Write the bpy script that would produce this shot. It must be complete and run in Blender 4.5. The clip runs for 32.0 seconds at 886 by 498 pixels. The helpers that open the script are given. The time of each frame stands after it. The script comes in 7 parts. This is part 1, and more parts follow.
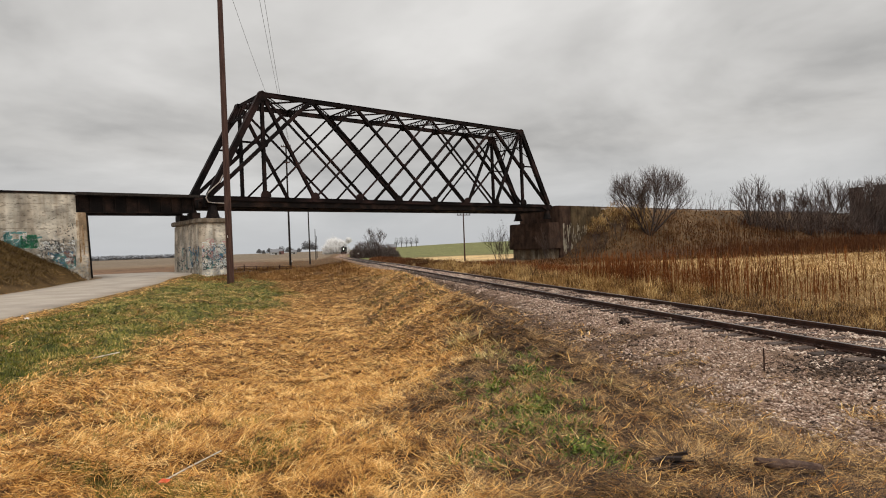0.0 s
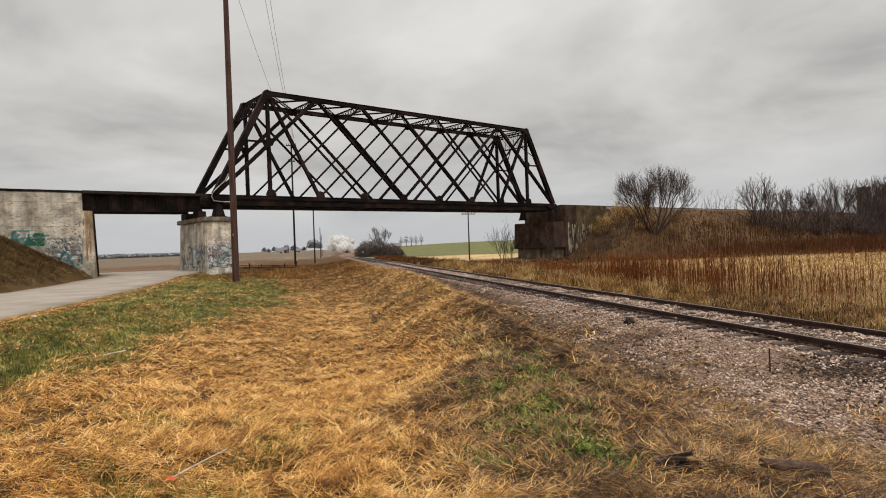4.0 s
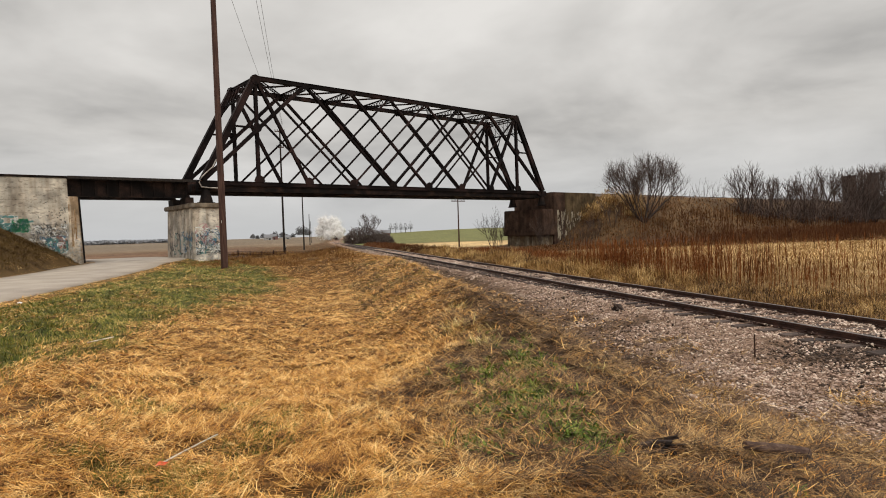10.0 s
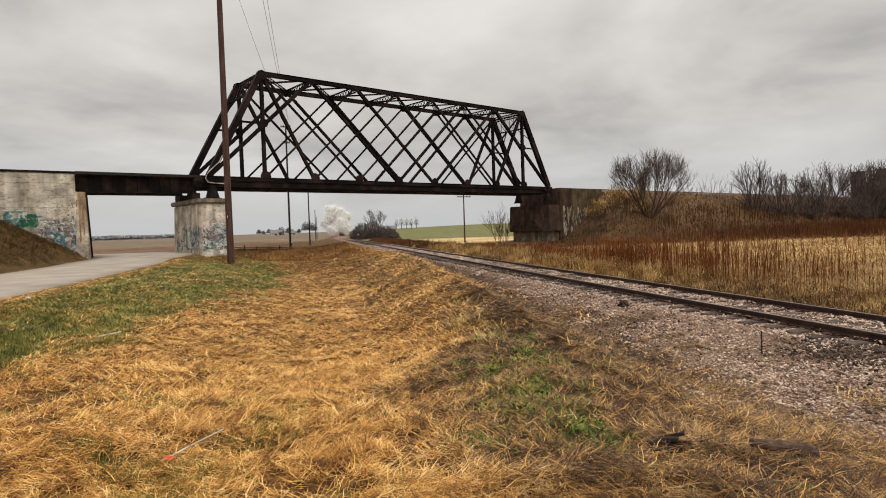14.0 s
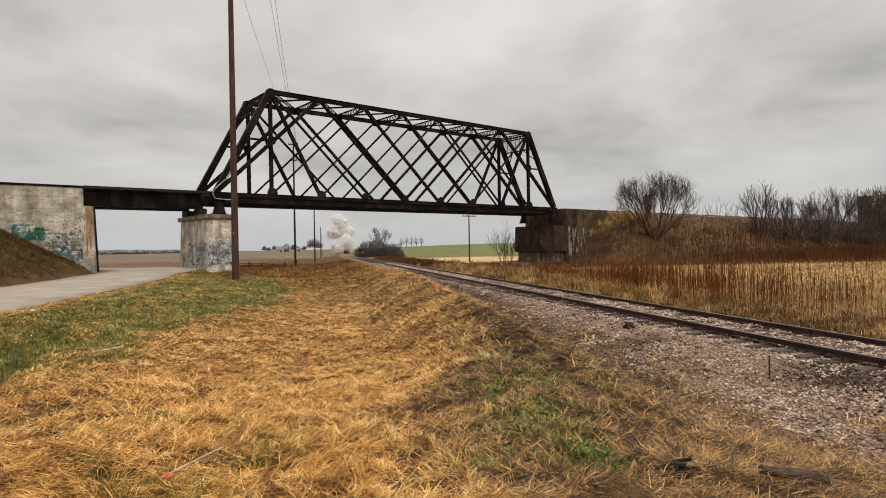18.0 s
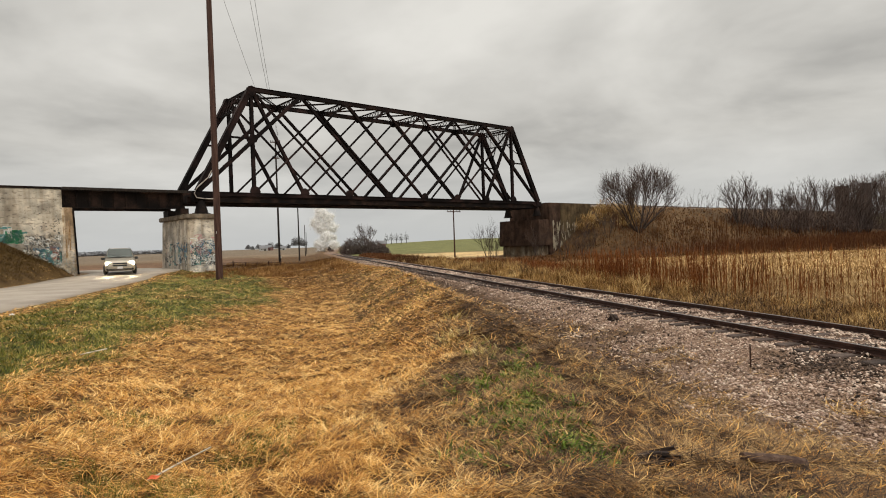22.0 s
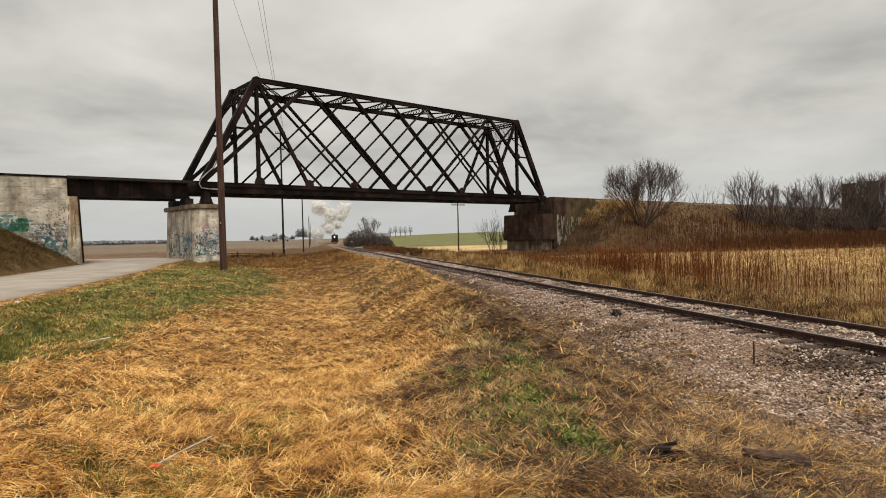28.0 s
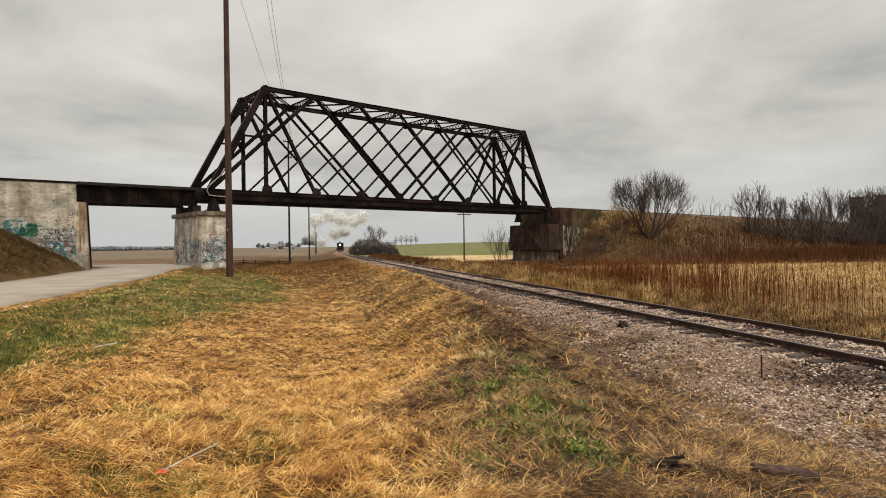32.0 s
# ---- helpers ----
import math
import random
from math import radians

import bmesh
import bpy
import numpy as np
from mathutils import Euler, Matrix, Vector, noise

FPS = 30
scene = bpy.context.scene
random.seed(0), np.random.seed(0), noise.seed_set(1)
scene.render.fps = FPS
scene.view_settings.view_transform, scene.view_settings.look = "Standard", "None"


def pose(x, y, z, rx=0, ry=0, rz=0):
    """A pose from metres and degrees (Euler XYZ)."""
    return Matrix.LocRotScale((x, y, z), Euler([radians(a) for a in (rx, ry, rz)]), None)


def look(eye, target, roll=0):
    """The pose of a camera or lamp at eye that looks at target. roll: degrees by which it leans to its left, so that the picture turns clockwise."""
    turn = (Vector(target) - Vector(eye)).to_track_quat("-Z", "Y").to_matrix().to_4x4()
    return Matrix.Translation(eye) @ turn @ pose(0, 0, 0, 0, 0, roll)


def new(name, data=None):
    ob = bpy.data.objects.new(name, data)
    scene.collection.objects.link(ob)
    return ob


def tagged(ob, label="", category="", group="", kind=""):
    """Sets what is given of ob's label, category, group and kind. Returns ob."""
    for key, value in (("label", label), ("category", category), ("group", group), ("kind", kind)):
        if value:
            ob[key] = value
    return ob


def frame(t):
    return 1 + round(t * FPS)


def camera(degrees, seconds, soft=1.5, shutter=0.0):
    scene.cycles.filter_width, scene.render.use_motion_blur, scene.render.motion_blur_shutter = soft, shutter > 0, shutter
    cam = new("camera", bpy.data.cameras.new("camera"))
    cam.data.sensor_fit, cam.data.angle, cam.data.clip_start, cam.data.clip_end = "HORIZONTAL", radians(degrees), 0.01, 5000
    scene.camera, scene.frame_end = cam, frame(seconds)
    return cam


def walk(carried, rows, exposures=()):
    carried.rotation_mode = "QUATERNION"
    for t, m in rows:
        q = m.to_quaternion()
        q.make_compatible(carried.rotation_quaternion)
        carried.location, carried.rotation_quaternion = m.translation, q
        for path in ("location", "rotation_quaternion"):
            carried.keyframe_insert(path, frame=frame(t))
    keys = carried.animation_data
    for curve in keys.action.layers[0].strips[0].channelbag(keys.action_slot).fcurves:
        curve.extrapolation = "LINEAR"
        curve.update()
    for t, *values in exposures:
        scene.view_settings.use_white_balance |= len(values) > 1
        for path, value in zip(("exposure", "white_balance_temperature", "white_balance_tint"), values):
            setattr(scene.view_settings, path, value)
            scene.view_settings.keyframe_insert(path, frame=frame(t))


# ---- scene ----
cam = camera(74.0, 32.0, 1.0)

# seconds, offset of the eye in metres, yaw, pitch, roll
PATH = [
    (0, 0.006, 0.017, -0.001, -0.075, -0.283, 2.137),
    (0.5, 0.005, 0.011, 0.002, -0.242, -0.362, 2.048),
    (1, 0.001, 0.018, -0.000, -0.437, -0.718, 2.042),
    (1.5, -0.001, 0.026, -0.006, -0.246, -1.016, 2.071),
    (2, -0.005, 0.028, -0.001, -0.092, -0.877, 1.945),
    (2.5, -0.001, 0.022, -0.002, 0.091, -0.612, 1.976),
    (3, -0.001, 0.012, 0.002, 0.218, -0.470, 2.027),
    (3.5, -0.000, 0.010, 0.004, 0.289, -0.400, 2.043),
    (5.5, 0.007, 0.002, 0.007, 0.615, -0.349, 1.875),
    (6, 0.004, -0.001, 0.005, 0.365, -0.552, 1.737),
    (6.5, 0.001, 0.007, -0.000, 0.048, -0.842, 1.691),
    (7, -0.002, 0.004, 0.002, -0.280, -1.173, 1.774),
    (7.5, -0.004, 0.008, 0.003, -0.283, -1.308, 1.733),
    (8, 0.001, 0.001, 0.004, -0.038, -1.331, 1.702),
    (8.5, -0.001, 0.003, -0.000, -0.216, -1.557, 1.697),
    (9, 0.001, -0.002, 0.005, -0.239, -1.686, 1.720),
    (9.5, 0.002, -0.011, 0.008, -0.513, -1.678, 1.792),
    (10, -0.003, -0.003, -0.000, -0.629, -1.664, 1.873),
    (10.5, -0.002, 0.007, -0.001, -0.595, -1.654, 1.943),
    (11, 0.007, -0.000, 0.002, -0.487, -1.701, 2.030),
    (11.5, 0.006, 0.001, 0.002, -0.408, -1.745, 1.942),
    (12, 0.007, 0.001, 0.002, -0.211, -1.726, 1.863),
    (12.5, -0.001, -0.003, -0.001, -0.011, -1.905, 1.803),
    (13, -0.000, 0.000, -0.000, -0.000, -2.000, 1.780),
    (13.5, -0.001, 0.001, 0.001, 0.072, -2.075, 1.765),
    (15.5, -0.003, 0.024, 0.000, -0.877, -2.012, 1.967),
    (16, -0.007, 0.021, -0.005, -0.152, -1.726, 1.944),
    (16.5, -0.006, 0.022, -0.002, -0.318, -0.372, 2.294),
    (17, -0.009, 0.018, -0.003, 0.134, -0.243, 1.684),
    (17.5, -0.007, 0.016, 0.000, 1.564, 0.102, 1.327),
    (18, -0.009, 0.028, -0.006, 0.399, -0.204, 0.992),
    (18.5, -0.004, 0.032, -0.002, 0.552, 0.231, 1.373),
    (19, -0.003, 0.036, -0.007, -0.102, 0.773, 1.853),
    (19.5, 0.005, 0.030, -0.005, 0.472, -0.258, 2.157),
    (20, 0.006, 0.022, -0.002, 0.620, -0.594, 2.449),
    (20.5, 0.001, 0.022, -0.007, 1.137, -1.052, 2.389),
    (21, 0.002, 0.009, -0.002, -0.297, -0.891, 2.814),
    (21.5, 0.004, 0.022, -0.002, -0.273, -0.435, 2.243),
    (22, 0.001, 0.006, -0.001, -1.050, -0.650, 1.968),
    (22.5, -0.006, 0.005, -0.003, -0.533, -0.483, 1.982),
    (23, -0.003, 0.015, -0.005, -0.677, -0.924, 1.850),
    (23.5, 0.002, 0.012, -0.002, -0.593, -1.090, 1.855),
    (24, 0.002, 0.019, -0.008, -0.869, -1.439, 1.778),
    (24.5, -0.002, 0.015, -0.005, -1.166, -1.394, 1.649),
    (25, -0.001, 0.022, -0.008, -1.237, -1.352, 1.543),
    (25.5, -0.003, 0.023, -0.006, -1.240, -1.337, 1.490),
    (27.5, -0.000, 0.024, -0.008, -0.987, -1.343, 1.476),
    (28, 0.003, 0.025, -0.011, -0.666, -1.302, 1.294),
    (28.5, 0.002, 0.021, -0.007, -0.061, -1.418, 1.362),
    (29, 0.004, 0.018, -0.003, 0.595, -1.323, 1.468),
    (29.5, 0.007, 0.007, -0.008, 0.736, -1.259, 1.485),
    (30, 0.004, -0.003, -0.005, 0.627, -1.221, 1.362),
    (30.5, 0.003, 0.005, -0.009, 0.414, -1.218, 1.170),
    (31, -0.004, 0.003, -0.009, 0.210, -1.061, 0.900),
    (31.5, -0.010, 0.012, -0.008, -0.031, -0.680, 0.753),
    (32, -0.017, 0.012, -0.008, -0.120, -0.381, 0.678),
]
EYE = 1.6
walk(cam, [(t, pose(x, y, EYE + z, 90 + pitch, roll, yaw)) for t, x, y, z, yaw, pitch, roll in PATH],
     exposures=((0.0, -0.07, 6500, 10), (6.0, -0.06, 6550, 10), (13.0, -0.02, 6650, 10), (18.0, -0.06, 6650, 10), (24.0, -0.03, 6750, 7.5), (32.0, -0.02, 6750, 7.5)))

# ---- sky and sun: a bright overcast day ----
world = bpy.data.worlds.new("sky")
scene.world = world
world.use_nodes = True
wt = world.node_tree
wt.nodes.clear()


def wnode(kind, **settings):
    n = wt.nodes.new(kind)
    for key, value in settings.items():
        n.inputs[key].default_value = value
    return n


w_out = wnode("ShaderNodeOutputWorld")
w_bg = wnode("ShaderNodeBackground", Strength=1.0)
w_sky = wnode("ShaderNodeTexSky")
w_sky.sky_type, w_sky.sun_disc = "NISHITA", False
w_sky.sun_elevation, w_sky.sun_rotation = radians(55), radians(147)
w_dim = wnode("ShaderNodeVectorMath")
w_dim.operation = "SCALE"
w_dim.inputs["Scale"].default_value = 0.06
w_co = wnode("ShaderNodeTexCoord")
w_sep = wnode("ShaderNodeSeparateXYZ")
# cloud sheet: directions flattened on to a high plane
w_up = wnode("ShaderNodeMath")
w_up.operation = "MAXIMUM"
w_up.inputs[1].default_value = 0.0
w_add = wnode("ShaderNodeMath")
w_add.operation = "ADD"
w_add.inputs[1].default_value = 0.22
w_div = wnode("ShaderNodeVectorMath")
w_div.operation = "DIVIDE"
w_comb = wnode("ShaderNodeCombineXYZ")
w_big = wnode("ShaderNodeTexNoise", Scale=0.85, Detail=5.0, Roughness=0.52, Distortion=0.5)
w_small = wnode("ShaderNodeTexNoise", Scale=3.2, Detail=6.0, Roughness=0.55, Distortion=0.3)
w_mixn = wnode("ShaderNodeMath")
w_mixn.operation = "MULTIPLY_ADD"
w_mixn.inputs[1].default_value = 0.22
w_ramp = wnode("ShaderNodeValToRGB")
e = w_ramp.color_ramp.elements
e[0].position, e[0].color = 0.38, (0.355, 0.35, 0.342, 1)
e[1].position, e[1].color = 0.82, (0.82, 0.805, 0.78, 1)
m1 = e.new(0.58)
m1.color = (0.60, 0.588, 0.568, 1)
# an overcast sky is brighter overhead than along the horizon
w_zen = wnode("ShaderNodeMapRange")
w_zen.inputs["From Min"].default_value, w_zen.inputs["From Max"].default_value = 0.42, 0.95
w_zen.inputs["To Min"].default_value, w_zen.inputs["To Max"].default_value = 1.0, 3.4
w_gain = wnode("ShaderNodeVectorMath")
w_gain.operation = "SCALE"
w_haze = wnode("ShaderNodeMapRange")
w_haze.inputs["From Min"].default_value, w_haze.inputs["From Max"].default_value = 0.0, 0.16
w_hmix = wnode("ShaderNodeMixRGB")
w_hmix.inputs["Color1"].default_value = (0.565, 0.58, 0.598, 1)
w_mix = wnode("ShaderNodeMixRGB")
w_mix.inputs["Fac"].default_value = 0.96
ln = wt.links.new
ln(w_co.outputs["Generated"], w_sep.inputs[0])
ln(w_sep.outputs["Z"], w_up.inputs[0])
ln(w_up.outputs[0], w_add.inputs[0])
for k in range(3):
    ln(w_add.outputs[0], w_comb.inputs[k])
ln(w_co.outputs["Generated"], w_div.inputs[0])
ln(w_comb.outputs[0], w_div.inputs[1])
ln(w_div.outputs[0], w_big.inputs["Vector"])
ln(w_div.outputs[0], w_small.inputs["Vector"])
ln(w_small.outputs["Fac"], w_mixn.inputs[0])
ln(w_big.outputs["Fac"], w_mixn.inputs[2])
ln(w_mixn.outputs[0], w_ramp.inputs[0])
ln(w_up.outputs[0], w_zen.inputs["Value"])
ln(w_up.outputs[0], w_haze.inputs["Value"])
ln(w_haze.outputs[0], w_hmix.inputs["Fac"])
ln(w_ramp.outputs[0], w_hmix.inputs["Color2"])
ln(w_hmix.outputs[0], w_gain.inputs[0])
ln(w_zen.outputs[0], w_gain.inputs["Scale"])
ln(w_sky.outputs[0], w_dim.inputs[0])
ln(w_dim.outputs[0], w_mix.inputs["Color1"])
ln(w_gain.outputs[0], w_mix.inputs["Color2"])
ln(w_mix.outputs[0], w_bg.inputs["Color"])
ln(w_bg.outputs[0], w_out.inputs["Surface"])

sun = new("sun", bpy.data.lights.new("sun", "SUN"))
sun.data.energy, sun.data.angle, sun.data.color = 1.0, radians(40), (1.0, 0.93, 0.82)
sun.matrix_world = look((0, 0, 60), (-22, 34, 0))

# ---- materials ----


def material(name, colours, scale=4.0, rough=0.8, metal=0.0, bump=0.3, fine=40.0, stretch=(1, 1, 1), island=0.0, thing=0.0, spec=0.3, detail=6.0):
    """Procedural surface: a ramp of colours over noise at two scales, with roughness and relief."""
    m = bpy.data.materials.new(name)
    m.use_nodes = True
    t = m.node_tree
    b = t.nodes["Principled BSDF"]
    co = t.nodes.new("ShaderNodeTexCoord")
    mp = t.nodes.new("ShaderNodeMapping")
    mp.inputs["Scale"].default_value = stretch
    n1, n2 = t.nodes.new("ShaderNodeTexNoise"), t.nodes.new("ShaderNodeTexNoise")
    n1.inputs["Scale"].default_value, n1.inputs["Detail"].default_value = scale, detail
    n2.inputs["Scale"].default_value, n2.inputs["Detail"].default_value = fine, 4.0
    mx = t.nodes.new("ShaderNodeMath")
    mx.operation = "MULTIPLY_ADD"
    mx.inputs[1].default_value = 0.35
    rp = t.nodes.new("ShaderNodeValToRGB")
    while len(rp.color_ramp.elements) < len(colours):
        rp.color_ramp.elements.new(0.5)
    for k, (el, c) in enumerate(zip(rp.color_ramp.elements, colours)):
        el.position = 0.45 + 0.45 * k / max(1, len(colours) - 1)
        el.color = (*c, 1)
    L = t.links.new
    L(co.outputs["Object"], mp.inputs["Vector"])
    L(mp.outputs[0], n1.inputs["Vector"])
    L(mp.outputs[0], n2.inputs["Vector"])
    L(n2.outputs["Fac"], mx.inputs[0])
    L(n1.outputs["Fac"], mx.inputs[2])
    last = mx.outputs[0]
    if island or thing:
        src = t.nodes.new("ShaderNodeNewGeometry").outputs["Random Per Island"] if island else t.nodes.new("ShaderNodeObjectInfo").outputs["Random"]
        ad = t.nodes.new("ShaderNodeMath")
        ad.operation = "MULTIPLY_ADD"
        ad.inputs[1].default_value = island or thing
        sb = t.nodes.new("ShaderNodeMath")
        sb.operation = "SUBTRACT"
        sb.inputs[1].default_value = (island or thing) / 2
        L(src, ad.inputs[0])
        L(last, ad.inputs[2])
        L(ad.outputs[0], sb.inputs[0])
        last = sb.outputs[0]
    L(last, rp.inputs[0])
    L(rp.outputs[0], b.inputs["Base Color"])
    b.inputs["Roughness"].default_value, b.inputs["Metallic"].default_value = rough, metal
    b.inputs["Specular IOR Level"].default_value = spec
    if bump:
        bp = t.nodes.new("ShaderNodeBump")
        bp.inputs["Strength"].default_value, bp.inputs["Distance"].default_value = bump, 0.03
        L(mx.outputs[0], bp.inputs["Height"])
        L(bp.outputs[0], b.inputs["Normal"])
    return m


def plain(name, colour, rough=0.5, metal=0.0, emit=0.0, spec=0.5):
    m = bpy.data.materials.new(name)
    m.use_nodes = True
    b = m.node_tree.nodes["Principled BSDF"]
    b.inputs["Base Color"].default_value = (*colour, 1)
    b.inputs["Roughness"].default_value, b.inputs["Metallic"].default_value = rough, metal
    b.inputs["Specular IOR Level"].default_value = spec
    if emit:
        b.inputs["Emission Color"].default_value = (*colour, 1)
        b.inputs["Emission Strength"].default_value = emit
    return m


def clumped(name, colours, clump, deep, broad, island, rough=0.7, spec=0.2, middle=0.5):
    """Fibrous growth: tone that varies from clump to clump, over broad patches and from blade to blade."""
    m = bpy.data.materials.new(name)
    m.use_nodes = True
    t = m.node_tree
    b = t.nodes["Principled BSDF"]
    co = t.nodes.new("ShaderNodeTexCoord")
    L = t.links.new
    last = None
    for scale, gain, detail in ((clump, deep, 3.0), (clump * 0.28, deep * 0.55, 3.0), (0.45, broad, 3.0)):
        n = t.nodes.new("ShaderNodeTexNoise")
        n.inputs["Scale"].default_value, n.inputs["Detail"].default_value = scale, detail
        L(co.outputs["Object"], n.inputs["Vector"])
        g = t.nodes.new("ShaderNodeMath")
        g.operation = "MULTIPLY_ADD"
        g.inputs[1].default_value, g.inputs[2].default_value = gain, -gain / 2
        L(n.outputs["Fac"], g.inputs[0])
        if last is not None:
            both = t.nodes.new("ShaderNodeMath")
            both.operation = "ADD"
            L(last, both.inputs[0])
            L(g.outputs[0], both.inputs[1])
            last = both.outputs[0]
        else:
            last = g.outputs[0]
    each = t.nodes.new("ShaderNodeMath")
    each.operation = "MULTIPLY_ADD"
    each.inputs[1].default_value, each.inputs[2].default_value = island, middle - island / 2
    L(t.nodes.new("ShaderNodeNewGeometry").outputs["Random Per Island"], each.inputs[0])
    total = t.nodes.new("ShaderNodeMath")
    total.operation = "ADD"
    L(last, total.inputs[0])
    L(each.outputs[0], total.inputs[1])
    rp = t.nodes.new("ShaderNodeValToRGB")
    while len(rp.color_ramp.elements) < len(colours):
        rp.color_ramp.elements.new(0.5)
    for k, (el, c) in enumerate(zip(rp.color_ramp.elements, colours)):
        el.position, el.color = k / (len(colours) - 1), (*c, 1)
    L(total.outputs[0], rp.inputs[0])
    L(rp.outputs[0], b.inputs["Base Color"])
    b.inputs["Roughness"].default_value, b.inputs["Specular IOR Level"].default_value = rough, spec
    return m


M_STEEL = material("painted_black_steel", [(0.0025, 0.002, 0.002), (0.009, 0.006, 0.006), (0.040, 0.022, 0.020)], 0.5, 0.75, 0.0, 0.25, 18, spec=0.1)
M_GIRDER = material("black_girder_steel", [(0.004, 0.003, 0.003), (0.009, 0.0065, 0.006), (0.042, 0.024, 0.018)], 0.9, 0.75, 0.0, 0.3, 12, spec=0.12)
M_RAIL = material("rusty_rail_steel", [(0.026, 0.013, 0.010), (0.048, 0.024, 0.018), (0.085, 0.042, 0.030)], 6, 0.55, 0.3, 0.2, 60)
M_RAILTOP = material("worn_rail_head", [(0.10, 0.085, 0.075), (0.2, 0.17, 0.15)], 8, 0.3, 0.9, 0.05, 60)
M_TIE = material("weathered_tie_wood", [(0.022, 0.014, 0.011), (0.050, 0.033, 0.026), (0.115, 0.082, 0.066)], 3, 0.85, 0, 0.6, 30, (1, 6, 1), thing=0.3)
M_STONE = clumped("ballast_stone", [(0.060, 0.034, 0.024), (0.19, 0.117, 0.083), (0.345, 0.230, 0.172), (0.50, 0.365, 0.285), (0.74, 0.60, 0.49)], 2.2, 1.2, 0.5, 0.9, 0.75, 0.3, 0.63)
M_CINDER = clumped("dark_cinder", [(0.020, 0.013, 0.010), (0.055, 0.036, 0.026), (0.11, 0.074, 0.054), (0.20, 0.14, 0.105)], 3.0, 1.0, 0.5, 0.8, 0.8, 0.2)
M_POLE = material("creosoted_pole_wood", [(0.030, 0.015, 0.012), (0.068, 0.033, 0.025), (0.11, 0.06, 0.045)], 2, 0.8, 0, 0.4, 14, (6, 6, 0.4))
M_WIRE = plain("wire_metal", (0.10, 0.10, 0.105), 0.5, 0.3)
M_STRAW = clumped("dry_cut_straw", [(0.080, 0.029, 0.007), (0.28, 0.115, 0.023), (0.52, 0.243, 0.052), (0.75, 0.41, 0.105), (0.92, 0.62, 0.25)], 6.5, 1.8, 0.4, 0.85, 0.62, middle=0.55)
M_DULL = clumped("damp_dead_grass", [(0.018, 0.010, 0.006), (0.062, 0.031, 0.014), (0.15, 0.078, 0.031), (0.29, 0.165, 0.062), (0.56, 0.36, 0.15)], 6.0, 1.6, 0.6, 0.95, 0.62, middle=0.47)
M_GREEN = clumped("green_grass_blade", [(0.024, 0.034, 0.005), (0.080, 0.100, 0.013), (0.155, 0.175, 0.025), (0.28, 0.25, 0.048), (0.56, 0.40, 0.13)], 3.6, 1.9, 0.5, 0.9, 0.6, middle=0.57)
M_WEED = clumped("weed_leaf", [(0.026, 0.048, 0.007), (0.085, 0.135, 0.016), (0.17, 0.235, 0.032), (0.34, 0.38, 0.09)], 9.0, 1.2, 1.2, 0.8, 0.6)
M_RUST = clumped("rusty_brown_weed", [(0.052, 0.016, 0.006), (0.125, 0.038, 0.012), (0.215, 0.074, 0.022), (0.34, 0.145, 0.050)], 0.9, 1.2, 0.5, 0.6, 0.85, 0.1)
M_TAN = clumped("tall_tan_grass", [(0.075, 0.036, 0.013), (0.23, 0.120, 0.038), (0.46, 0.28, 0.098), (0.76, 0.55, 0.25)], 1.1, 2.6, 0.6, 0.6, 0.8, 0.15, 0.52)
M_SLOPE = clumped("slope_grass", [(0.050, 0.023, 0.011), (0.105, 0.050, 0.021), (0.175, 0.088, 0.036), (0.29, 0.16, 0.068)], 0.5, 1.4, 0.6, 0.6, 0.85, 0.1)
M_FIELD = clumped("pale_field_grass", [(0.16, 0.090, 0.038), (0.30, 0.185, 0.080), (0.44, 0.295, 0.138), (0.58, 0.42, 0.22)], 0.8, 1.2, 0.5, 0.4, 0.85, 0.1)
M_PALE = clumped("pale_straw_tuft", [(0.20, 0.13, 0.035), (0.42, 0.31, 0.095), (0.64, 0.52, 0.20), (0.84, 0.74, 0.40)], 5.0, 1.0, 0.4, 0.8, 0.7, 0.2)
M_BARK = material("bare_grey_bark", [(0.034, 0.024, 0.020), (0.066, 0.048, 0.041), (0.11, 0.085, 0.072)], 3, 0.9, 0, 0.4, 20, (4, 4, 1))
M_TWIG = material("bare_twig", [(0.055, 0.036, 0.029), (0.10, 0.067, 0.054)], 2, 0.9, 0, 0, 9, island=0.4)
M_WHITE = plain("white_board", (0.75, 0.74, 0.72), 0.6)
M_TIEDARK = material("tarred_bridge_timber", [(0.010, 0.008, 0.007), (0.024, 0.018, 0.015), (0.05, 0.04, 0.034)], 3, 0.85, 0, 0.5, 30, (1, 6, 1), thing=0.2)

# ---- plan ----
# lower track: s runs along it, u across it (to the right); the eye stands at s = u = 0
TS, TU = np.array([math.sin(radians(-13.1)), math.cos(radians(-13.1))]), np.array([math.cos(radians(-13.1)), -math.sin(radians(-13.1))])
TRACK_U, GAUGE = 9.15, 1.507
# bridge: a runs along it from its first bearing, b across it (away)
BD, BV = np.array([math.sin(radians(49.75)), math.cos(radians(49.75))]), np.array([-math.cos(radians(49.75)), math.sin(radians(49.75))])
B0 = np.array([-19.14, 48.88])
PANEL, DEPTH, WIDTH, CHORD_Z = 4.822, 9.15, 5.1, 6.49
DECK_Z = 6.45


def on_track(s, u, z=0.0):
    p = TS * s + TU * u
    return Vector((p[0], p[1], z))


def on_bridge(a, b, z=0.0):
    p = B0 + BD * a + BV * b
    return Vector((p[0], p[1], z))


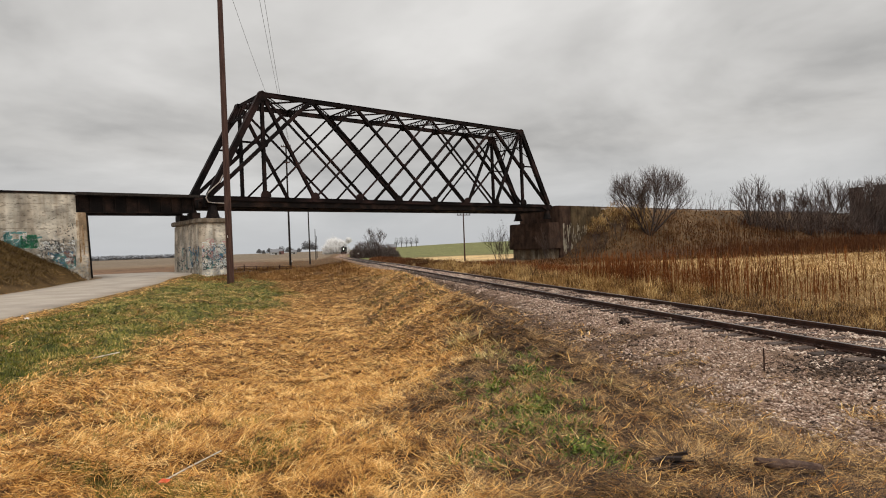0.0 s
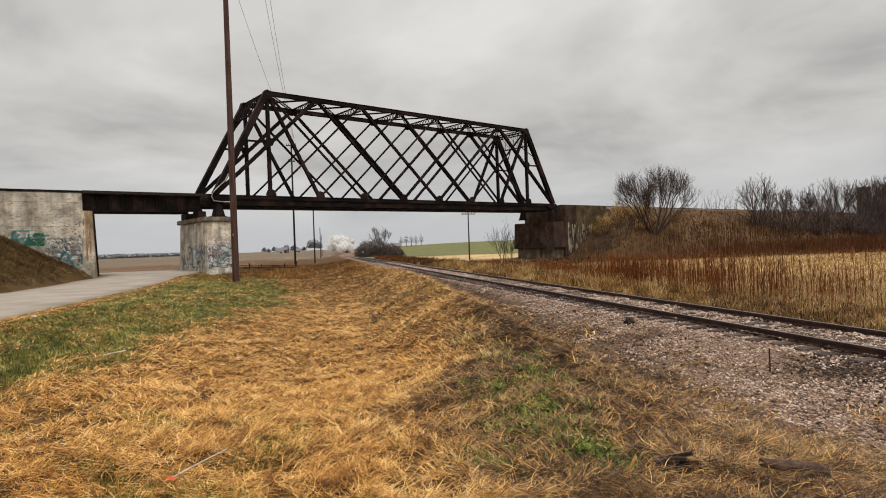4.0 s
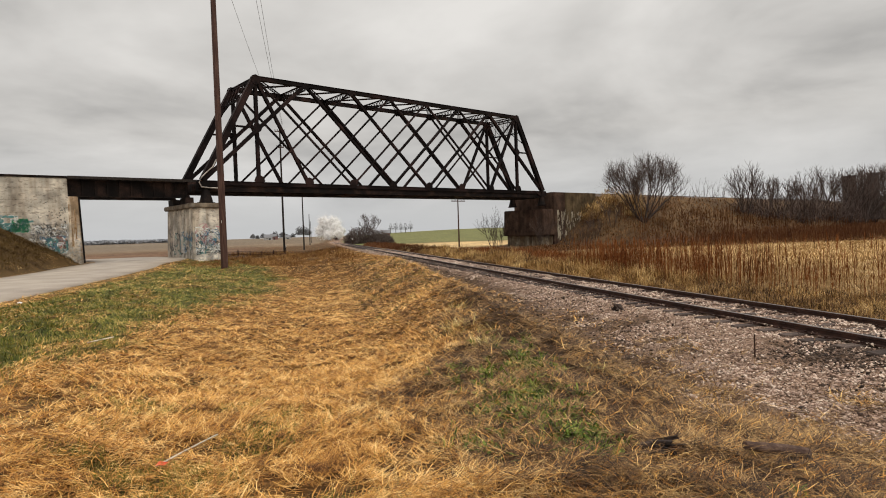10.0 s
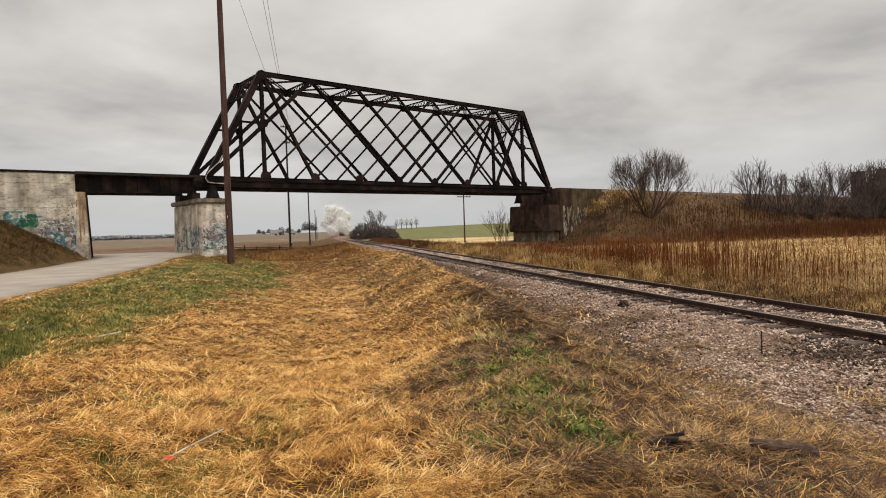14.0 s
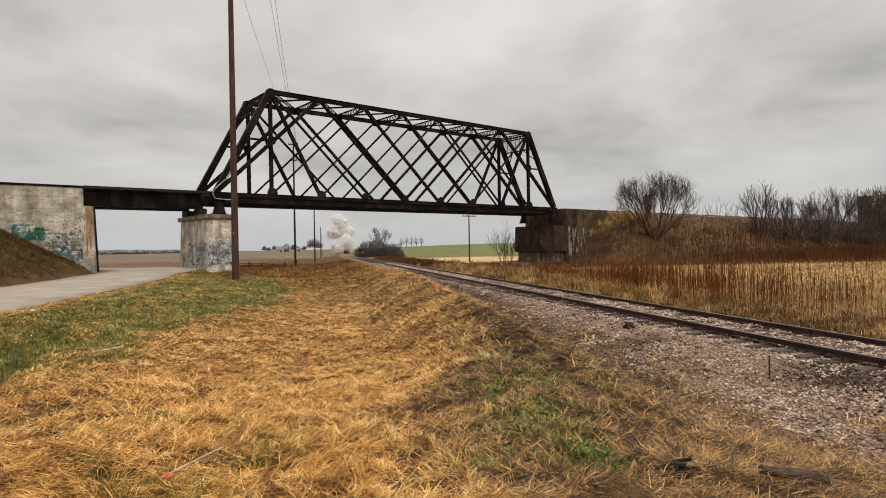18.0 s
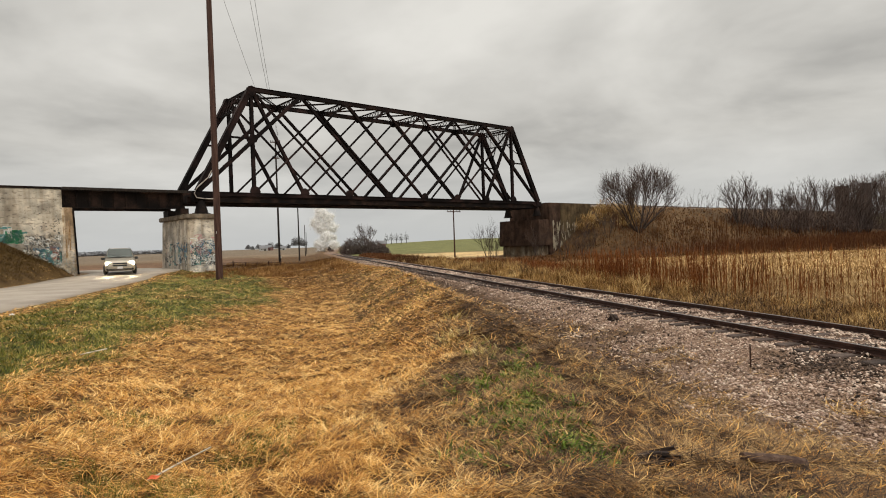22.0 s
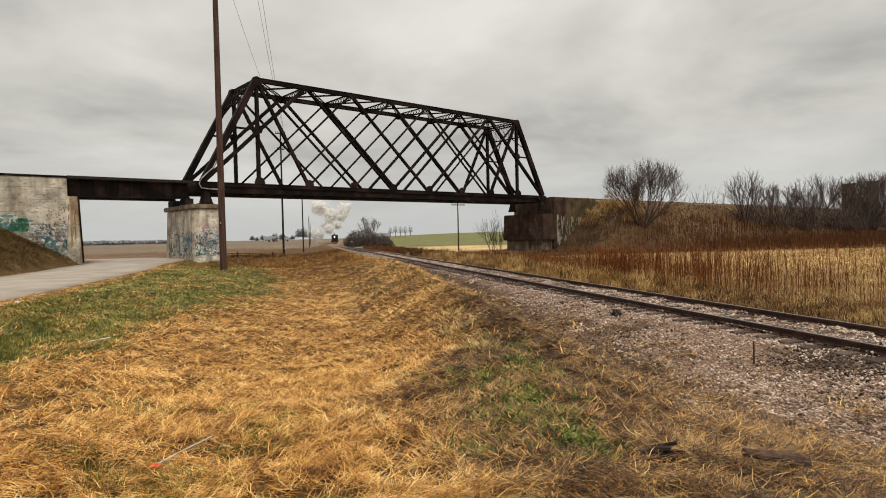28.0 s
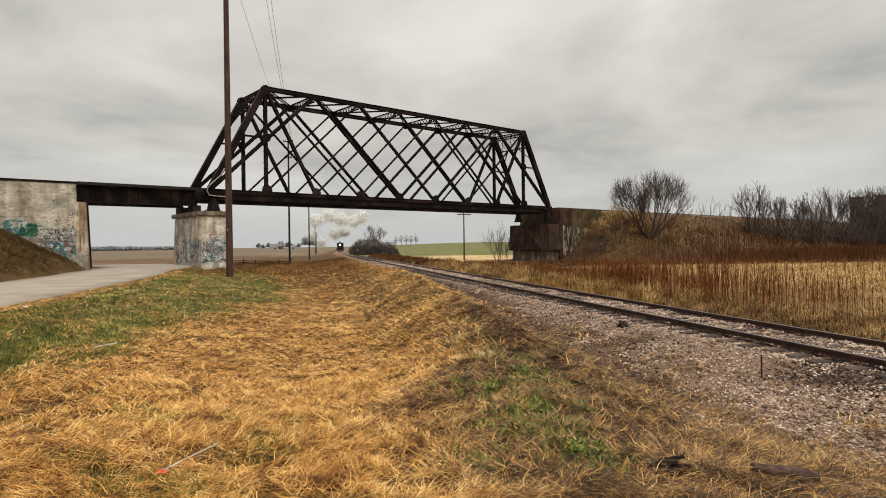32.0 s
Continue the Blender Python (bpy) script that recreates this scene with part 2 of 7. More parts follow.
def smooth(lo, hi, v):
    t = np.clip((np.asarray(v, float) - lo) / (hi - lo), 0, 1)
    return t * t * (3 - 2 * t)


def lattice(i, j, seed):
    h = (i * 374761393 + j * 668265263 + seed * 982451653) & 0x7FFFFFFF
    h = ((h ^ (h >> 13)) * 1274126177) & 0x7FFFFFFF
    return ((h ^ (h >> 16)) & 0xFFFF) / 65535.0


def value_noise(x, y, seed=1):
    x, y = np.asarray(x, float), np.asarray(y, float)
    i, j = np.floor(x).astype(np.int64), np.floor(y).astype(np.int64)
    fx, fy = x - i, y - j
    fx, fy = fx * fx * (3 - 2 * fx), fy * fy * (3 - 2 * fy)
    a, b = lattice(i, j, seed), lattice(i + 1, j, seed)
    c, d = lattice(i, j + 1, seed), lattice(i + 1, j + 1, seed)
    return (a * (1 - fx) + b * fx) * (1 - fy) + (c * (1 - fx) + d * fx) * fy


def fbm(x, y, seed=1, octaves=4):
    out, amp = 0.0, 0.5
    for k in range(octaves):
        out = out + amp * value_noise(np.asarray(x) * 2 ** k, np.asarray(y) * 2 ** k, seed + k)
        amp /= 2
    return out / (1 - 0.5 ** octaves)


def bend(s):
    """Sideways swing of the lower track beyond the bridge."""
    return 2.0e-4 * np.clip(np.asarray(s, float) - 90, 0, 500) ** 2


def rail_z(s):
    return -0.20 - 0.95 * smooth(100, 290, s)


# road: centre line in world metres; it bends under the short span
ROAD = [on_track(-60, -11.6), on_track(-20, -11.6), on_track(10, -11.6), on_track(28, -11.6), on_track(38, -11.7), on_track(44, -12.2),
        on_bridge(-5.0, -0.5), on_bridge(-5.3, 5.2), on_bridge(-7.2, 11.2), on_bridge(-12.5, 17.2), on_bridge(-25, 24.5), on_bridge(-60, 36)]
ROAD_Z = [0.0, 0.0, 0.0, 0.0, 0.03, 0.08, 0.20, 0.24, 0.12, -0.15, -0.4, -0.5]


def road_line(count=160):
    """The centre line as an even run of (x, y, z)."""
    pts = []
    n = len(ROAD)
    for k in range(n - 1):
        p0, p1, p2, p3 = ROAD[max(k - 1, 0)], ROAD[k], ROAD[k + 1], ROAD[min(k + 2, n - 1)]
        for i in range(16):
            t = i / 16
            q = 0.5 * ((2 * p1) + (p2 - p0) * t + (2 * p0 - 5 * p1 + 4 * p2 - p3) * t * t + (3 * p1 - p0 - 3 * p2 + p3) * t ** 3)
            pts.append((q.x, q.y, ROAD_Z[k] * (1 - t) + ROAD_Z[k + 1] * t))
    pts.append((*ROAD[-1][:2], ROAD_Z[-1]))
    return np.array(pts)


ROAD_PTS = road_line()
ROAD_HALF = 3.05


def road_near(x, y):
    """Distance to the road's centre line, and its height there."""
    x, y = np.asarray(x, float), np.asarray(y, float)
    best, high = np.full(x.shape, 1e9), np.zeros(x.shape)
    for (x0, y0, z0), (x1, y1, z1) in zip(ROAD_PTS[:-1], ROAD_PTS[1:]):
        dx, dy = x1 - x0, y1 - y0
        t = np.clip(((x - x0) * dx + (y - y0) * dy) / (dx * dx + dy * dy), 0, 1)
        d = np.hypot(x - x0 - t * dx, y - y0 - t * dy)
        near = d < best
        best, high = np.where(near, d, best), np.where(near, z0 + t * (z1 - z0), high)
    return best, high


def split(x, y):
    """World to (s, u, a, b)."""
    return (x * TS[0] + y * TS[1], x * TU[0] + y * TU[1],
            (x - B0[0]) * BD[0] + (y - B0[1]) * BD[1], (x - B0[0]) * BV[0] + (y - B0[1]) * BV[1])


U_KEYS = [-60, -17, -14.8, -8.2, -6.5, -3.2, -0.4, 1.2, 2.4, 3.4, 4.6, 6.9, 7.6, 10.7, 12.3, 15, 30, 60]
Z_NEAR = [-0.5, -0.1, -0.05, -0.06, -0.08, -0.05, 0.0, 0.0, -0.02, -0.15, -0.42, -0.44, -0.375, -0.375, -0.85, -0.8, -0.8, -0.9]
Z_MID = [-0.5, -0.1, -0.05, -0.06, -0.12, -0.46, -0.98, -0.90, -0.08, 0.38, -0.40, -0.45, -0.375, -0.375, -0.85, -0.8, -0.8, -0.9]
Z_FAR = [-0.7, -0.3, -0.1, -0.1, -0.25, -0.35, -0.30, -0.10, 0.02, -0.02, -0.30, -0.44, -0.375, -0.375, -0.75, -0.7, -0.7, -0.9]


def toe_line(s):
    """Where the ballast slope ends and the meadow's ridge begins."""
    return np.interp(s, [0, 4, 5.3, 7, 14, 22, 34, 60], [5.4, 5.0, 4.5, 4.6, 4.8, 5.4, 6.2, 6.9])


def ditch_line(s):
    return np.interp(s, [6, 10, 15, 20, 26, 36], [4.75, 5.05, 5.4, 6.2, 6.9, 7.2])


def ditch(s, uu):
    """Share of the bare dark rut along the foot of the ballast."""
    half = np.interp(s, [6, 10, 15, 22, 30], [0.35, 0.65, 0.95, 0.8, 0.6])
    wander = 0.5 * (fbm(s / 1.4, uu * 0 + 4, 97) - 0.5)
    return np.exp(-((uu - ditch_line(s) + wander) / half) ** 2) * smooth(5.5, 8.5, s) * (1 - smooth(44, 56, s))


def wads(x, y):
    """Heaps and hollows of the mown straw, about a foot across."""
    return fbm(x / 0.30, y / 0.30, 77, 3) - 0.5


def ground_z(x, y, rough=True):
    x, y = np.asarray(x, float), np.asarray(y, float)
    s, u, a, b = split(x, y)
    uu = u - bend(s)
    shift = np.interp(s, [0, 10, 15, 25, 35, 60], [0, 0, 0.3, 1.0, 1.5, 1.6])
    uk = uu - shift * smooth(-3, 2.5, uu) * (1 - smooth(5.6, 7.2, uu))
    near, mid, far = (np.interp(uk, U_KEYS, k) for k in (Z_NEAR, Z_MID, Z_FAR))
    w1, w2 = smooth(3.5, 13, s), smooth(26, 48, s)
    z = (near * (1 - w1) + mid * w1) * (1 - w2) + far * w2
    z = z + np.clip(rail_z(s) + 0.2, -2, 0) * smooth(-14, 4, uu) * (1 - smooth(16, 40, uu))
    z = z - 0.55 * smooth(100, 300, s) * (1 - smooth(-14, 4, uu))
    # rising field beyond the bridge, on the right
    z = z + 5.2 * np.exp(-((x - 45) / 130) ** 2 - ((y - 620) / 230) ** 2)
    if rough:
        z = z - 0.2 * ditch(s, uu)
        soft = (1 - smooth(6.2, 7.4, uu) * (1 - smooth(11.0, 12.6, uu)))
        z = z + soft * 0.16 * wads(x, y) * (1 - 0.55 * smooth(8, 20, s)) * (1 - smooth(4.4, 5.4, uu)) * smooth(-9.5, -8, u) * (1 - smooth(30, 50, s))
        z = z + soft * (0.16 * (fbm(x / 2.6, y / 2.6, 5) - 0.5) + 0.10 * (fbm(x / 0.7, y / 0.7, 9) - 0.5)) * (1 - smooth(60, 200, s))
        z = z + 0.22 * (fbm(x / 0.55, y / 0.55, 57) - 0.5) * smooth(4.0, 5.0, uu) * (1 - smooth(6.6, 7.5, uu)) * (1 - smooth(40, 60, s))
        z = z + 0.75 * (fbm(x / 4.2, y / 4.2, 31) - 0.47) * smooth(28, 45, s) * smooth(-9, -6, uu) * (1 - smooth(4, 5.5, uu))
    # the upper line's embankments
    left = np.minimum(DECK_Z - 0.25, 0.62 * (-14.9 - u) - 0.05)
    left = np.minimum(np.where(a < -5, left, -9.0), np.where(b > -0.4, 0.9 * (-9.9 - a), 9.0))
    right = np.where(a > 38, np.minimum(DECK_Z - 0.25, 0.3 + 0.6 * (a - 46.5)), -9.0)
    back = 0.56 + 2.6 * smooth(20, 40, a) * (1 - smooth(58, 90, a))
    side = DECK_Z - 0.2 - 0.56 * np.maximum(0, -b - 0.9) - back * np.maximum(0, b - 6.0)
    wobble = 0.5 * (fbm(x / 4, y / 4, 21) - 0.5) if rough else 0.0
    bank = np.minimum(np.maximum(left, right), side)
    z = np.maximum(z, bank + wobble * smooth(0.0, 1.2, bank - z))
    # the road's bed
    d, rz = road_near(x, y)
    w = 1 - smooth(ROAD_HALF + 0.1, ROAD_HALF + 1.1, d)
    z = z * (1 - w) + (rz - 0.05) * w
    return z


def straw_zones(x, y):
    """Shares of green grass, bare gravel, damp dead growth (with the ridge flank's shading) and open field at a place.
    """
    s, u, a, b = split(x, y)
    uu = u - bend(s)
    n = fbm(x / 1.3, y / 1.3, 3) - 0.5
    n2 = fbm(x / 0.5, y / 0.5, 13) - 0.5
    edge = np.interp(s, [5, 8, 11, 15, 18, 21, 24, 27, 34, 40, 46, 54], [-5.6, -4.4, -3.6, -3.4, -3.3, -2.7, -1.8, -1.0, -0.8, -2.2, -3.0, -4.6])
    green = smooth(-0.9, 0.9, edge - u + 2.0 * n + 1.6 * n2) * smooth(-9.4, -8.3, u + 0.8 * n) * smooth(2.5, 6.5, s + 2 * n) * (1 - smooth(52, 56, s + 4 * n)) * (0.62 + 0.34 * smooth(0.36, 0.52, fbm(x / 0.9, y / 1.6, 47)))
    patch = smooth(0.02, 0.2, fbm(x / 0.5, y / 0.5, 43) - 0.5 + 0.4 * n2) * smooth(-0.6, 0.6, -u + 0.2) * (1 - smooth(7, 10, s)) * 0.6
    green = np.maximum(green, patch)
    toe = toe_line(s)
    gravel = smooth(-0.7, 0.7, uu - toe + 1.6 * n + 1.4 * n2) * (1 - smooth(11.4, 12.4, uu + n))
    rim = np.interp(s, [0, 3, 7, 10, 15, 30, 40], [0.3, 0.9, 1.7, 2.3, 3.5, 5.2, 6.0])
    damp = smooth(-0.8, 0.8, uu - rim + 2.0 * n + 1.2 * n2) * (1 - smooth(11, 12, uu)) * (1 - smooth(34, 42, s)) * (0.93 + 0.07 * smooth(4.6, 7.5, s))
    damp = np.maximum(damp, 0.55 * smooth(34, 44, s + 5 * n) * smooth(-3.5, -1, uu + 3 * smooth(46, 50, s) * 2) * (1 - smooth(6, 7, uu)))
    soil = smooth(0.03, 0.2, fbm(x / 0.8, y / 0.8, 83) - 0.5 + 0.25 * n2) * smooth(4.2, 5.6, uu) * (1 - smooth(7.3, 7.9, uu))
    soil = np.maximum(soil, 1.4 * np.exp(-((s - 6.9) / 0.55) ** 2 - ((uu - 7.7) / 0.8) ** 2 + 2.4 * n))
    soil = np.clip(soil, 0, 1)
    rut = np.clip(1.25 * ditch(s, uu), 0, 1)
    gravel = gravel * (1 - 0.75 * soil) * (1 - 0.92 * rut)
    shift = np.interp(s, [0, 10, 15, 25, 35, 60], [0, 0, 0.3, 1.0, 1.5, 1.6])
    # ridge flank: its shading is put into the damp and green shares
    flank_shade = smooth(0.7, 1.9, uu - shift + n) * (1 - smooth(3.8, 4.8, uu - shift)) * smooth(11, 17, s) * (1 - smooth(36, 44, s))
    damp = np.maximum(damp, 0.5 * flank_shade * smooth(0.36, 0.56, fbm(x / 0.8, y / 1.5, 103)))
    green = np.maximum(green, 0.22 * flank_shade * smooth(0.42, 0.6, fbm(x / 1.1, y / 1.4, 107)))
    damp, green = np.maximum(damp, rut), green * (1 - rut)
    return green, gravel, damp


def grid_axis(*runs):
    out = []
    for lo, hi, step in runs:
        out += list(np.arange(lo, hi - 1e-6, step))
    return np.array(out + [runs[-1][1]])


def mesh_from(name, verts, faces):
    me = bpy.data.meshes.new(name)
    me.from_pydata([tuple(v) for v in verts], [], [tuple(f) for f in faces])
    me.update()
    return me


def mesh_fast(name, verts, faces, smooth_shade=False):
    """A mesh from arrays: verts (n, 3), faces (m, k)."""
    verts, faces = np.asarray(verts, np.float32), np.asarray(faces, np.int32)
    me = bpy.data.meshes.new(name)
    m, k = faces.shape
    me.vertices.add(len(verts))
    me.vertices.foreach_set("co", verts.ravel())
    me.loops.add(m * k)
    me.loops.foreach_set("vertex_index", faces.ravel())
    me.polygons.add(m)
    me.polygons.foreach_set("loop_start", np.arange(0, m * k, k, dtype=np.int32))
    if smooth_shade:
        me.polygons.foreach_set("use_smooth", np.ones(m, bool))
    me.update(calc_edges=True)
    me.validate()
    return me


def grid_faces(rows, cols):
    i = np.arange(rows * cols).reshape(rows, cols)
    return np.stack([i[:-1, :-1], i[:-1, 1:], i[1:, 1:], i[1:, :-1]], -1).reshape(-1, 4)


def ground_material():
    m = bpy.data.materials.new("meadow_ground")
    m.use_nodes = True
    t = m.node_tree
    L = t.links.new
    b = t.nodes["Principled BSDF"]
    b.inputs["Roughness"].default_value = 0.92
    b.inputs["Specular IOR Level"].default_value = 0.15
    co = t.nodes.new("ShaderNodeTexCoord")

    def tex(scale, detail=6.0):
        n = t.nodes.new("ShaderNodeTexNoise")
        n.inputs["Scale"].default_value, n.inputs["Detail"].default_value = scale, detail
        L(co.outputs["Object"], n.inputs["Vector"])
        return n.outputs["Fac"]

    def ramp(src, *stops):
        r = t.nodes.new("ShaderNodeValToRGB")
        while len(r.color_ramp.elements) < len(stops):
            r.color_ramp.elements.new(0.5)
        for el, (p, c) in zip(r.color_ramp.elements, stops):
            el.position, el.color = p, (*c, 1)
        L(src, r.inputs[0])
        return r.outputs[0]

    def mixed(fac, one, two):
        x = t.nodes.new("ShaderNodeMixRGB")
        L(fac, x.inputs["Fac"])
        L(one, x.inputs["Color1"])
        L(two, x.inputs["Color2"])
        return x.outputs[0]

    fine, mid, coarse = tex(34, 10.0), tex(5), tex(0.12, 8)
    zone = t.nodes.new("ShaderNodeAttribute")
    zone.attribute_name = "zone"
    sep = t.nodes.new("ShaderNodeSeparateColor")
    L(zone.outputs["Color"], sep.inputs[0])
    field = t.nodes.new("ShaderNodeAttribute")
    field.attribute_name = "field"
    straw = ramp(tex(9), (0.34, (0.034, 0.018, 0.008)), (0.5, (0.115, 0.058, 0.020)), (0.66, (0.30, 0.165, 0.054)))
    green = ramp(mid, (0.32, (0.024, 0.026, 0.007)), (0.5, (0.066, 0.070, 0.015)), (0.7, (0.17, 0.125, 0.036)))
    gravel = ramp(fine, (0.34, (0.032, 0.019, 0.012)), (0.48, (0.175, 0.108, 0.074)), (0.62, (0.38, 0.262, 0.19)))
    damp = ramp(mid, (0.3, (0.022, 0.012, 0.007)), (0.5, (0.058, 0.031, 0.015)), (0.72, (0.14, 0.074, 0.031)))
    c = mixed(sep.outputs[2], straw, damp)
    c = mixed(sep.outputs[0], c, green)
    c = mixed(sep.outputs[1], c, gravel)
    shade = t.nodes.new("ShaderNodeMixRGB")
    shade.blend_type = "MULTIPLY"
    shade.inputs["Fac"].default_value = 1.0
    L(field.outputs["Color"], shade.inputs["Color1"])
    L(ramp(coarse, (0.3, (0.72, 0.72, 0.72)), (0.7, (1.2, 1.2, 1.2))), shade.inputs["Color2"])
    grit = t.nodes.new("ShaderNodeMixRGB")
    grit.blend_type = "MULTIPLY"
    grit.inputs["Fac"].default_value = 1.0
    L(shade.outputs[0], grit.inputs["Color1"])
    L(ramp(tex(1.1, 8.0), (0.32, (0.62, 0.6, 0.58)), (0.66, (1.28, 1.28, 1.28))), grit.inputs["Color2"])
    c = mixed(field.outputs["Alpha"], c, grit.outputs[0])
    L(c, b.inputs["Base Color"])
    bp = t.nodes.new("ShaderNodeBump")
    bp.inputs["Strength"].default_value, bp.inputs["Distance"].default_value = 0.6, 0.05
    L(fine, bp.inputs["Height"])
    L(bp.outputs[0], b.inputs["Normal"])
    return m


def build_ground():
    S = grid_axis((-60, 0, 6), (0, 2, 0.4), (2, 16, 0.13), (16, 26, 0.3), (26, 62, 0.6), (62, 140, 2.2), (140, 420, 14), (420, 3000, 120))
    U = grid_axis((-1800, -200, 130), (-200, -40, 9), (-40, -20, 1.0), (-20, -9, 0.4), (-9, 8, 0.14), (8, 14, 0.3), (14, 30, 0.8), (30, 130, 3.5), (130, 400, 20), (400, 2200, 150))
    s, u = np.meshgrid(S, U, indexing="ij")
    x, y = s * TS[0] + u * TU[0], s * TS[1] + u * TU[1]
    z = ground_z(x, y)
    me = mesh_fast("ground", np.stack([x, y, z], -1).reshape(-1, 3), grid_faces(*s.shape)[:, ::-1], True)
    green, gravel, damp = (v.reshape(-1) for v in straw_zones(x, y))
    zone = me.color_attributes.new("zone", "FLOAT_COLOR", "POINT")
    zone.data.foreach_set("color", np.stack([green, gravel, damp, np.ones_like(green)], -1).astype(np.float32).ravel())
    # open land: ploughed and stubble fields, the green field, the dry grass by the upper line
    sf, uf, af, bf = (v.reshape(-1) for v in split(x, y))
    xf, yf = x.reshape(-1), y.reshape(-1)
    uu = uf - bend(sf)
    n = fbm(xf / 9, yf / 9, 7) - 0.5
    share = np.maximum(smooth(11.6, 12.6, uu + 0.8 * n), smooth(52, 72, sf + 16 * n) * (1 - smooth(-8, -5, uu)))
    share = np.maximum(share, smooth(14.7, 15.0, -uf + 0.3 * n))
    share = np.maximum(share, smooth(95, 130, sf) * (1 - smooth(4, 6, uu)))
    soil, stubble, crop, tan, rust = ((0.17, 0.098, 0.056), (0.215, 0.15, 0.092), (0.155, 0.155, 0.058), (0.26, 0.16, 0.06), (0.075, 0.034, 0.014))
    col = np.empty((len(xf), 3))
    col[:] = soil
    lane = smooth(0.42, 0.6, value_noise(yf / 34 + 0.2 * n, xf / 400, 4))
    col = col * (1 - lane[:, None]) + np.array(stubble) * lane[:, None]
    streak = (0.72 + 0.6 * value_noise(yf / 9 + 0.4 * n, xf / 160, 14))[:, None]
    col = col * streak
    away = smooth(110, 220, sf)[:, None]
    col = col * (1 - away) + np.array((0.165, 0.132, 0.095)) * away * 0.8 + col * away * 0.2
    right = smooth(11.6, 12.8, uu)
    col = col * (1 - right[:, None]) + np.array(rust) * right[:, None]
    mix_tan = smooth(13.2, 15.5, uu + 2 * n) * (1 - smooth(23, 28, uu + 4 * n)) * 0.4
    pale = smooth(16, 19, uu + 2 * n) * (1 - smooth(-3, 3, yf - 62 - 0.2 * (xf - 26) + 6 * n)) * smooth(14, 22, xf + 4 * n) * 0.95
    meadow = right * smooth(66, 80, sf + 8 * n) * (1 - smooth(118, 132, sf)) * np.maximum(1 - smooth(-5, 4, af - 40), smooth(8, 14, bf)) * 0.9
    for w, c in ((mix_tan, tan), (np.maximum(pale, meadow), (0.58, 0.41, 0.20))):
        col = col * (1 - w[:, None]) + np.array(c) * w[:, None]
    bank = smooth(14.7, 15.2, -uf) * (1 - smooth(-1, 1, bf))
    col = col * (1 - bank[:, None]) + np.array((0.085, 0.050, 0.018)) * bank[:, None]
    slope = right * smooth(-13, -10, bf + 4 * n) * smooth(42, 48, af) * (1 - smooth(7, 11, bf))
    col = col * (1 - slope[:, None]) + np.array((0.11, 0.065, 0.03)) * slope[:, None]
    crops = right * smooth(120, 136, sf)
    col = col * (1 - crops[:, None]) + np.array(crop) * crops[:, None]
    mine = me.color_attributes.new("field", "FLOAT_COLOR", "POINT")
    mine.data.foreach_set("color", np.concatenate([col, share[:, None]], 1).astype(np.float32).ravel())
    me.materials.append(ground_material())
    return tagged(new("ground", me), "mown straw meadow, gravel and open fields", "ground", kind="structure")


ground = build_ground()


def ribbon(name, pts, half, lift, thick, mat, kind="structure", label="", category=""):
    """A slab that follows a line of (x, y, z)."""
    pts = np.asarray(pts)
    d = np.gradient(pts[:, :2], axis=0)
    d /= np.linalg.norm(d, axis=1)[:, None]
    side = np.stack([d[:, 1], -d[:, 0]], 1)
    verts = []
    for o, dz in ((-half, -thick), (-half, lift), (-half * 0.5, lift + 0.035), (0, lift + 0.05), (half * 0.5, lift + 0.035), (half, lift), (half, -thick)):
        verts.append(np.concatenate([pts[:, :2] + side * o, pts[:, 2:3] + dz], 1))
    v = np.stack(verts, 1)
    n, k = v.shape[:2]
    me = mesh_fast(name, v.reshape(-1, 3), grid_faces(n, k)[:, ::-1], False)
    me.materials.append(mat)
    return tagged(new(name, me), label, category, kind=kind)


M_ROAD = material("wet_grey_asphalt", [(0.23, 0.188, 0.148), (0.315, 0.262, 0.208), (0.39, 0.333, 0.27)], 0.6, 0.55, 0, 0.3, 70, spec=0.4)
ribbon("road", ROAD_PTS, ROAD_HALF, 0.0, 0.15, M_ROAD, "structure", "damp grey asphalt country road", "road")

# ---- mesh helpers ----


def part(name, bm, mat, parent, label="", kind=""):
    """Links a bmesh as one mesh object under a thing or a part."""
    me = bpy.data.meshes.new(name)
    bm.to_mesh(me)
    bm.free()
    me.materials.append(mat)
    ob = new(name, me)
    ob.parent = parent
    return tagged(ob, label, kind=kind)


def piece(name, me, parent, m=None, label="", kind=""):
    ob = new(name, me)
    ob.parent = parent
    if m is not None:
        ob.matrix_basis = m
    return tagged(ob, label, kind=kind)


def empty(name, label, category, group="", kind=""):
    ob = new(name)
    ob.empty_display_size = 0.1
    return tagged(ob, label, category, group, kind)


def bm_box(bm, size, m=Matrix()):
    r = bmesh.ops.create_cube(bm, size=1.0, matrix=m @ Matrix.Diagonal((*size, 1)))
    return r["verts"]


def box(size, m=Matrix(), bevel=0.0, segments=1):
    bm = bmesh.new()
    bm_box(bm, size, m)
    if bevel:
        bmesh.ops.bevel(bm, geom=bm.edges[:], offset=bevel, segments=segments, affect="EDGES")
    return bm


def bm_cyl(bm, r1, r2, length, m=Matrix(), n=16):
    return bmesh.ops.create_cone(bm, cap_ends=True, segments=n, radius1=r1, radius2=r2, depth=length, matrix=m)["verts"]


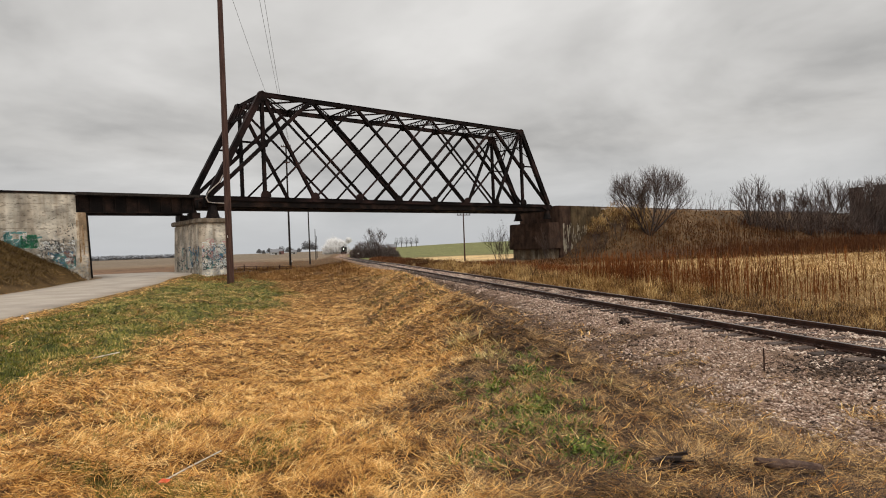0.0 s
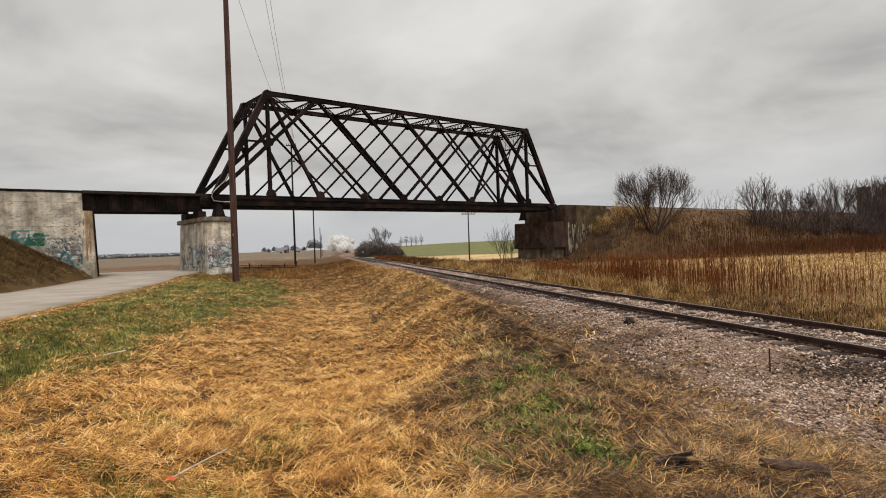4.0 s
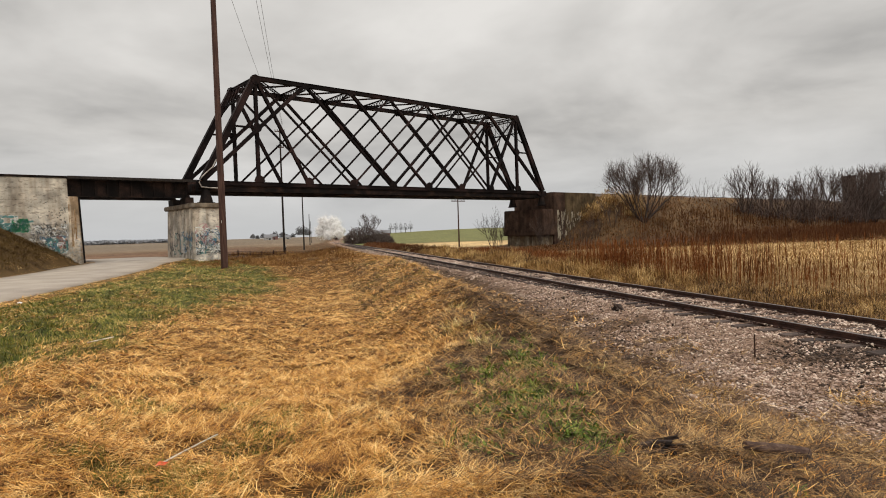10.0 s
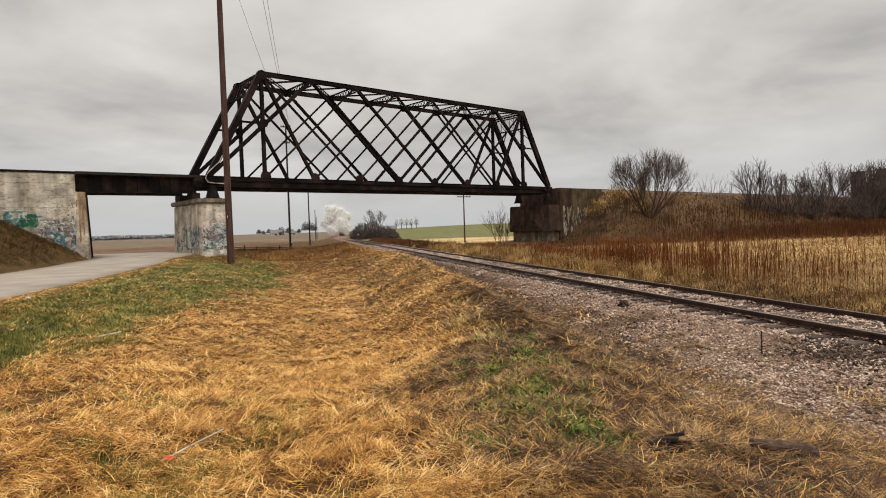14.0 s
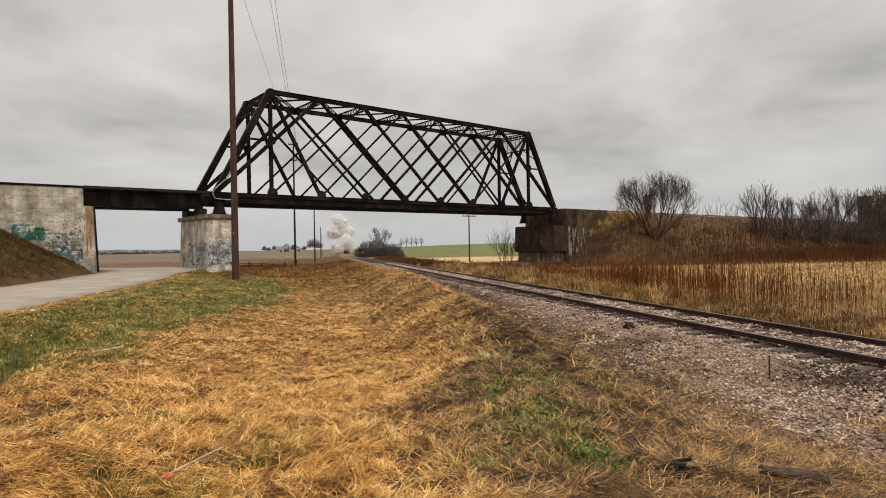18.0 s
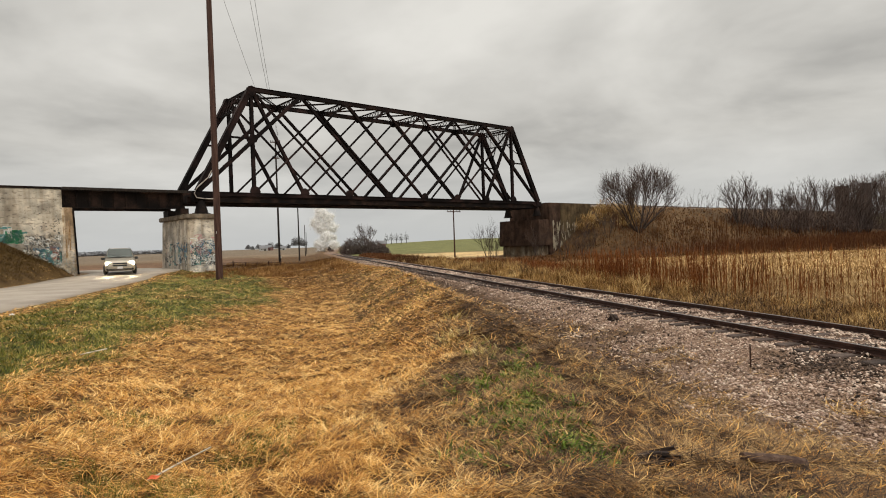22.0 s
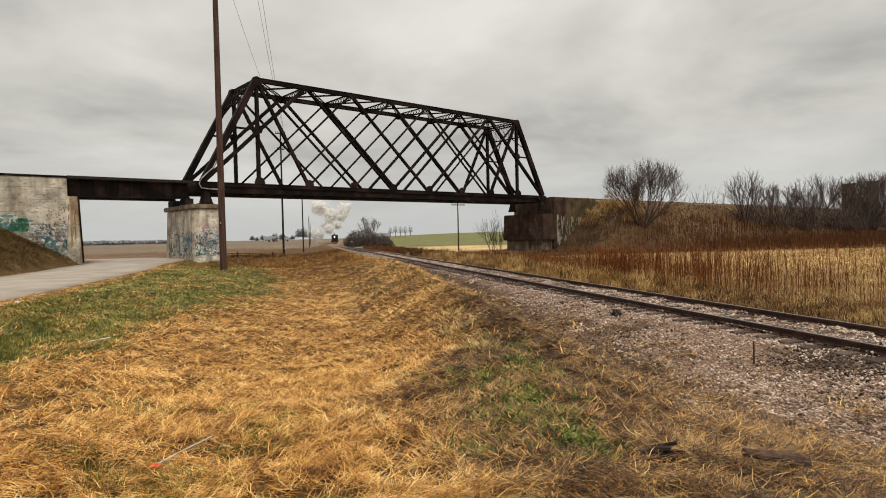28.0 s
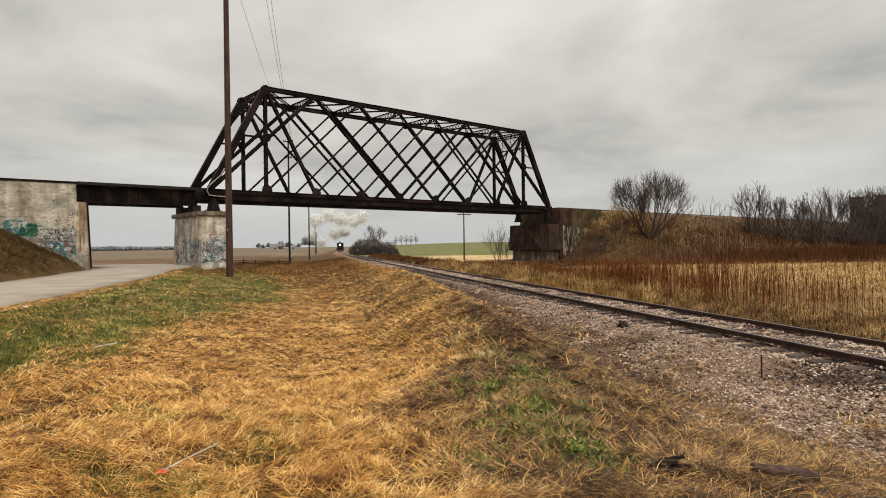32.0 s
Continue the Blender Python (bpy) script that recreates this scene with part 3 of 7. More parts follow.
def beam_pose(p, q, up=(0, 0, 1)):
    """A frame at the middle of p-q whose y runs along it, and its length."""
    p, q = Vector(p), Vector(q)
    y = (q - p).normalized()
    x = y.cross(Vector(up))
    if x.length < 1e-4:
        x = y.cross(Vector((1, 0, 0)))
    x.normalize()
    z = x.cross(y)
    m = Matrix((x, y, z)).transposed().to_4x4()
    return Matrix.Translation((p + q) / 2) @ m, (q - p).length


def bm_beam(bm, p, q, w, h, up=(0, 0, 1)):
    m, length = beam_pose(p, q, up)
    return bm_box(bm, (w, length, h), m)


def tube_run(points, radii, sides=5, cap=True):
    """Verts and faces of a tapered tube along points."""
    verts, faces = [], []
    for k, (p, r) in enumerate(zip(points, radii)):
        d = points[min(k + 1, len(points) - 1)] - points[max(k - 1, 0)]
        x = d.cross(Vector((0.3, 0.2, 1)) if abs(d.z) < 0.9 * d.length else Vector((1, 0, 0))).normalized()
        y = d.cross(x).normalized()
        for i in range(sides):
            t = 2 * math.pi * i / sides
            verts.append(p + x * (r * math.cos(t)) + y * (r * math.sin(t)))
    for k in range(len(points) - 1):
        for i in range(sides):
            j = (i + 1) % sides
            faces.append((k * sides + i, k * sides + j, (k + 1) * sides + j, (k + 1) * sides + i))
    return verts, faces


def concrete(name, light, paint_top, paint_share, streak=0.5, strength=1.0):
    """Old board-marked concrete, with rust runs and sprayed paint up to a height."""
    m = bpy.data.materials.new(name)
    m.use_nodes = True
    t = m.node_tree
    L = t.links.new
    b = t.nodes["Principled BSDF"]
    b.inputs["Roughness"].default_value = 0.85
    b.inputs["Specular IOR Level"].default_value = 0.2
    co = t.nodes.new("ShaderNodeTexCoord")

    def tex(scale, stretch=(1, 1, 1), detail=7.0, off=(0, 0, 0)):
        mp = t.nodes.new("ShaderNodeMapping")
        mp.inputs["Scale"].default_value, mp.inputs["Location"].default_value = stretch, off
        n = t.nodes.new("ShaderNodeTexNoise")
        n.inputs["Scale"].default_value, n.inputs["Detail"].default_value = scale, detail
        L(co.outputs["Object"], mp.inputs["Vector"])
        L(mp.outputs[0], n.inputs["Vector"])
        return n

    def ramp(src, *stops):
        r = t.nodes.new("ShaderNodeValToRGB")
        while len(r.color_ramp.elements) < len(stops):
            r.color_ramp.elements.new(0.5)
        for el, (p, c) in zip(r.color_ramp.elements, stops):
            el.position, el.color = p, (*c, 1)
        L(src, r.inputs[0])
        return r.outputs[0]

    def mixed(fac, one, two, kind="MIX"):
        x = t.nodes.new("ShaderNodeMixRGB")
        x.blend_type = kind
        for src, key in ((fac, "Fac"), (one, "Color1"), (two, "Color2")):
            if isinstance(src, float):
                x.inputs[key].default_value = src
            else:
                L(src, x.inputs[key])
        return x.outputs[0]

    lo, mi, hi = ([c * f for c in light] for f in (0.5, 0.8, 1.1))
    base = ramp(tex(1.1).outputs["Fac"], (0.35, lo), (0.5, mi), (0.62, hi))
    runs = ramp(tex(2.2, (1, 1, 0.12)).outputs["Fac"], (0.42, (0.45, 0.36, 0.28)), (0.58, (1, 1, 1)))
    base = mixed(streak, base, runs, "MULTIPLY")
    flecks = ramp(tex(4.0, (1, 1, 2.0), 8.0, (3, 1, 7)).outputs["Fac"], (0.36, (0.25, 0.22, 0.2)), (0.44, (1, 1, 1)))
    base = mixed(0.5, base, flecks, "MULTIPLY")
    hue = ramp(tex(1.0, (1, 1, 1), 2.0, (9, 4, 2)).outputs["Color"], (0.34, (0.05, 0.16, 0.12)), (0.42, (0.30, 0.38, 0.42)), (0.48, (0.04, 0.05, 0.06)),
               (0.53, (0.5, 0.5, 0.5)), (0.58, (0.06, 0.16, 0.26)), (0.66, (0.35, 0.14, 0.12)))
    lines = ramp(tex(2.6, (1, 1, 1), 3.0, (1, 8, 3)).outputs["Fac"], (0.44, (0, 0, 0)), (0.47, (1, 1, 1)), (0.52, (1, 1, 1)), (0.56, (0, 0, 0)))
    sep = t.nodes.new("ShaderNodeSeparateXYZ")
    L(co.outputs["Object"], sep.inputs[0])
    band = t.nodes.new("ShaderNodeMapRange")
    band.inputs["From Min"].default_value, band.inputs["From Max"].default_value = paint_top + 0.5, paint_top - 0.4
    band.inputs["To Max"].default_value = paint_share
    L(sep.outputs["Z"], band.inputs["Value"])
    mk = t.nodes.new("ShaderNodeMath")
    mk.operation = "MULTIPLY"
    L(lines, mk.inputs[0])
    L(band.outputs[0], mk.inputs[1])
    L(mixed(mk.outputs[0], base, hue), b.inputs["Base Color"])
    bp = t.nodes.new("ShaderNodeBump")
    bp.inputs["Strength"].default_value, bp.inputs["Distance"].default_value = 0.5, 0.05
    L(tex(6.0).outputs["Fac"], bp.inputs["Height"])
    L(bp.outputs[0], b.inputs["Normal"])
    return m


M_WALL = concrete("whitewashed_concrete", (0.66, 0.60, 0.50), 3.4, 0.3, 0.45)
M_COLUMN = concrete("rust_stained_concrete", (0.66, 0.56, 0.43), 2.6, 0.35, 0.95)
M_PIER = concrete("spalled_pier_concrete", (0.74, 0.68, 0.58), 2.6, 0.35, 0.55)
# dark brown concrete; the abutment's shaded face is put into this colour
M_DARKWALL = concrete("shade_dark_concrete", (0.085, 0.050, 0.035), 0.0, 0.0, 0.6)
M_PLINTH = concrete("grey_footing_concrete", (0.26, 0.21, 0.15), 0.0, 0.0, 0.8)
M_CAP = concrete("grey_brown_cap_concrete", (0.32, 0.27, 0.21), 0.0, 0.0, 0.6)
M_STAINED = concrete("moss_stained_concrete", (0.145, 0.105, 0.058), 0.0, 0.0, 0.55)


def prism(corners, z0, z1):
    """An upright block from (x, y) corners and two heights; a height may be a list, corner by corner."""
    bm = bmesh.new()
    n = len(corners)
    lo = [bm.verts.new((c[0], c[1], z0[i] if isinstance(z0, list) else z0)) for i, c in enumerate(corners)]
    hi = [bm.verts.new((c[0], c[1], z1[i] if isinstance(z1, list) else z1)) for i, c in enumerate(corners)]
    bm.faces.new(lo[::-1])
    bm.faces.new(hi)
    for i in range(n):
        j = (i + 1) % n
        bm.faces.new((lo[i], lo[j], hi[j], hi[i]))
    bmesh.ops.recalc_face_normals(bm, faces=bm.faces[:])
    return bm


def bridge_block(a0, a1, b0, b1, z0, z1, batter=0.0):
    bm = prism([on_bridge(a0 - batter, b0 - batter), on_bridge(a1 + batter, b0 - batter), on_bridge(a1 + batter, b1 + batter), on_bridge(a0 - batter, b1 + batter)], z0, z1)
    if batter:
        top = [v for v in bm.verts if v.co.z > (z0 + z1) / 2]
        for v, (a, b) in zip(sorted(top, key=lambda v: v.index), ((a0, b0), (a1, b0), (a1, b1), (a0, b1))):
            v.co = on_bridge(a, b, z1)
    return bm


def worn(bm, bevel=0.05):
    bmesh.ops.bevel(bm, geom=bm.edges[:], offset=bevel, segments=2, affect="EDGES")
    return bm


# ---- piers and abutments ----


def scribbles(parent, place, u0, u1, v0, v1, mat, count, seed, wide=0.07, big=0.5):
    """Sprayed strokes: wandering ribbons a few millimetres proud of a face. place(u, v) gives a point on it."""
    rng = random.Random(seed)
    v, f = [], []
    for _ in range(count):
        cu, cv = rng.uniform(u0, u1), rng.uniform(v0, v1)
        heading, w = rng.uniform(0, 6.3), wide * rng.uniform(0.6, 1.4)
        rows = []
        for k in range(rng.randint(7, 16)):
            heading += rng.gauss(0, 0.9)
            cu += math.cos(heading) * big * 0.2
            cv += math.sin(heading) * big * 0.2
            cu, cv = min(max(cu, u0), u1), min(max(cv, v0), v1)
            nu, nv = -math.sin(heading) * w / 2, math.cos(heading) * w / 2
            rows.append((place(cu + nu, cv + nv), place(cu - nu, cv - nv)))
        o = len(v)
        for p, q in rows:
            v += [p, q]
        f += [(o + 2 * k, o + 2 * k + 1, o + 2 * k + 3, o + 2 * k + 2) for k in range(len(rows) - 1)]
    me = mesh_from("sprayed_paint", v, f)
    me.materials.append(mat)
    return piece("sprayed_paint", me, parent, kind="stuff")


SPRAY = {name: material("spray_" + name, [tuple(0.75 * q for q in c), c, tuple(min(1, 1.2 * q) for q in c)], 3, 0.6, 0, 0, 20) for name, c in (
    ("black", (0.03, 0.035, 0.04)), ("green", (0.045, 0.24, 0.12)), ("white", (0.66, 0.68, 0.66)), ("blue", (0.07, 0.19, 0.30)), ("teal", (0.10, 0.25, 0.24)), ("red", (0.30, 0.075, 0.06)), ("pink", (0.48, 0.26, 0.26)))}


def build_abutments():
    left = empty("abutment", "tall white-washed concrete abutment with sprayed paint", "abutment", kind="structure")
    part("wing_wall", worn(bridge_block(-30, -9.62, -0.35, 5.6, -0.6, DECK_Z - 0.12), 0.06), M_WALL, left)
    part("coping", worn(bridge_block(-30, -9.6, -0.42, 5.7, DECK_Z - 0.12, DECK_Z + 0.02), 0.03), M_GIRDER, left, "dark ballast curb along the top")
    part("bearing_seat", worn(bridge_block(-9.9, -8.95, -0.15, 5.3, -0.6, 5.03, 0.16), 0.05), M_COLUMN, left, "rust-stained bearing pier under the girder")
    bm = bmesh.new()
    bm_beam(bm, on_bridge(-8.76, -0.30, 0.2), on_bridge(-8.92, -0.16, 4.95), 0.1, 0.1, BD.tolist() + [0])
    part("corner_angle", bm, M_GIRDER, left, "rusty steel angle on the corner")

    def front(a, z):
        return on_bridge(a, -0.355, z)

    def bank(a):
        return 0.62 * (-9.2 - a) + 0.5

    for mat, count, seed, a0, a1, z0, z1, wide, big in (("white", 6, 2, -14.0, -12.6, 2.9, 3.7, 0.06, 0.6), ("teal", 14, 3, -13.8, -11.8, 2.6, 3.6, 0.18, 0.6), ("green", 15, 4, -12.9, -12.05, 2.6, 3.35, 0.20, 0.5), ("white", 7, 34, -13.0, -12.0, 2.5, 3.4, 0.08, 0.6),
                                                        ("black", 120, 5, -11.9, -9.75, 1.0, 3.0, 0.034, 0.24), ("white", 44, 6, -12.0, -9.75, 1.0, 3.0, 0.05, 0.3), ("blue", 14, 36, -11.8, -9.8, 1.0, 2.2, 0.05, 0.4), ("black", 16, 37, -11.9, -9.9, 2.9, 4.6, 0.03, 0.1), ("teal", 16, 7, -11.4, -9.8, 0.9, 2.0, 0.09, 0.5), ("red", 7, 8, -10.4, -9.8, 1.3, 2.2, 0.07, 0.4), ("black", 12, 18, -10.3, -9.8, 2.4, 4.2, 0.035, 0.12)):
        scribbles(left, front, a0, a1, max(z0, 0.2), z1, SPRAY[mat], count, seed, wide, big)
    for k in range(6):
        z = 1.3 + k * 0.86
        part("board_joint", bridge_block(-30, -9.66, -0.356, -0.34, z, z + 0.010), M_STAINED, left)

    rng = random.Random(14)
    v, f = [], []
    for _ in range(30):
        a, z, w, h = -9.85 + 0.7 * rng.random() ** 1.8, rng.uniform(1.5, 4.9), rng.uniform(0.03, 0.10), rng.uniform(0.4, 1.6)
        o = len(v)
        for q in (z, max(z - h, 0.5)):
            lean = -0.158 - 0.16 * (5.03 - q) / 5.63
            v += [on_bridge(a - w / 2, lean, q), on_bridge(a + w / 2 * (0.4 if q < z else 1), lean, q)]
        f.append((o, o + 1, o + 3, o + 2))
    me = mesh_from("rust_runs", v, f)
    me.materials.append(material("rust_stain", [(0.17, 0.085, 0.035), (0.32, 0.20, 0.10), (0.48, 0.36, 0.22)], 4, 0.85, 0, 0, 20))
    piece("rust_runs", me, left, None, "brown rust runs down the bearing pier", "stuff")

    pier = empty("pier", "square concrete bridge pier covered in sprayed paint", "pier", kind="structure")
    part("shaft", worn(bridge_block(-1.2, 1.05, -0.95, 5.9, -0.6, 4.22, 0.14), 0.09), M_PIER, pier)
    part("cap", worn(bridge_block(-1.42, 1.28, -1.15, 6.1, 4.2, 4.58), 0.06), M_CAP, pier, "chipped concrete cap")

    def near_face(a, z):
        return on_bridge(a, -0.955 - 0.14 * (4.22 - z) / 4.82, z)

    def road_face(b, z):
        return on_bridge(-1.205 - 0.14 * (4.22 - z) / 4.82, b, z)

    for mat, count, seed, z0, z1, wide in (("white", 44, 11, 0.5, 2.6, 0.07), ("blue", 22, 12, 0.9, 2.4, 0.06), ("black", 40, 13, 0.4, 2.4, 0.045), ("pink", 12, 14, 1.2, 2.9, 0.08), ("red", 7, 15, 0.9, 2.2, 0.07), ("teal", 10, 16, 0.5, 2.0, 0.08)):
        scribbles(pier, near_face, -1.1, 0.95, z0, z1, SPRAY[mat], count, seed, wide, 0.45)
    for mat, count, seed, b0, b1, z0, z1 in (("blue", 22, 21, -0.7, 2.4, 0.6, 2.3), ("black", 34, 22, -0.7, 5.2, 0.4, 2.3), ("teal", 14, 26, -0.6, 4.5, 0.4, 2.2), ("white", 6, 23, -0.6, 2.0, 0.6, 2.0)):
        scribbles(pier, road_face, b0, b1, z0, z1, SPRAY[mat], count, seed, 0.09, 0.5)
    right = empty("abutment", "dark brown concrete abutment with the shade under the truss put into its colour", "abutment", kind="structure")
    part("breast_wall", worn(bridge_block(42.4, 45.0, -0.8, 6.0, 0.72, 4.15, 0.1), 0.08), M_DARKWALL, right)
    part("footing", worn(bridge_block(42.7, 45.2, -0.55, 5.8, -1.2, 0.74), 0.08), M_PLINTH, right, "paler concrete footing")
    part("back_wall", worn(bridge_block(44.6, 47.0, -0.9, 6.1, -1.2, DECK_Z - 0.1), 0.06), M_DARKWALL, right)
    part("wing_wall", worn(bridge_block(47.0, 54.0, -0.9, 6.0, -1.2, DECK_Z - 0.1), 0.06), M_STAINED, right, "moss-stained concrete wing wall with pale runs")
    rng = random.Random(4)
    bm = bmesh.new()
    for _ in range(110):
        a, z = 45.3 + 5.5 * rng.random() ** 1.5, rng.uniform(0.9, 4.1)
        w, h = rng.uniform(0.03, 0.16), rng.uniform(0.2, 1.0)
        bm_beam(bm, on_bridge(a, -0.912, z), on_bridge(a + rng.uniform(-0.05, 0.05), -0.912, z - h), w, 0.008, (BV[0], BV[1], 0))
    part("lime_runs", bm, material("lime_stain", [(0.24, 0.20, 0.14), (0.40, 0.35, 0.26), (0.54, 0.49, 0.39)], 1.5, 0.85, 0, 0, 9), right, "pale lime runs down the wall", "stuff")


build_abutments()

# ---- the truss ----


def node(i, top, side):
    z = CHORD_Z + (DEPTH if top else 0)
    return on_bridge(i * PANEL, side * WIDTH, z)


BA = Vector((BD[0], BD[1], 0))
BB = Vector((BV[0], BV[1], 0))


def laced(p, q, w, h, up, gap, parent, name, mat=None):
    """A built-up member: two flange plates with lacing bars between them."""
    bm = bmesh.new()
    m, length = beam_pose(p, q, up)
    for sx in (-1, 1):
        bm_box(bm, (0.09, length, h), m @ Matrix.Translation((sx * (w / 2 - 0.045), 0, 0)))
    steps = max(3, int(length / gap))
    for sz in (-1, 1):
        for k in range(steps):
            y0, y1 = -length / 2 + length * k / steps, -length / 2 + length * (k + 1) / steps
            sx = 1 if k % 2 else -1
            bm_beam(bm, m @ Vector((sx * w / 2, y0, sz * h / 2)), m @ Vector((-sx * w / 2, y1, sz * h / 2)), 0.07, 0.02, m.to_3x3() @ Vector((0, 0, 1)))
    return part(name, bm, mat or M_STEEL, parent)


def box_member(p, q, w, h, up, parent, name):
    bm = bmesh.new()
    bm_beam(bm, p, q, w, h, up)
    bm_beam(bm, Vector(p) + Vector(up) * (h / 2 + 0.012), Vector(q) + Vector(up) * (h / 2 + 0.012), w + 0.12, 0.024, up)
    return part(name, bm, M_STEEL, parent)


def disc_plate(p, r, thick, parent, name="gusset_plate"):
    """A many-sided plate that stands in the plane of a truss."""
    bm = bmesh.new()
    m = Matrix((BA, Vector((0, 0, 1)), BB)).transposed().to_4x4()
    bm_cyl(bm, r, r, thick, Matrix.Translation(p) @ m, 8)
    return part(name, bm, M_STEEL, parent)


def lattice_strut(p, q, depth, parent, name, panels=10):
    """A light lattice girder across the bridge."""
    p, q = Vector(p), Vector(q)
    bm = bmesh.new()
    dz = Vector((0, 0, depth))
    for o in (Vector(), -dz):
        bm_beam(bm, p + o, q + o, 0.14, 0.10)
    for k in range(panels):
        u0, u1 = k / panels, (k + 1) / panels
        a, b = p.lerp(q, u0), p.lerp(q, u1)
        bm_beam(bm, a, b - dz, 0.05, 0.05)
        bm_beam(bm, a - dz, b, 0.05, 0.05)
    return part(name, bm, M_STEEL, parent)


def build_truss():
    t = empty("truss_bridge", "black riveted steel through-truss railway bridge on concrete piers", "bridge")
    up = Vector((0, 0, 1))
    for side in (0, 1):
        out = BB * (-1 if side == 0 else 1)
        tops = [node(i, True, side) for i in range(1, 9)]
        box_member(tops[0] - BA * 0.25 - up * 0.08, tops[-1] + BA * 0.25 - up * 0.08, 0.42, 0.34, up, t, "top_chord")
        box_member(node(0, False, side) - BA * 0.5 - up * 0.18, node(9, False, side) + BA * 0.5 - up * 0.18, 0.40, 0.32, up, t, "bottom_chord")
        for i, j in ((0, 1), (9, 8)):
            p, q = node(i, False, side), node(j, True, side)
            nrm = (q - p).normalized().cross(BB).normalized()
            if nrm.z < 0:
                nrm = -nrm
            box_member(p, q, 0.42, 0.48, nrm, t, "end_post")
        for i in (1, 8):
            laced(node(i, False, side), node(i, True, side), 0.34, 0.26, BA, 0.5, t, "vertical_post")
        # the diagonals reach over two panels
        for i in range(1, 9):
            for j in (i - 2, i + 2):
                if not 0 <= j <= 9 or (i == 1 and j < 0):
                    continue
                p, q = node(i, True, side), node(j, False, side)
                d = (q - p).normalized()
                nrm = d.cross(BB).normalized()
                falls_in = (j > i and i <= 4) or (j < i and i >= 5)
                shift = BB * (0.09 if j > i else -0.09)
                if (i, j) in ((2, 0), (7, 9)):
                    laced(p + shift, q + shift, 0.32, 0.30, nrm, 0.45, t, "diagonal")
                elif falls_in and i in (2, 3, 6, 7):
                    laced(p + shift, q + shift, 0.30, 0.21, nrm, 0.45, t, "diagonal")
                else:
                    bm = bmesh.new()
                    wide = 0.165 if j > i else 0.145
                    for o in (-0.08, 0.08):
                        bm_beam(bm, p + shift + BB * o, q + shift + BB * o, 0.035, wide, nrm)
                    part("diagonal", bm, M_STEEL, t)
        for i, j in ((1, 2), (8, 7)):
            p, q = node(i, True, side), node(j, False, side)
            laced(p, q, 0.30, 0.26, (q - p).normalized().cross(BB).normalized(), 0.5, t, "diagonal")
        for i, j in ((1, 0), (8, 9)):
            mid = node(i, False, side).lerp(node(i, True, side), 0.52)
            end = node(j, False, side).lerp(node(i, True, side), 0.52)
            bm = bmesh.new()
            bm_beam(bm, mid, end, 0.16, 0.16)
            part("strut", bm, M_STEEL, t)
        for i in range(1, 9):
            disc_plate(node(i, False, side) + out * 0.21 + up * 0.12, 0.46 if 1 < i < 8 else 0.5, 0.03, t)
            disc_plate(node(i, True, side) + out * 0.22 - up * 0.22, 0.46 if i in (1, 8) else 0.3, 0.03, t)
        for i in (1, 8):
            disc_plate(node(i, False, side).lerp(node(i, True, side), 0.52) + out * 0.2, 0.42, 0.03, t)
        for i, s in ((0, 1), (9, -1)):
            p = node(i, False, side)
            bm = bmesh.new()
            bm_beam(bm, p + BA * s * 0.1 - up * 0.75, p + BA * s * 1.3 - up * 0.15, 0.5, 0.35)
            bm_beam(bm, p - BA * 0.45 - up * 0.35, p + BA * 0.45 - up * 0.35, 0.6, 0.5)
            part("end_shoe", bm, M_STEEL, t)
            bm = bmesh.new()
            m = Matrix.Translation(p + BA * 0.2 * s - up * 1.2)
            bm_cyl(bm, 0.56, 0.26, 1.12, m @ Matrix.Translation((0, 0, -0.08)), 10)
            bm_box(bm, (1.1, 1.1, 0.12), m @ Matrix.Translation((0, 0, -0.66 if i == 0 else -0.6)))
            part("bearing", bm, M_GIRDER, t)
    edge = [node(0, False, 0) + BA * a + up * z - BB * 0.34 for a, z in ((1.5, -0.62), (0.4, -0.62), (-0.25, -0.55), (-0.42, -0.2), (-0.2, 0.25), (0.25, 0.7), (0.75, 1.15), (1.05, 1.75))]
    v, f = tube_run(edge, [0.05] * len(edge), 6)
    me = mesh_from("edge_angle", v, f)
    me.materials.append(material("worn_pale_steel", [(0.16, 0.13, 0.11), (0.34, 0.30, 0.27), (0.52, 0.48, 0.44)], 2, 0.55, 0.2, 0.1, 12))
    piece("edge_angle", me, t, None, "pale worn angle round the end shoe")
    # floor: cross girders, stringers, edge girder, sleepers and rails
    for i in range(0, 10):
        bm = bmesh.new()
        bm_beam(bm, node(i, False, 0) - up * 0.48, node(i, False, 1) - up * 0.48, 0.35, 0.72)
        part("floor_beam", bm, M_GIRDER, t)
    for b in (0.05, 1.6, 3.5, 5.05):
        deep = 0.44 if b in (0.05, 5.05) else 0.5
        bm = bmesh.new()
        bm_beam(bm, on_bridge(-0.4, b, CHORD_Z - 0.62), on_bridge(43.8, b, CHORD_Z - 0.62), 0.22, deep)
        for o in (-deep / 2, deep / 2):
            bm_beam(bm, on_bridge(-0.4, b, CHORD_Z - 0.62 + o), on_bridge(43.8, b, CHORD_Z - 0.62 + o), 0.36, 0.05)
        part("stringer", bm, M_GIRDER, t)
    tie = box((0.24, 3.6, 0.22))
    tie_me = bpy.data.meshes.new("sleeper")
    tie.to_mesh(tie_me)
    tie.free()
    tie_me.materials.append(M_TIEDARK)
    for k in range(72):
        p = on_bridge(0.2 + k * 0.6, 2.55, CHORD_Z - 0.25)
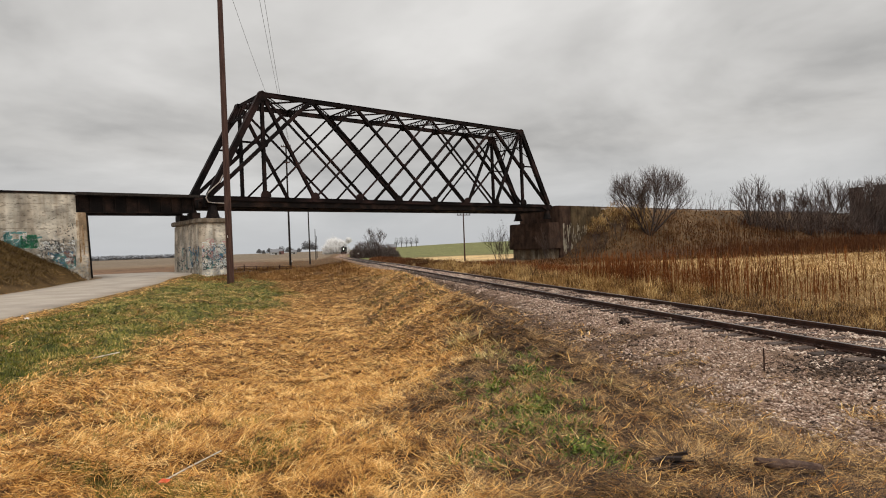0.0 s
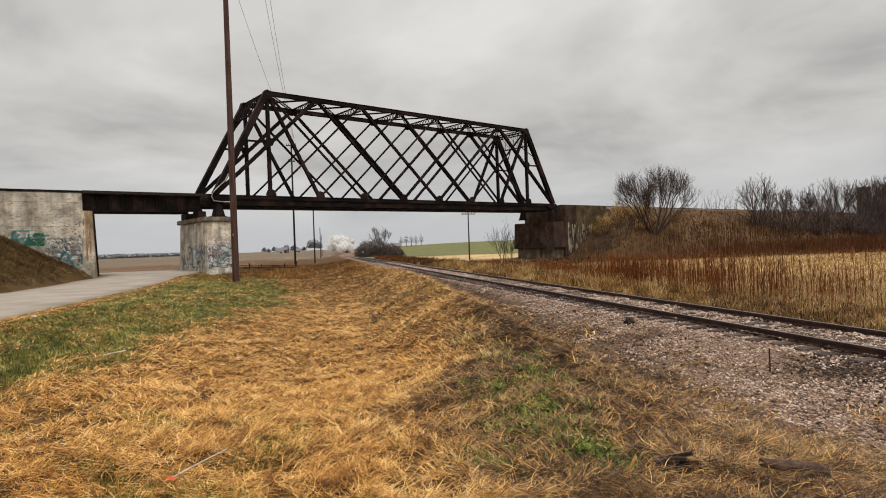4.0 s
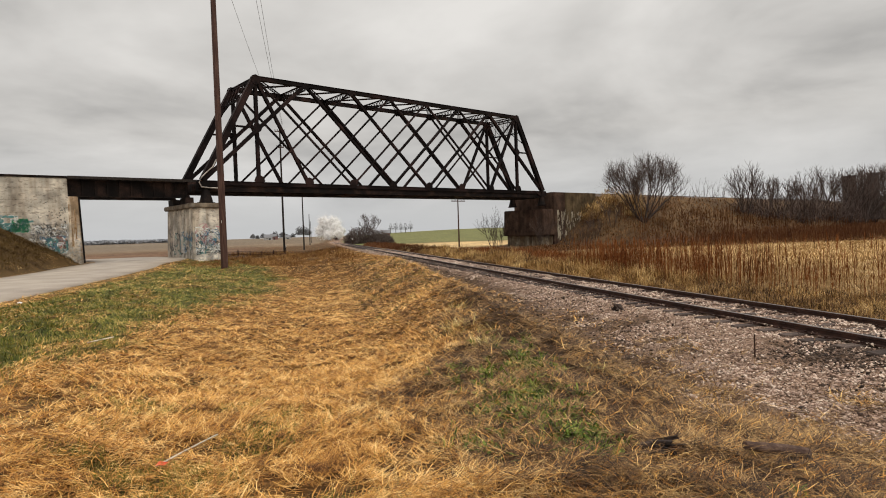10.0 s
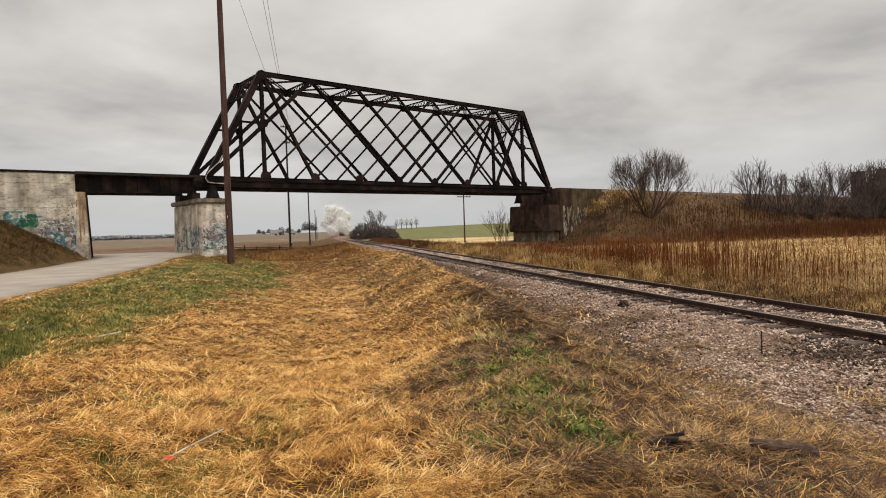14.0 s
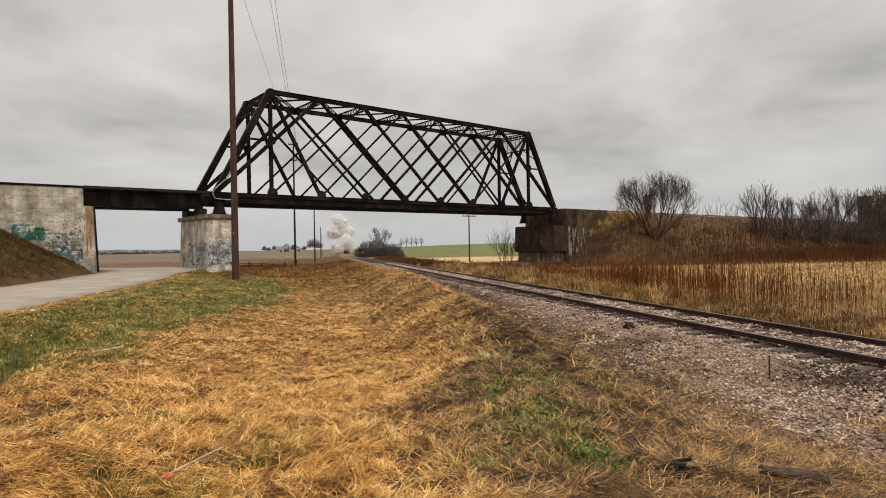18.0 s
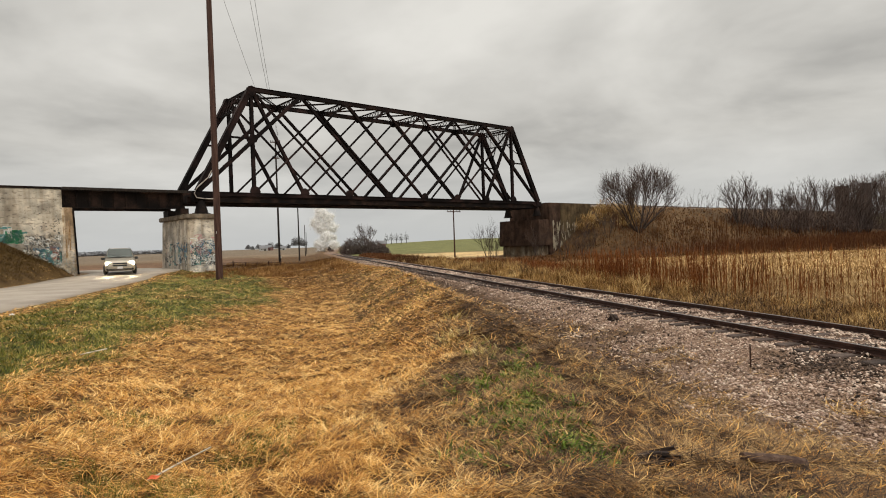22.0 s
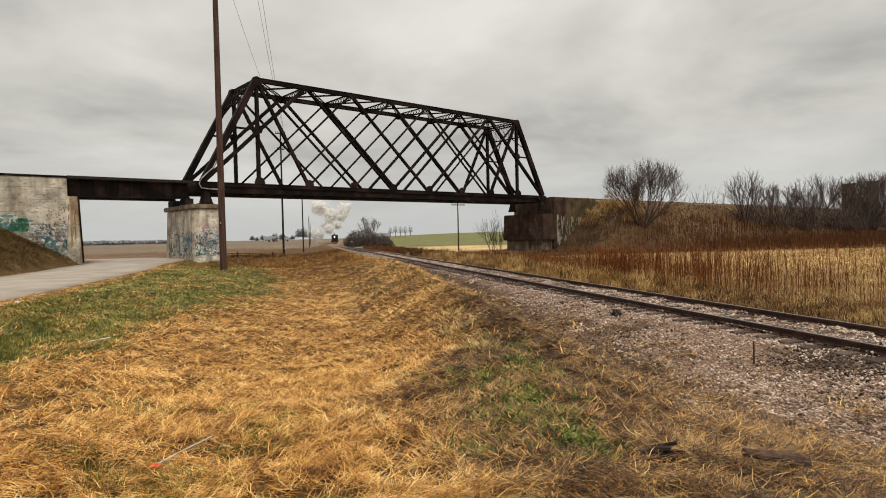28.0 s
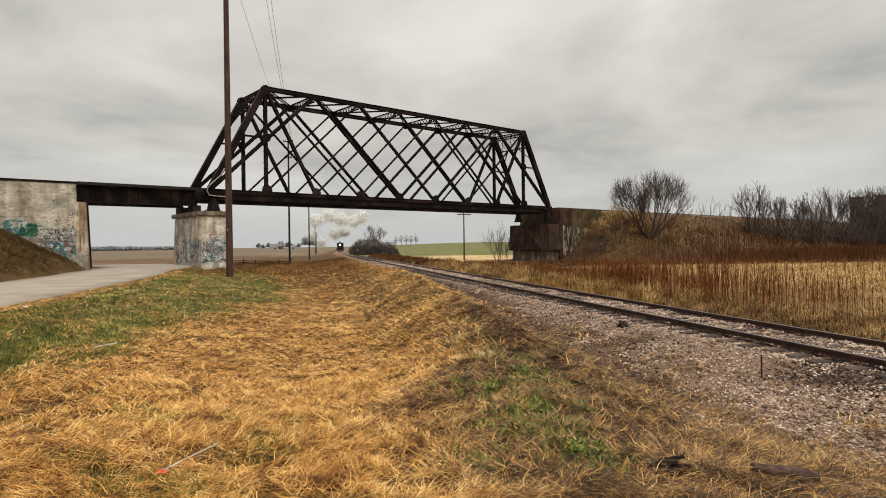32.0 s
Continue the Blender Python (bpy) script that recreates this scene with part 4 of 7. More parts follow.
        piece("sleeper", tie_me, t, Matrix.Translation(p) @ Matrix.Rotation(radians(90 - 49.75), 4, "Z"))
    for b in (1.8, 3.3):
        bm = bmesh.new()
        bm_beam(bm, on_bridge(-9.5, b, CHORD_Z - 0.06), on_bridge(44, b, CHORD_Z - 0.06), 0.08, 0.15)
        part("rail", bm, M_RAIL, t)
    # overhead bracing
    for i in range(1, 9):
        lattice_strut(node(i, True, 0) + up * 0.05, node(i, True, 1) + up * 0.05, 0.55, t, "cross_strut")
    for i in range(1, 8):
        for s0, s1 in ((0, 1), (1, 0)):
            p, q = node(i, True, s0), node(i + 1, True, s1)
            bm = bmesh.new()
            m, length = beam_pose(p, q)
            for sx in (-0.16, 0.16):
                bm_box(bm, (0.06, length, 0.08), m @ Matrix.Translation((sx, 0, 0)))
            steps = 20
            for k in range(steps):
                y0, y1 = -length / 2 + length * k / steps, -length / 2 + length * (k + 1) / steps
                sx = 0.16 if k % 2 else -0.16
                bm_beam(bm, m @ Vector((sx, y0, 0)), m @ Vector((-sx, y1, 0)), 0.05, 0.03)
            part("lateral_brace", bm, M_STEEL, t)
    # portals: lattice in the plane of the end posts, with knee braces
    for i, j in ((0, 1), (9, 8)):
        for f0, f1 in ((0.98, 0.80),):
            p0, p1 = node(i, False, 0).lerp(node(j, True, 0), f0), node(i, False, 1).lerp(node(j, True, 1), f0)
            q0, q1 = node(i, False, 0).lerp(node(j, True, 0), f1), node(i, False, 1).lerp(node(j, True, 1), f1)
            bm = bmesh.new()
            for a, b in ((p0, p1), (q0, q1)):
                bm_beam(bm, a, b, 0.14, 0.14)
            n = 7
            for k in range(n):
                a0, a1 = p0.lerp(p1, k / n), p0.lerp(p1, (k + 1) / n)
                b0, b1 = q0.lerp(q1, k / n), q0.lerp(q1, (k + 1) / n)
                bm_beam(bm, a0, b1, 0.06, 0.04)
                bm_beam(bm, b0, a1, 0.06, 0.04)
            k0, k1 = node(i, False, 0).lerp(node(j, True, 0), 0.62), node(i, False, 1).lerp(node(j, True, 1), 0.62)
            bm_beam(bm, k0, q0.lerp(q1, 0.32), 0.1, 0.1)
            bm_beam(bm, k1, q1.lerp(q0, 0.32), 0.1, 0.1)
            part("portal_frame", bm, M_STEEL, t)
    return t


build_truss()


def build_girder_span():
    t = empty("girder_span", "black riveted plate girder span over the road", "bridge")
    up = Vector((0, 0, 1))
    for b in (0.9, 4.2):
        bm = bmesh.new()
        p, q = on_bridge(-9.5, b, 5.72), on_bridge(-0.95, b, 5.72)
        bm_beam(bm, p, q, 0.05, 1.22)
        part("web_plate", bm, M_GIRDER, t)
        for z in (5.12, 6.36):
            bm = bmesh.new()
            bm_beam(bm, on_bridge(-9.5, b, z), on_bridge(-0.95, b, z), 0.42, 0.07)
            part("flange", bm, M_GIRDER, t)
        for k in range(11):
            a = -9.3 + k * 0.82
            bm = bmesh.new()
            bm_beam(bm, on_bridge(a, b - 0.09, 5.14), on_bridge(a, b - 0.09, 6.33), 0.10, 0.12, BA)
            part("stiffener", bm, M_GIRDER, t)
    for k in range(14):
        a = -9.2 + k * 0.62
        bm = bmesh.new()
        bm_beam(bm, on_bridge(a, 0.45, 6.47), on_bridge(a, 4.7, 6.47), 0.24, 0.14)
        part("sleeper", bm, M_TIEDARK, t)
    for b in (0.9, 4.2):
        bm = bmesh.new()
        bm_beam(bm, on_bridge(-1.05, b - 0.7, 4.84), on_bridge(-1.05, b + 0.7, 4.84), 0.62, 0.5)
        part("bearing", bm, M_GIRDER, t)
    bm = bmesh.new()
    bm_beam(bm, on_bridge(-9.5, 0.32, 6.46), on_bridge(0.2, 0.32, 6.46), 0.2, 0.2)
    part("guard_timber", bm, M_TIEDARK, t)
    return t


build_girder_span()


def upper_line():
    """The upper line's ballast and rails on its embankments."""
    for a0, a1, name in ((47.2, 420.0, "upper_track"), (-160.0, -9.9, "upper_track")):
        t = empty(name, "railway track on grey ballast along the embankment top", "railway track", "upper line", "structure")
        pts = np.array([[*on_bridge(a, 2.55)[:2], DECK_Z - 0.12] for a in np.linspace(a0, a1, 40)])
        ob = ribbon("ballast_bed", pts, 2.1, 0.0, 0.3, M_STONEBED)
        for key in ("label", "category", "kind"):
            if key in ob:
                del ob[key]
        ob.parent = t
        for b in (1.8, 3.3):
            bm = bmesh.new()
            bm_beam(bm, on_bridge(a0, b, DECK_Z + 0.05), on_bridge(a1, b, DECK_Z + 0.05), 0.08, 0.16)
            part("rail", bm, M_RAIL, t)


M_STONEBED = material("grey_ballast_bed", [(0.10, 0.08, 0.07), (0.22, 0.18, 0.155), (0.36, 0.31, 0.27)], 2, 0.85, 0, 0.4, 22)
upper_line()

# ---- lower railway track ----


def track_pt(s, off, z):
    """A place off metres from the track's centre, with the track's swing."""
    return on_track(s, TRACK_U + off + float(bend(s)), float(rail_z(s)) + z)


def build_track():
    t = empty("railway_track", "rusty single railway track on weathered sleepers", "railway track", kind="structure")
    stations = [-60, -20, 0, 10, 20, 30, 40, 55, 70, 85, 100, 115, 130, 150, 170, 190, 210, 230, 250, 270, 290, 320, 360, 400, 450, 520]
    prof = [(-0.06, -0.125), (-0.06, -0.115), (-0.012, -0.102), (-0.012, -0.045), (-0.036, -0.035), (-0.036, -0.004), (-0.028, 0.0),
            (0.028, 0.0), (0.036, -0.004), (0.036, -0.035), (0.012, -0.045), (0.012, -0.102), (0.06, -0.115), (0.06, -0.125)]
    for side in (-1, 1):
        v, f = [], []
        for s in stations:
            for o, z in prof:
                v.append(track_pt(s, side * GAUGE / 2 + o, z))
        n = len(prof)
        for k in range(len(stations) - 1):
            for i in range(n):
                j = (i + 1) % n
                f.append((k * n + i, k * n + j, (k + 1) * n + j, (k + 1) * n + i))
        me = mesh_from("rail", v, f)
        me.materials.append(M_RAIL)
        me.materials.append(M_RAILTOP)
        for k, p in enumerate(me.polygons):
            p.material_index = 1 if k % n == 6 else 0
        piece("rail", me, t)
    rng = random.Random(5)
    bm = box((2.55, 0.23, 0.17), bevel=0.015)
    tie = bpy.data.meshes.new("sleeper")
    bm.to_mesh(tie)
    bm.free()
    tie.materials.append(M_TIE)
    bm = bmesh.new()
    bm_box(bm, (0.28, 0.17, 0.014))
    for x in (-0.11, 0.11):
        bm_box(bm, (0.035, 0.035, 0.03), Matrix.Translation((x, 0.05 if x > 0 else -0.05, 0.02)))
    plate = bpy.data.meshes.new("tie_plate")
    bm.to_mesh(plate)
    bm.free()
    plate.materials.append(M_RAIL)
    s = -4.0
    k = 0
    while s < 130:
        p = track_pt(s, rng.uniform(-0.06, 0.06), -0.125 - 0.085 - 0.010)
        m = Matrix.Translation(p) @ Matrix.Rotation(radians(13.1 + rng.uniform(-1.2, 1.2)), 4, "Z")
        ob = piece("sleeper", tie, t, m)
        if s < 26:
            for side in (-1, 1):
                piece("tie_plate", plate, ob, Matrix.Translation((side * GAUGE / 2 , 0, 0.094)))
        s += 0.54 + rng.uniform(-0.03, 0.03)
        k += 1
    return t


build_track()

# ---- poles and wires ----


def utility_pole(x, y, height, r, arms=(), lean=0.0, label="tall dark brown wooden utility pole", base=None, wood=None):
    z0 = float(ground_z(x, y)) if base is None else base
    t = empty("utility_pole", label, "utility pole", "poles along the line")
    t.matrix_world = pose(x, y, z0, 0, lean, 0)
    bm = bmesh.new()
    n = 14
    for k in range(9):
        f = k / 9
        bm_cyl(bm, r * (1 - 0.35 * f), r * (1 - 0.35 * (f + 1 / 9)), height / 9 + (0.25 if k == 0 else 0.0), Matrix.Translation((0, 0, height * (f + 1 / 18) - (0.125 if k == 0 else 0))), n)
    bmesh.ops.remove_doubles(bm, verts=bm.verts[:], dist=0.002)
    part("shaft", bm, wood or M_POLE, t)
    for z, half, turn in arms:
        m = Matrix.Translation((0, 0, height - z)) @ Matrix.Rotation(radians(turn), 4, "Z")
        arm = part("crossarm", box((half * 2, 0.1, 0.12), m @ Matrix.Translation((0, -r * 0.8, 0)), 0.01), M_POLE, t)
        for k in (-0.9, -0.45, 0.45, 0.9):
            bm = bmesh.new()
            bm_cyl(bm, 0.035, 0.05, 0.16, m @ Matrix.Translation((half * k, -r * 0.8, 0.14)), 8)
            part("insulator", bm, M_WIRE, arm)
    return t


near_pole = utility_pole(-13.15, 36.4, 21.5, 0.215, ((0.5, 2.5, 8),), 0.0, "tall reddish-brown wooden utility pole on the grass verge")
utility_pole(-17.3, 66.8, 15.0, 0.12, ((1.0, 0.55, 8), (2.8, 0.4, 8)), 0.0, "tall thin utility pole behind the bridge", None, M_TIEDARK)
utility_pole(-18.15, 80.5, 8.6, 0.105, ((0.5, 0.7, 8),), wood=M_TIEDARK)
utility_pole(-26.9, 125.0, 6.6, 0.10, wood=M_TIEDARK)
utility_pole(-37.5, 176.0, 6.6, 0.10, wood=M_TIEDARK)
utility_pole(3.25, 86.0, 6.95, 0.12, ((0.25, 1.15, 30),), 0.0, "slim utility pole with one crossarm in the dry field")
bm = box((0.006, 0.12, 0.16), Matrix.Translation((0.0, -0.2, 2.9)))
part("tag", bm, M_WHITE, near_pole, "small white marker plate")


def wires():
    """Three lines that sag from the verge pole to the pole behind the bridge."""
    top = Vector((-13.15, 36.4, 20.9))
    far = Vector((-17.3, 66.8, 14.3))
    for k, (o, lift) in enumerate(((-0.3, 0.1), (1.9, 0.1), (2.3, 0.1))):
        p = top + Vector((o, 0, lift))
        q = far + Vector((o * 0.15, 0, 0))
        pts = [p.lerp(q, i / 24) - Vector((0, 0, 1.3 * 4 * (i / 24) * (1 - i / 24) * 0.5)) for i in range(25)]
        back = p + (p - q) * 1.6
        pts2 = [p.lerp(back, i / 24) - Vector((0, 0, 1.5 * 4 * (i / 24) * (1 - i / 24))) for i in range(1, 25)]
        v, f = tube_run(pts2[::-1] + pts, [0.014] * (len(pts) + len(pts2)), 4)
        me = mesh_from("power_line", v, f)
        me.materials.append(M_WIRE)
        tagged(new("power_line", me), "thin sagging power line between the poles", "power line", "power lines")


wires()

# ---- small growth ----


def blades(name, x, y, z, yaw, lift, length, width, droop, mat, label, category, bow=0.0):
    """Thin bent strips, one island each: foot (x, y, z), heading, rise angle, length and width; bow bends them sideways."""
    n = len(x)
    yaw, lift, length, width, droop = (np.broadcast_to(np.asarray(v, float), (n,)) for v in (yaw, lift, length, width, droop))
    hx, hy = np.cos(yaw), np.sin(yaw)
    rng = np.random.RandomState(n % 9973)
    turn = yaw + rng.uniform(-1.2, 1.2, n)
    sx, sy = -np.sin(turn), np.cos(turn)
    bend_by = rng.normal(0, 1, n) * length * bow
    v = np.empty((n, 6, 3))
    for k, (f, w) in enumerate(((0.0, 1.0), (0.55, 0.85), (1.0, 0.25))):
        run = length * f * np.cos(lift)
        rise = length * (f * np.sin(lift) - droop * f * f)
        for j, o in enumerate((-0.5, 0.5)):
            v[:, k * 2 + j, 0] = x + hx * run + sx * width * w * o - hy * bend_by * (k == 1)
            v[:, k * 2 + j, 1] = y + hy * run + sy * width * w * o + hx * bend_by * (k == 1)
            v[:, k * 2 + j, 2] = z + rise
    base = (np.arange(n) * 6)[:, None]
    f = np.concatenate([base + np.array([[0, 1, 3, 2]]), base + np.array([[2, 3, 5, 4]])], 0)
    me = mesh_fast(name, v.reshape(-1, 3), f)
    me.materials.append(mat)
    return tagged(new(name, me), label, category, kind="stuff")


def scatter(rng, n, near, far, az0, az1):
    """Places with evenly thinning density away from the eye."""
    r = near * (far / near) ** rng.rand(n)
    az = np.radians(rng.uniform(az0, az1, n))
    return r * np.sin(az), r * np.cos(az), r


def meadow():
    rng = np.random.RandomState(11)
    x, y, r = scatter(rng, 600000, 2.3, 60, -44, 40)
    s, u, a, b = split(x, y)
    road, _ = road_near(x, y)
    keep = (u < 6.6 + bend(s)) & (u > -15) & (road > ROAD_HALF + 0.05 + 0.3 * rng.rand(len(x))) & ((b < -1.5) | (a > 1.5))
    x, y, r, s, u, road = (v[keep] for v in (x, y, r, s, u, road))
    green, gravel, damp = straw_zones(x, y)
    pick = rng.rand(len(x))
    is_gravel = pick < gravel * 0.985
    is_green = ~is_gravel & (rng.rand(len(x)) < green * 1.05) & (road > ROAD_HALF + 0.6 + 0.6 * rng.rand(len(x)))
    is_damp = ~is_gravel & ~is_green & (rng.rand(len(x)) < damp * 0.9)
    thin = wads(x, y)
    is_straw = ~is_gravel & ~is_green & ~is_damp & (rng.rand(len(x)) < 0.2 + 1.3 * smooth(-0.14, 0.06, thin) + 0.55 * smooth(7, 16, s))
    is_damp = is_damp & (rng.rand(len(x)) < 0.28 + 1.0 * smooth(-0.12, 0.1, thin)) & (rng.rand(len(x)) > 0.9 * ditch(s, u - bend(s)))
    z = ground_z(x, y)
    comb = 6.3 * fbm(x / 1.1, y / 1.1, 17) * 2
    for mask, mat, name, label, lo, hi, up0, up1, wide in (
            (is_straw, M_STRAW, "cut_straw", "golden cut straw lying on the meadow", 0.04, 0.15, -14, 38, 1.0),
            (is_damp, M_DULL, "dead_grass", "damp brown dead grass lying by the ballast", 0.05, 0.22, -10, 30, 0.9),
            (is_green, M_GREEN, "green_grass", "short green grass on the road bank", 0.03, 0.085, 15, 80, 0.62)):
        k = np.where(mask)[0]
        m = len(k)
        far = 1 + r[k] / (15 if up0 < 0 else 30)
        lift = np.radians(rng.uniform(up0, up1, m)) * (np.clip(9 / r[k], 0.25, 1) if up0 < 0 else np.clip(14 / r[k], 0.5, 1))
        blades(name, x[k], y[k], z[k] + rng.uniform(-0.01, 0.045, m) * (0.4 if up0 > 0 else 1), comb[k] + rng.normal(0, 1.3, m), lift,
               rng.uniform(lo, hi, m) * far, (0.0020 + 0.00085 * r[k] * np.interp(r[k], [6, 16], [1.0, 1.5])) * wide * rng.uniform(0.6, 1.3, m), rng.uniform(0.0, 0.28, m) * (0.4 if up0 > 0 else 1) * np.clip(7 / r[k], 0.2, 1), mat, label, "grass", 0.10)
    # taller tufts on the ridge and along the foot of the ballast
    n = 560
    ss, uu = 9 + 40 * rng.rand(n), rng.normal(2.0, 0.9, n)
    uu = uu + np.interp(ss, [9, 20, 35, 50], [0.0, 1.4, 2.6, 3.0])
    cx, cy = ss * TS[0] + uu * TU[0], ss * TS[1] + uu * TU[1]
    rep = 26
    x, y = np.repeat(cx, rep) + rng.normal(0, 0.09, n * rep), np.repeat(cy, rep) + rng.normal(0, 0.09, n * rep)
    rr = np.hypot(x, y)
    blades("grass_tufts", x, y, ground_z(x, y) - 0.01, rng.uniform(0, 6.3, n * rep), np.radians(rng.uniform(8, 50, n * rep)), rng.uniform(0.14, 0.32, n * rep),
           0.0020 + 0.0006 * rr, rng.uniform(0.2, 0.7, n * rep), M_STRAW, "dry straw-coloured grass tufts on the ridge", "grass")


meadow()


def brown_banks():
    """Dead grass on the left bank, the rough ground by the bridge and the slopes of the upper line."""
    rng = np.random.RandomState(21)
    x, y, r = scatter(rng, 70000, 30, 75, -30, 2)
    s, u, a, b = split(x, y)
    road, _ = road_near(x, y)
    bank = (u < -15.0) & (b < -0.4) & (road > ROAD_HALF + 0.5)
    rough = (s > 33) & (u > np.where(s < 46, -2.0, -4.6)) & (u < 5.5) & ((b < -1.2) | (a > 1.6)) & (road > ROAD_HALF + 0.5)
    for k, name, mat, label in ((rough, "rough_grass", material("tawny_rough_grass", [(0.085, 0.040, 0.015), (0.15, 0.072, 0.026), (0.25, 0.128, 0.045), (0.38, 0.22, 0.085)], 0.18, 0.9, 0, 0, 0.7, island=0.25, spec=0.1), "tawny rough grass on the ground by the bridge"),):
        i = np.where(k)[0]
        n = len(i)
        blades(name, x[i], y[i], ground_z(x[i], y[i]) - 0.02, rng.uniform(0, 6.3, n), np.radians(rng.uniform(8, 55, n)), rng.uniform(0.12, 0.36, n), 0.00055 * r[i], rng.uniform(0.1, 0.6, n), mat, label, "grass")
    s, u = rng.uniform(22, 50, 80000), -14.6 - 8.4 * rng.rand(80000)
    x, y = s * TS[0] + u * TU[0], s * TS[1] + u * TU[1]
    _, _, a, b = split(x, y)
    road, _ = road_near(x, y)
    k = (b < -0.45) & (road > ROAD_HALF + 0.15)
    road = road[k]
    x, y = x[k], y[k]
    r = np.hypot(x, y)
    edge = road < ROAD_HALF + 0.5 + 1.1 * rng.rand(len(x))
    for i, name, mat, label, lo in ((np.where(edge)[0], "edge_grass", M_TAN, "tan dry grass along the edge of the road", 0.05),
                                    (np.where(~edge)[0], "bank_grass", clumped("brown_bank_grass", [(0.030, 0.017, 0.006), (0.070, 0.042, 0.014), (0.120, 0.075, 0.026), (0.20, 0.13, 0.048)], 1.4, 1.9, 0.8, 0.6, 0.9, 0.1), "brown dead grass on the bank beside the road", 0.17)):
        n = len(i)
        blades(name, x[i], y[i], ground_z(x[i], y[i]) - 0.02, rng.uniform(0, 6.3, n), np.radians(rng.uniform(5, 60, n)), rng.uniform(lo, lo * 2.6, n), 0.00045 * r[i], rng.uniform(0.1, 0.4, n), mat, label, "grass")



brown_banks()


def right_side():
    rng = np.random.RandomState(31)
    # verge between the track and the weeds
    n = 120000
    s, u = 4 + 74 * rng.rand(n) ** 1.5, 11.9 + 5.2 * rng.rand(n)
    clump = fbm(s / 2.2, u / 1.2, 61)
    k = (clump > 0.45) | (u < 12.5)
    s, u, clump = s[k], u[k], clump[k]
    x, y = s * TS[0] + (u + bend(s)) * TU[0], s * TS[1] + (u + bend(s)) * TU[1]
    r = np.hypot(x, y)
    tall = 0.15 + 0.48 * np.clip(clump - 0.42, 0, 0.4) * 2.2 * smooth(11.8, 13.4, u) * (1 + smooth(20, 34, s))
    n = len(x)
    dark = rng.rand(n) < 0.15 + 0.8 * smooth(0.45, 0.6, fbm(s / 1.6, u / 1.0, 67) + 0.12 * (1 - smooth(12.4, 13.6, u)) + 0.1 * (1 - smooth(14, 26, s)))
    for k, mat, name, label in ((~dark, M_TAN, "verge_grass", "tan dry grass along the track's far side"), (dark, M_DULL, "dull_grass", "brown and olive dead grass along the track's far side")):
        i = np.where(k)[0]
        n = len(i)
        blades(name, x[i], y[i], ground_z(x[i], y[i]) - 0.02, rng.uniform(0, 6.3, n), np.radians(rng.uniform(40, 88, n)), tall[i] * rng.uniform(0.6, 1.3, n), 0.0007 * r[i] + 0.002,
               rng.uniform(0.05, 0.45, n), mat, label, "grass")
    # the weeds: a stalk with side shoots
    spots = []
    for count, fs, fu in ((2100, (20, 36), (14.4, 18.0)), (500, (30, 48), (15.0, 24.0)), (330, (6, 20), (14.2, 19.0)), (170, (14, 46), (20, 40.0))):
        soft = rng.normal(0, 0.29, (count, 2)) + 0.5
        spots.append(np.stack([fs[0] + (fs[1] - fs[0]) * soft[:, 0], np.maximum(fu[0] + (fu[1] - fu[0]) * soft[:, 1], 13.6)], 1))
    p = np.concatenate(spots)
    dens = fbm(p[:, 0] / 5, p[:, 1] / 5, 71)
    px, py = p[:, 0] * TS[0] + p[:, 1] * TU[0], p[:, 0] * TS[1] + p[:, 1] * TU[1]
    p = p[(rng.rand(len(p)) < smooth(0.34, 0.56, dens)) & (px / py > 0.21 + 0.17 * rng.rand(len(p)))]
    # a deeper thicket at the foot of the upper line
    ab = np.stack([rng.uniform(46, 150, 6500), -6 - 24 * rng.rand(6500) ** 0.8], 1)
    wx, wy = B0[0] + ab[:, 0] * BD[0] + ab[:, 1] * BV[0], B0[1] + ab[:, 0] * BD[1] + ab[:, 1] * BV[1]
    ok = (wy > 60 + 0.2 * (wx - 26)) & (wx * TU[0] + wy * TU[1] > 17)
    x = np.concatenate([p[:, 0] * TS[0] + p[:, 1] * TU[0], wx[ok]])
    y = np.concatenate([p[:, 0] * TS[1] + p[:, 1] * TU[1], wy[ok]])
    n = len(x)
    high = 0.65 + 1.0 * rng.rand(n) ** 1.3
    r = np.hypot(x, y)
    gz = ground_z(x, y)
    X, Y, Z, A, Li, Le, Wi, Dr = ([] for _ in range(8))
    lean = rng.normal(0, 0.06, (n, 2))
    X.append(x), Y.append(y), Z.append(gz - 0.03), A.append(np.arctan2(lean[:, 1], lean[:, 0]))
    Li.append(math.pi / 2 - np.hypot(*lean.T)), Le.append(high), Wi.append(0.00060 * r + 0.002), Dr.append(np.zeros(n))
    for k in range(11):
        f = rng.uniform(0.35, 0.98, n)
        X.append(x + lean[:, 0] * high * f), Y.append(y + lean[:, 1] * high * f), Z.append(gz + high * f * 0.98)
        A.append(rng.uniform(0, 6.3, n)), Li.append(np.radians(rng.uniform(72, 89, n))), Le.append(high * rng.uniform(0.10, 0.30, n))
        Wi.append(0.00048 * r + 0.002), Dr.append(rng.uniform(0, 0.2, n))
    deep = np.tile(np.arange(n) >= len(p), 12)
    whole = [np.concatenate(v) for v in (X, Y, Z, A, Li, Le, Wi, Dr)]
    blades("tall_weeds", *(v[~deep] for v in whole), M_RUST, "tall rust-brown dead weeds standing beside the track", "weeds")
    brown = clumped("brown_standing_weed", [(0.045, 0.018, 0.009), (0.090, 0.036, 0.016), (0.145, 0.064, 0.028), (0.21, 0.11, 0.05)], 0.35, 1.2, 0.8, 0.4, 0.9, 0.1)
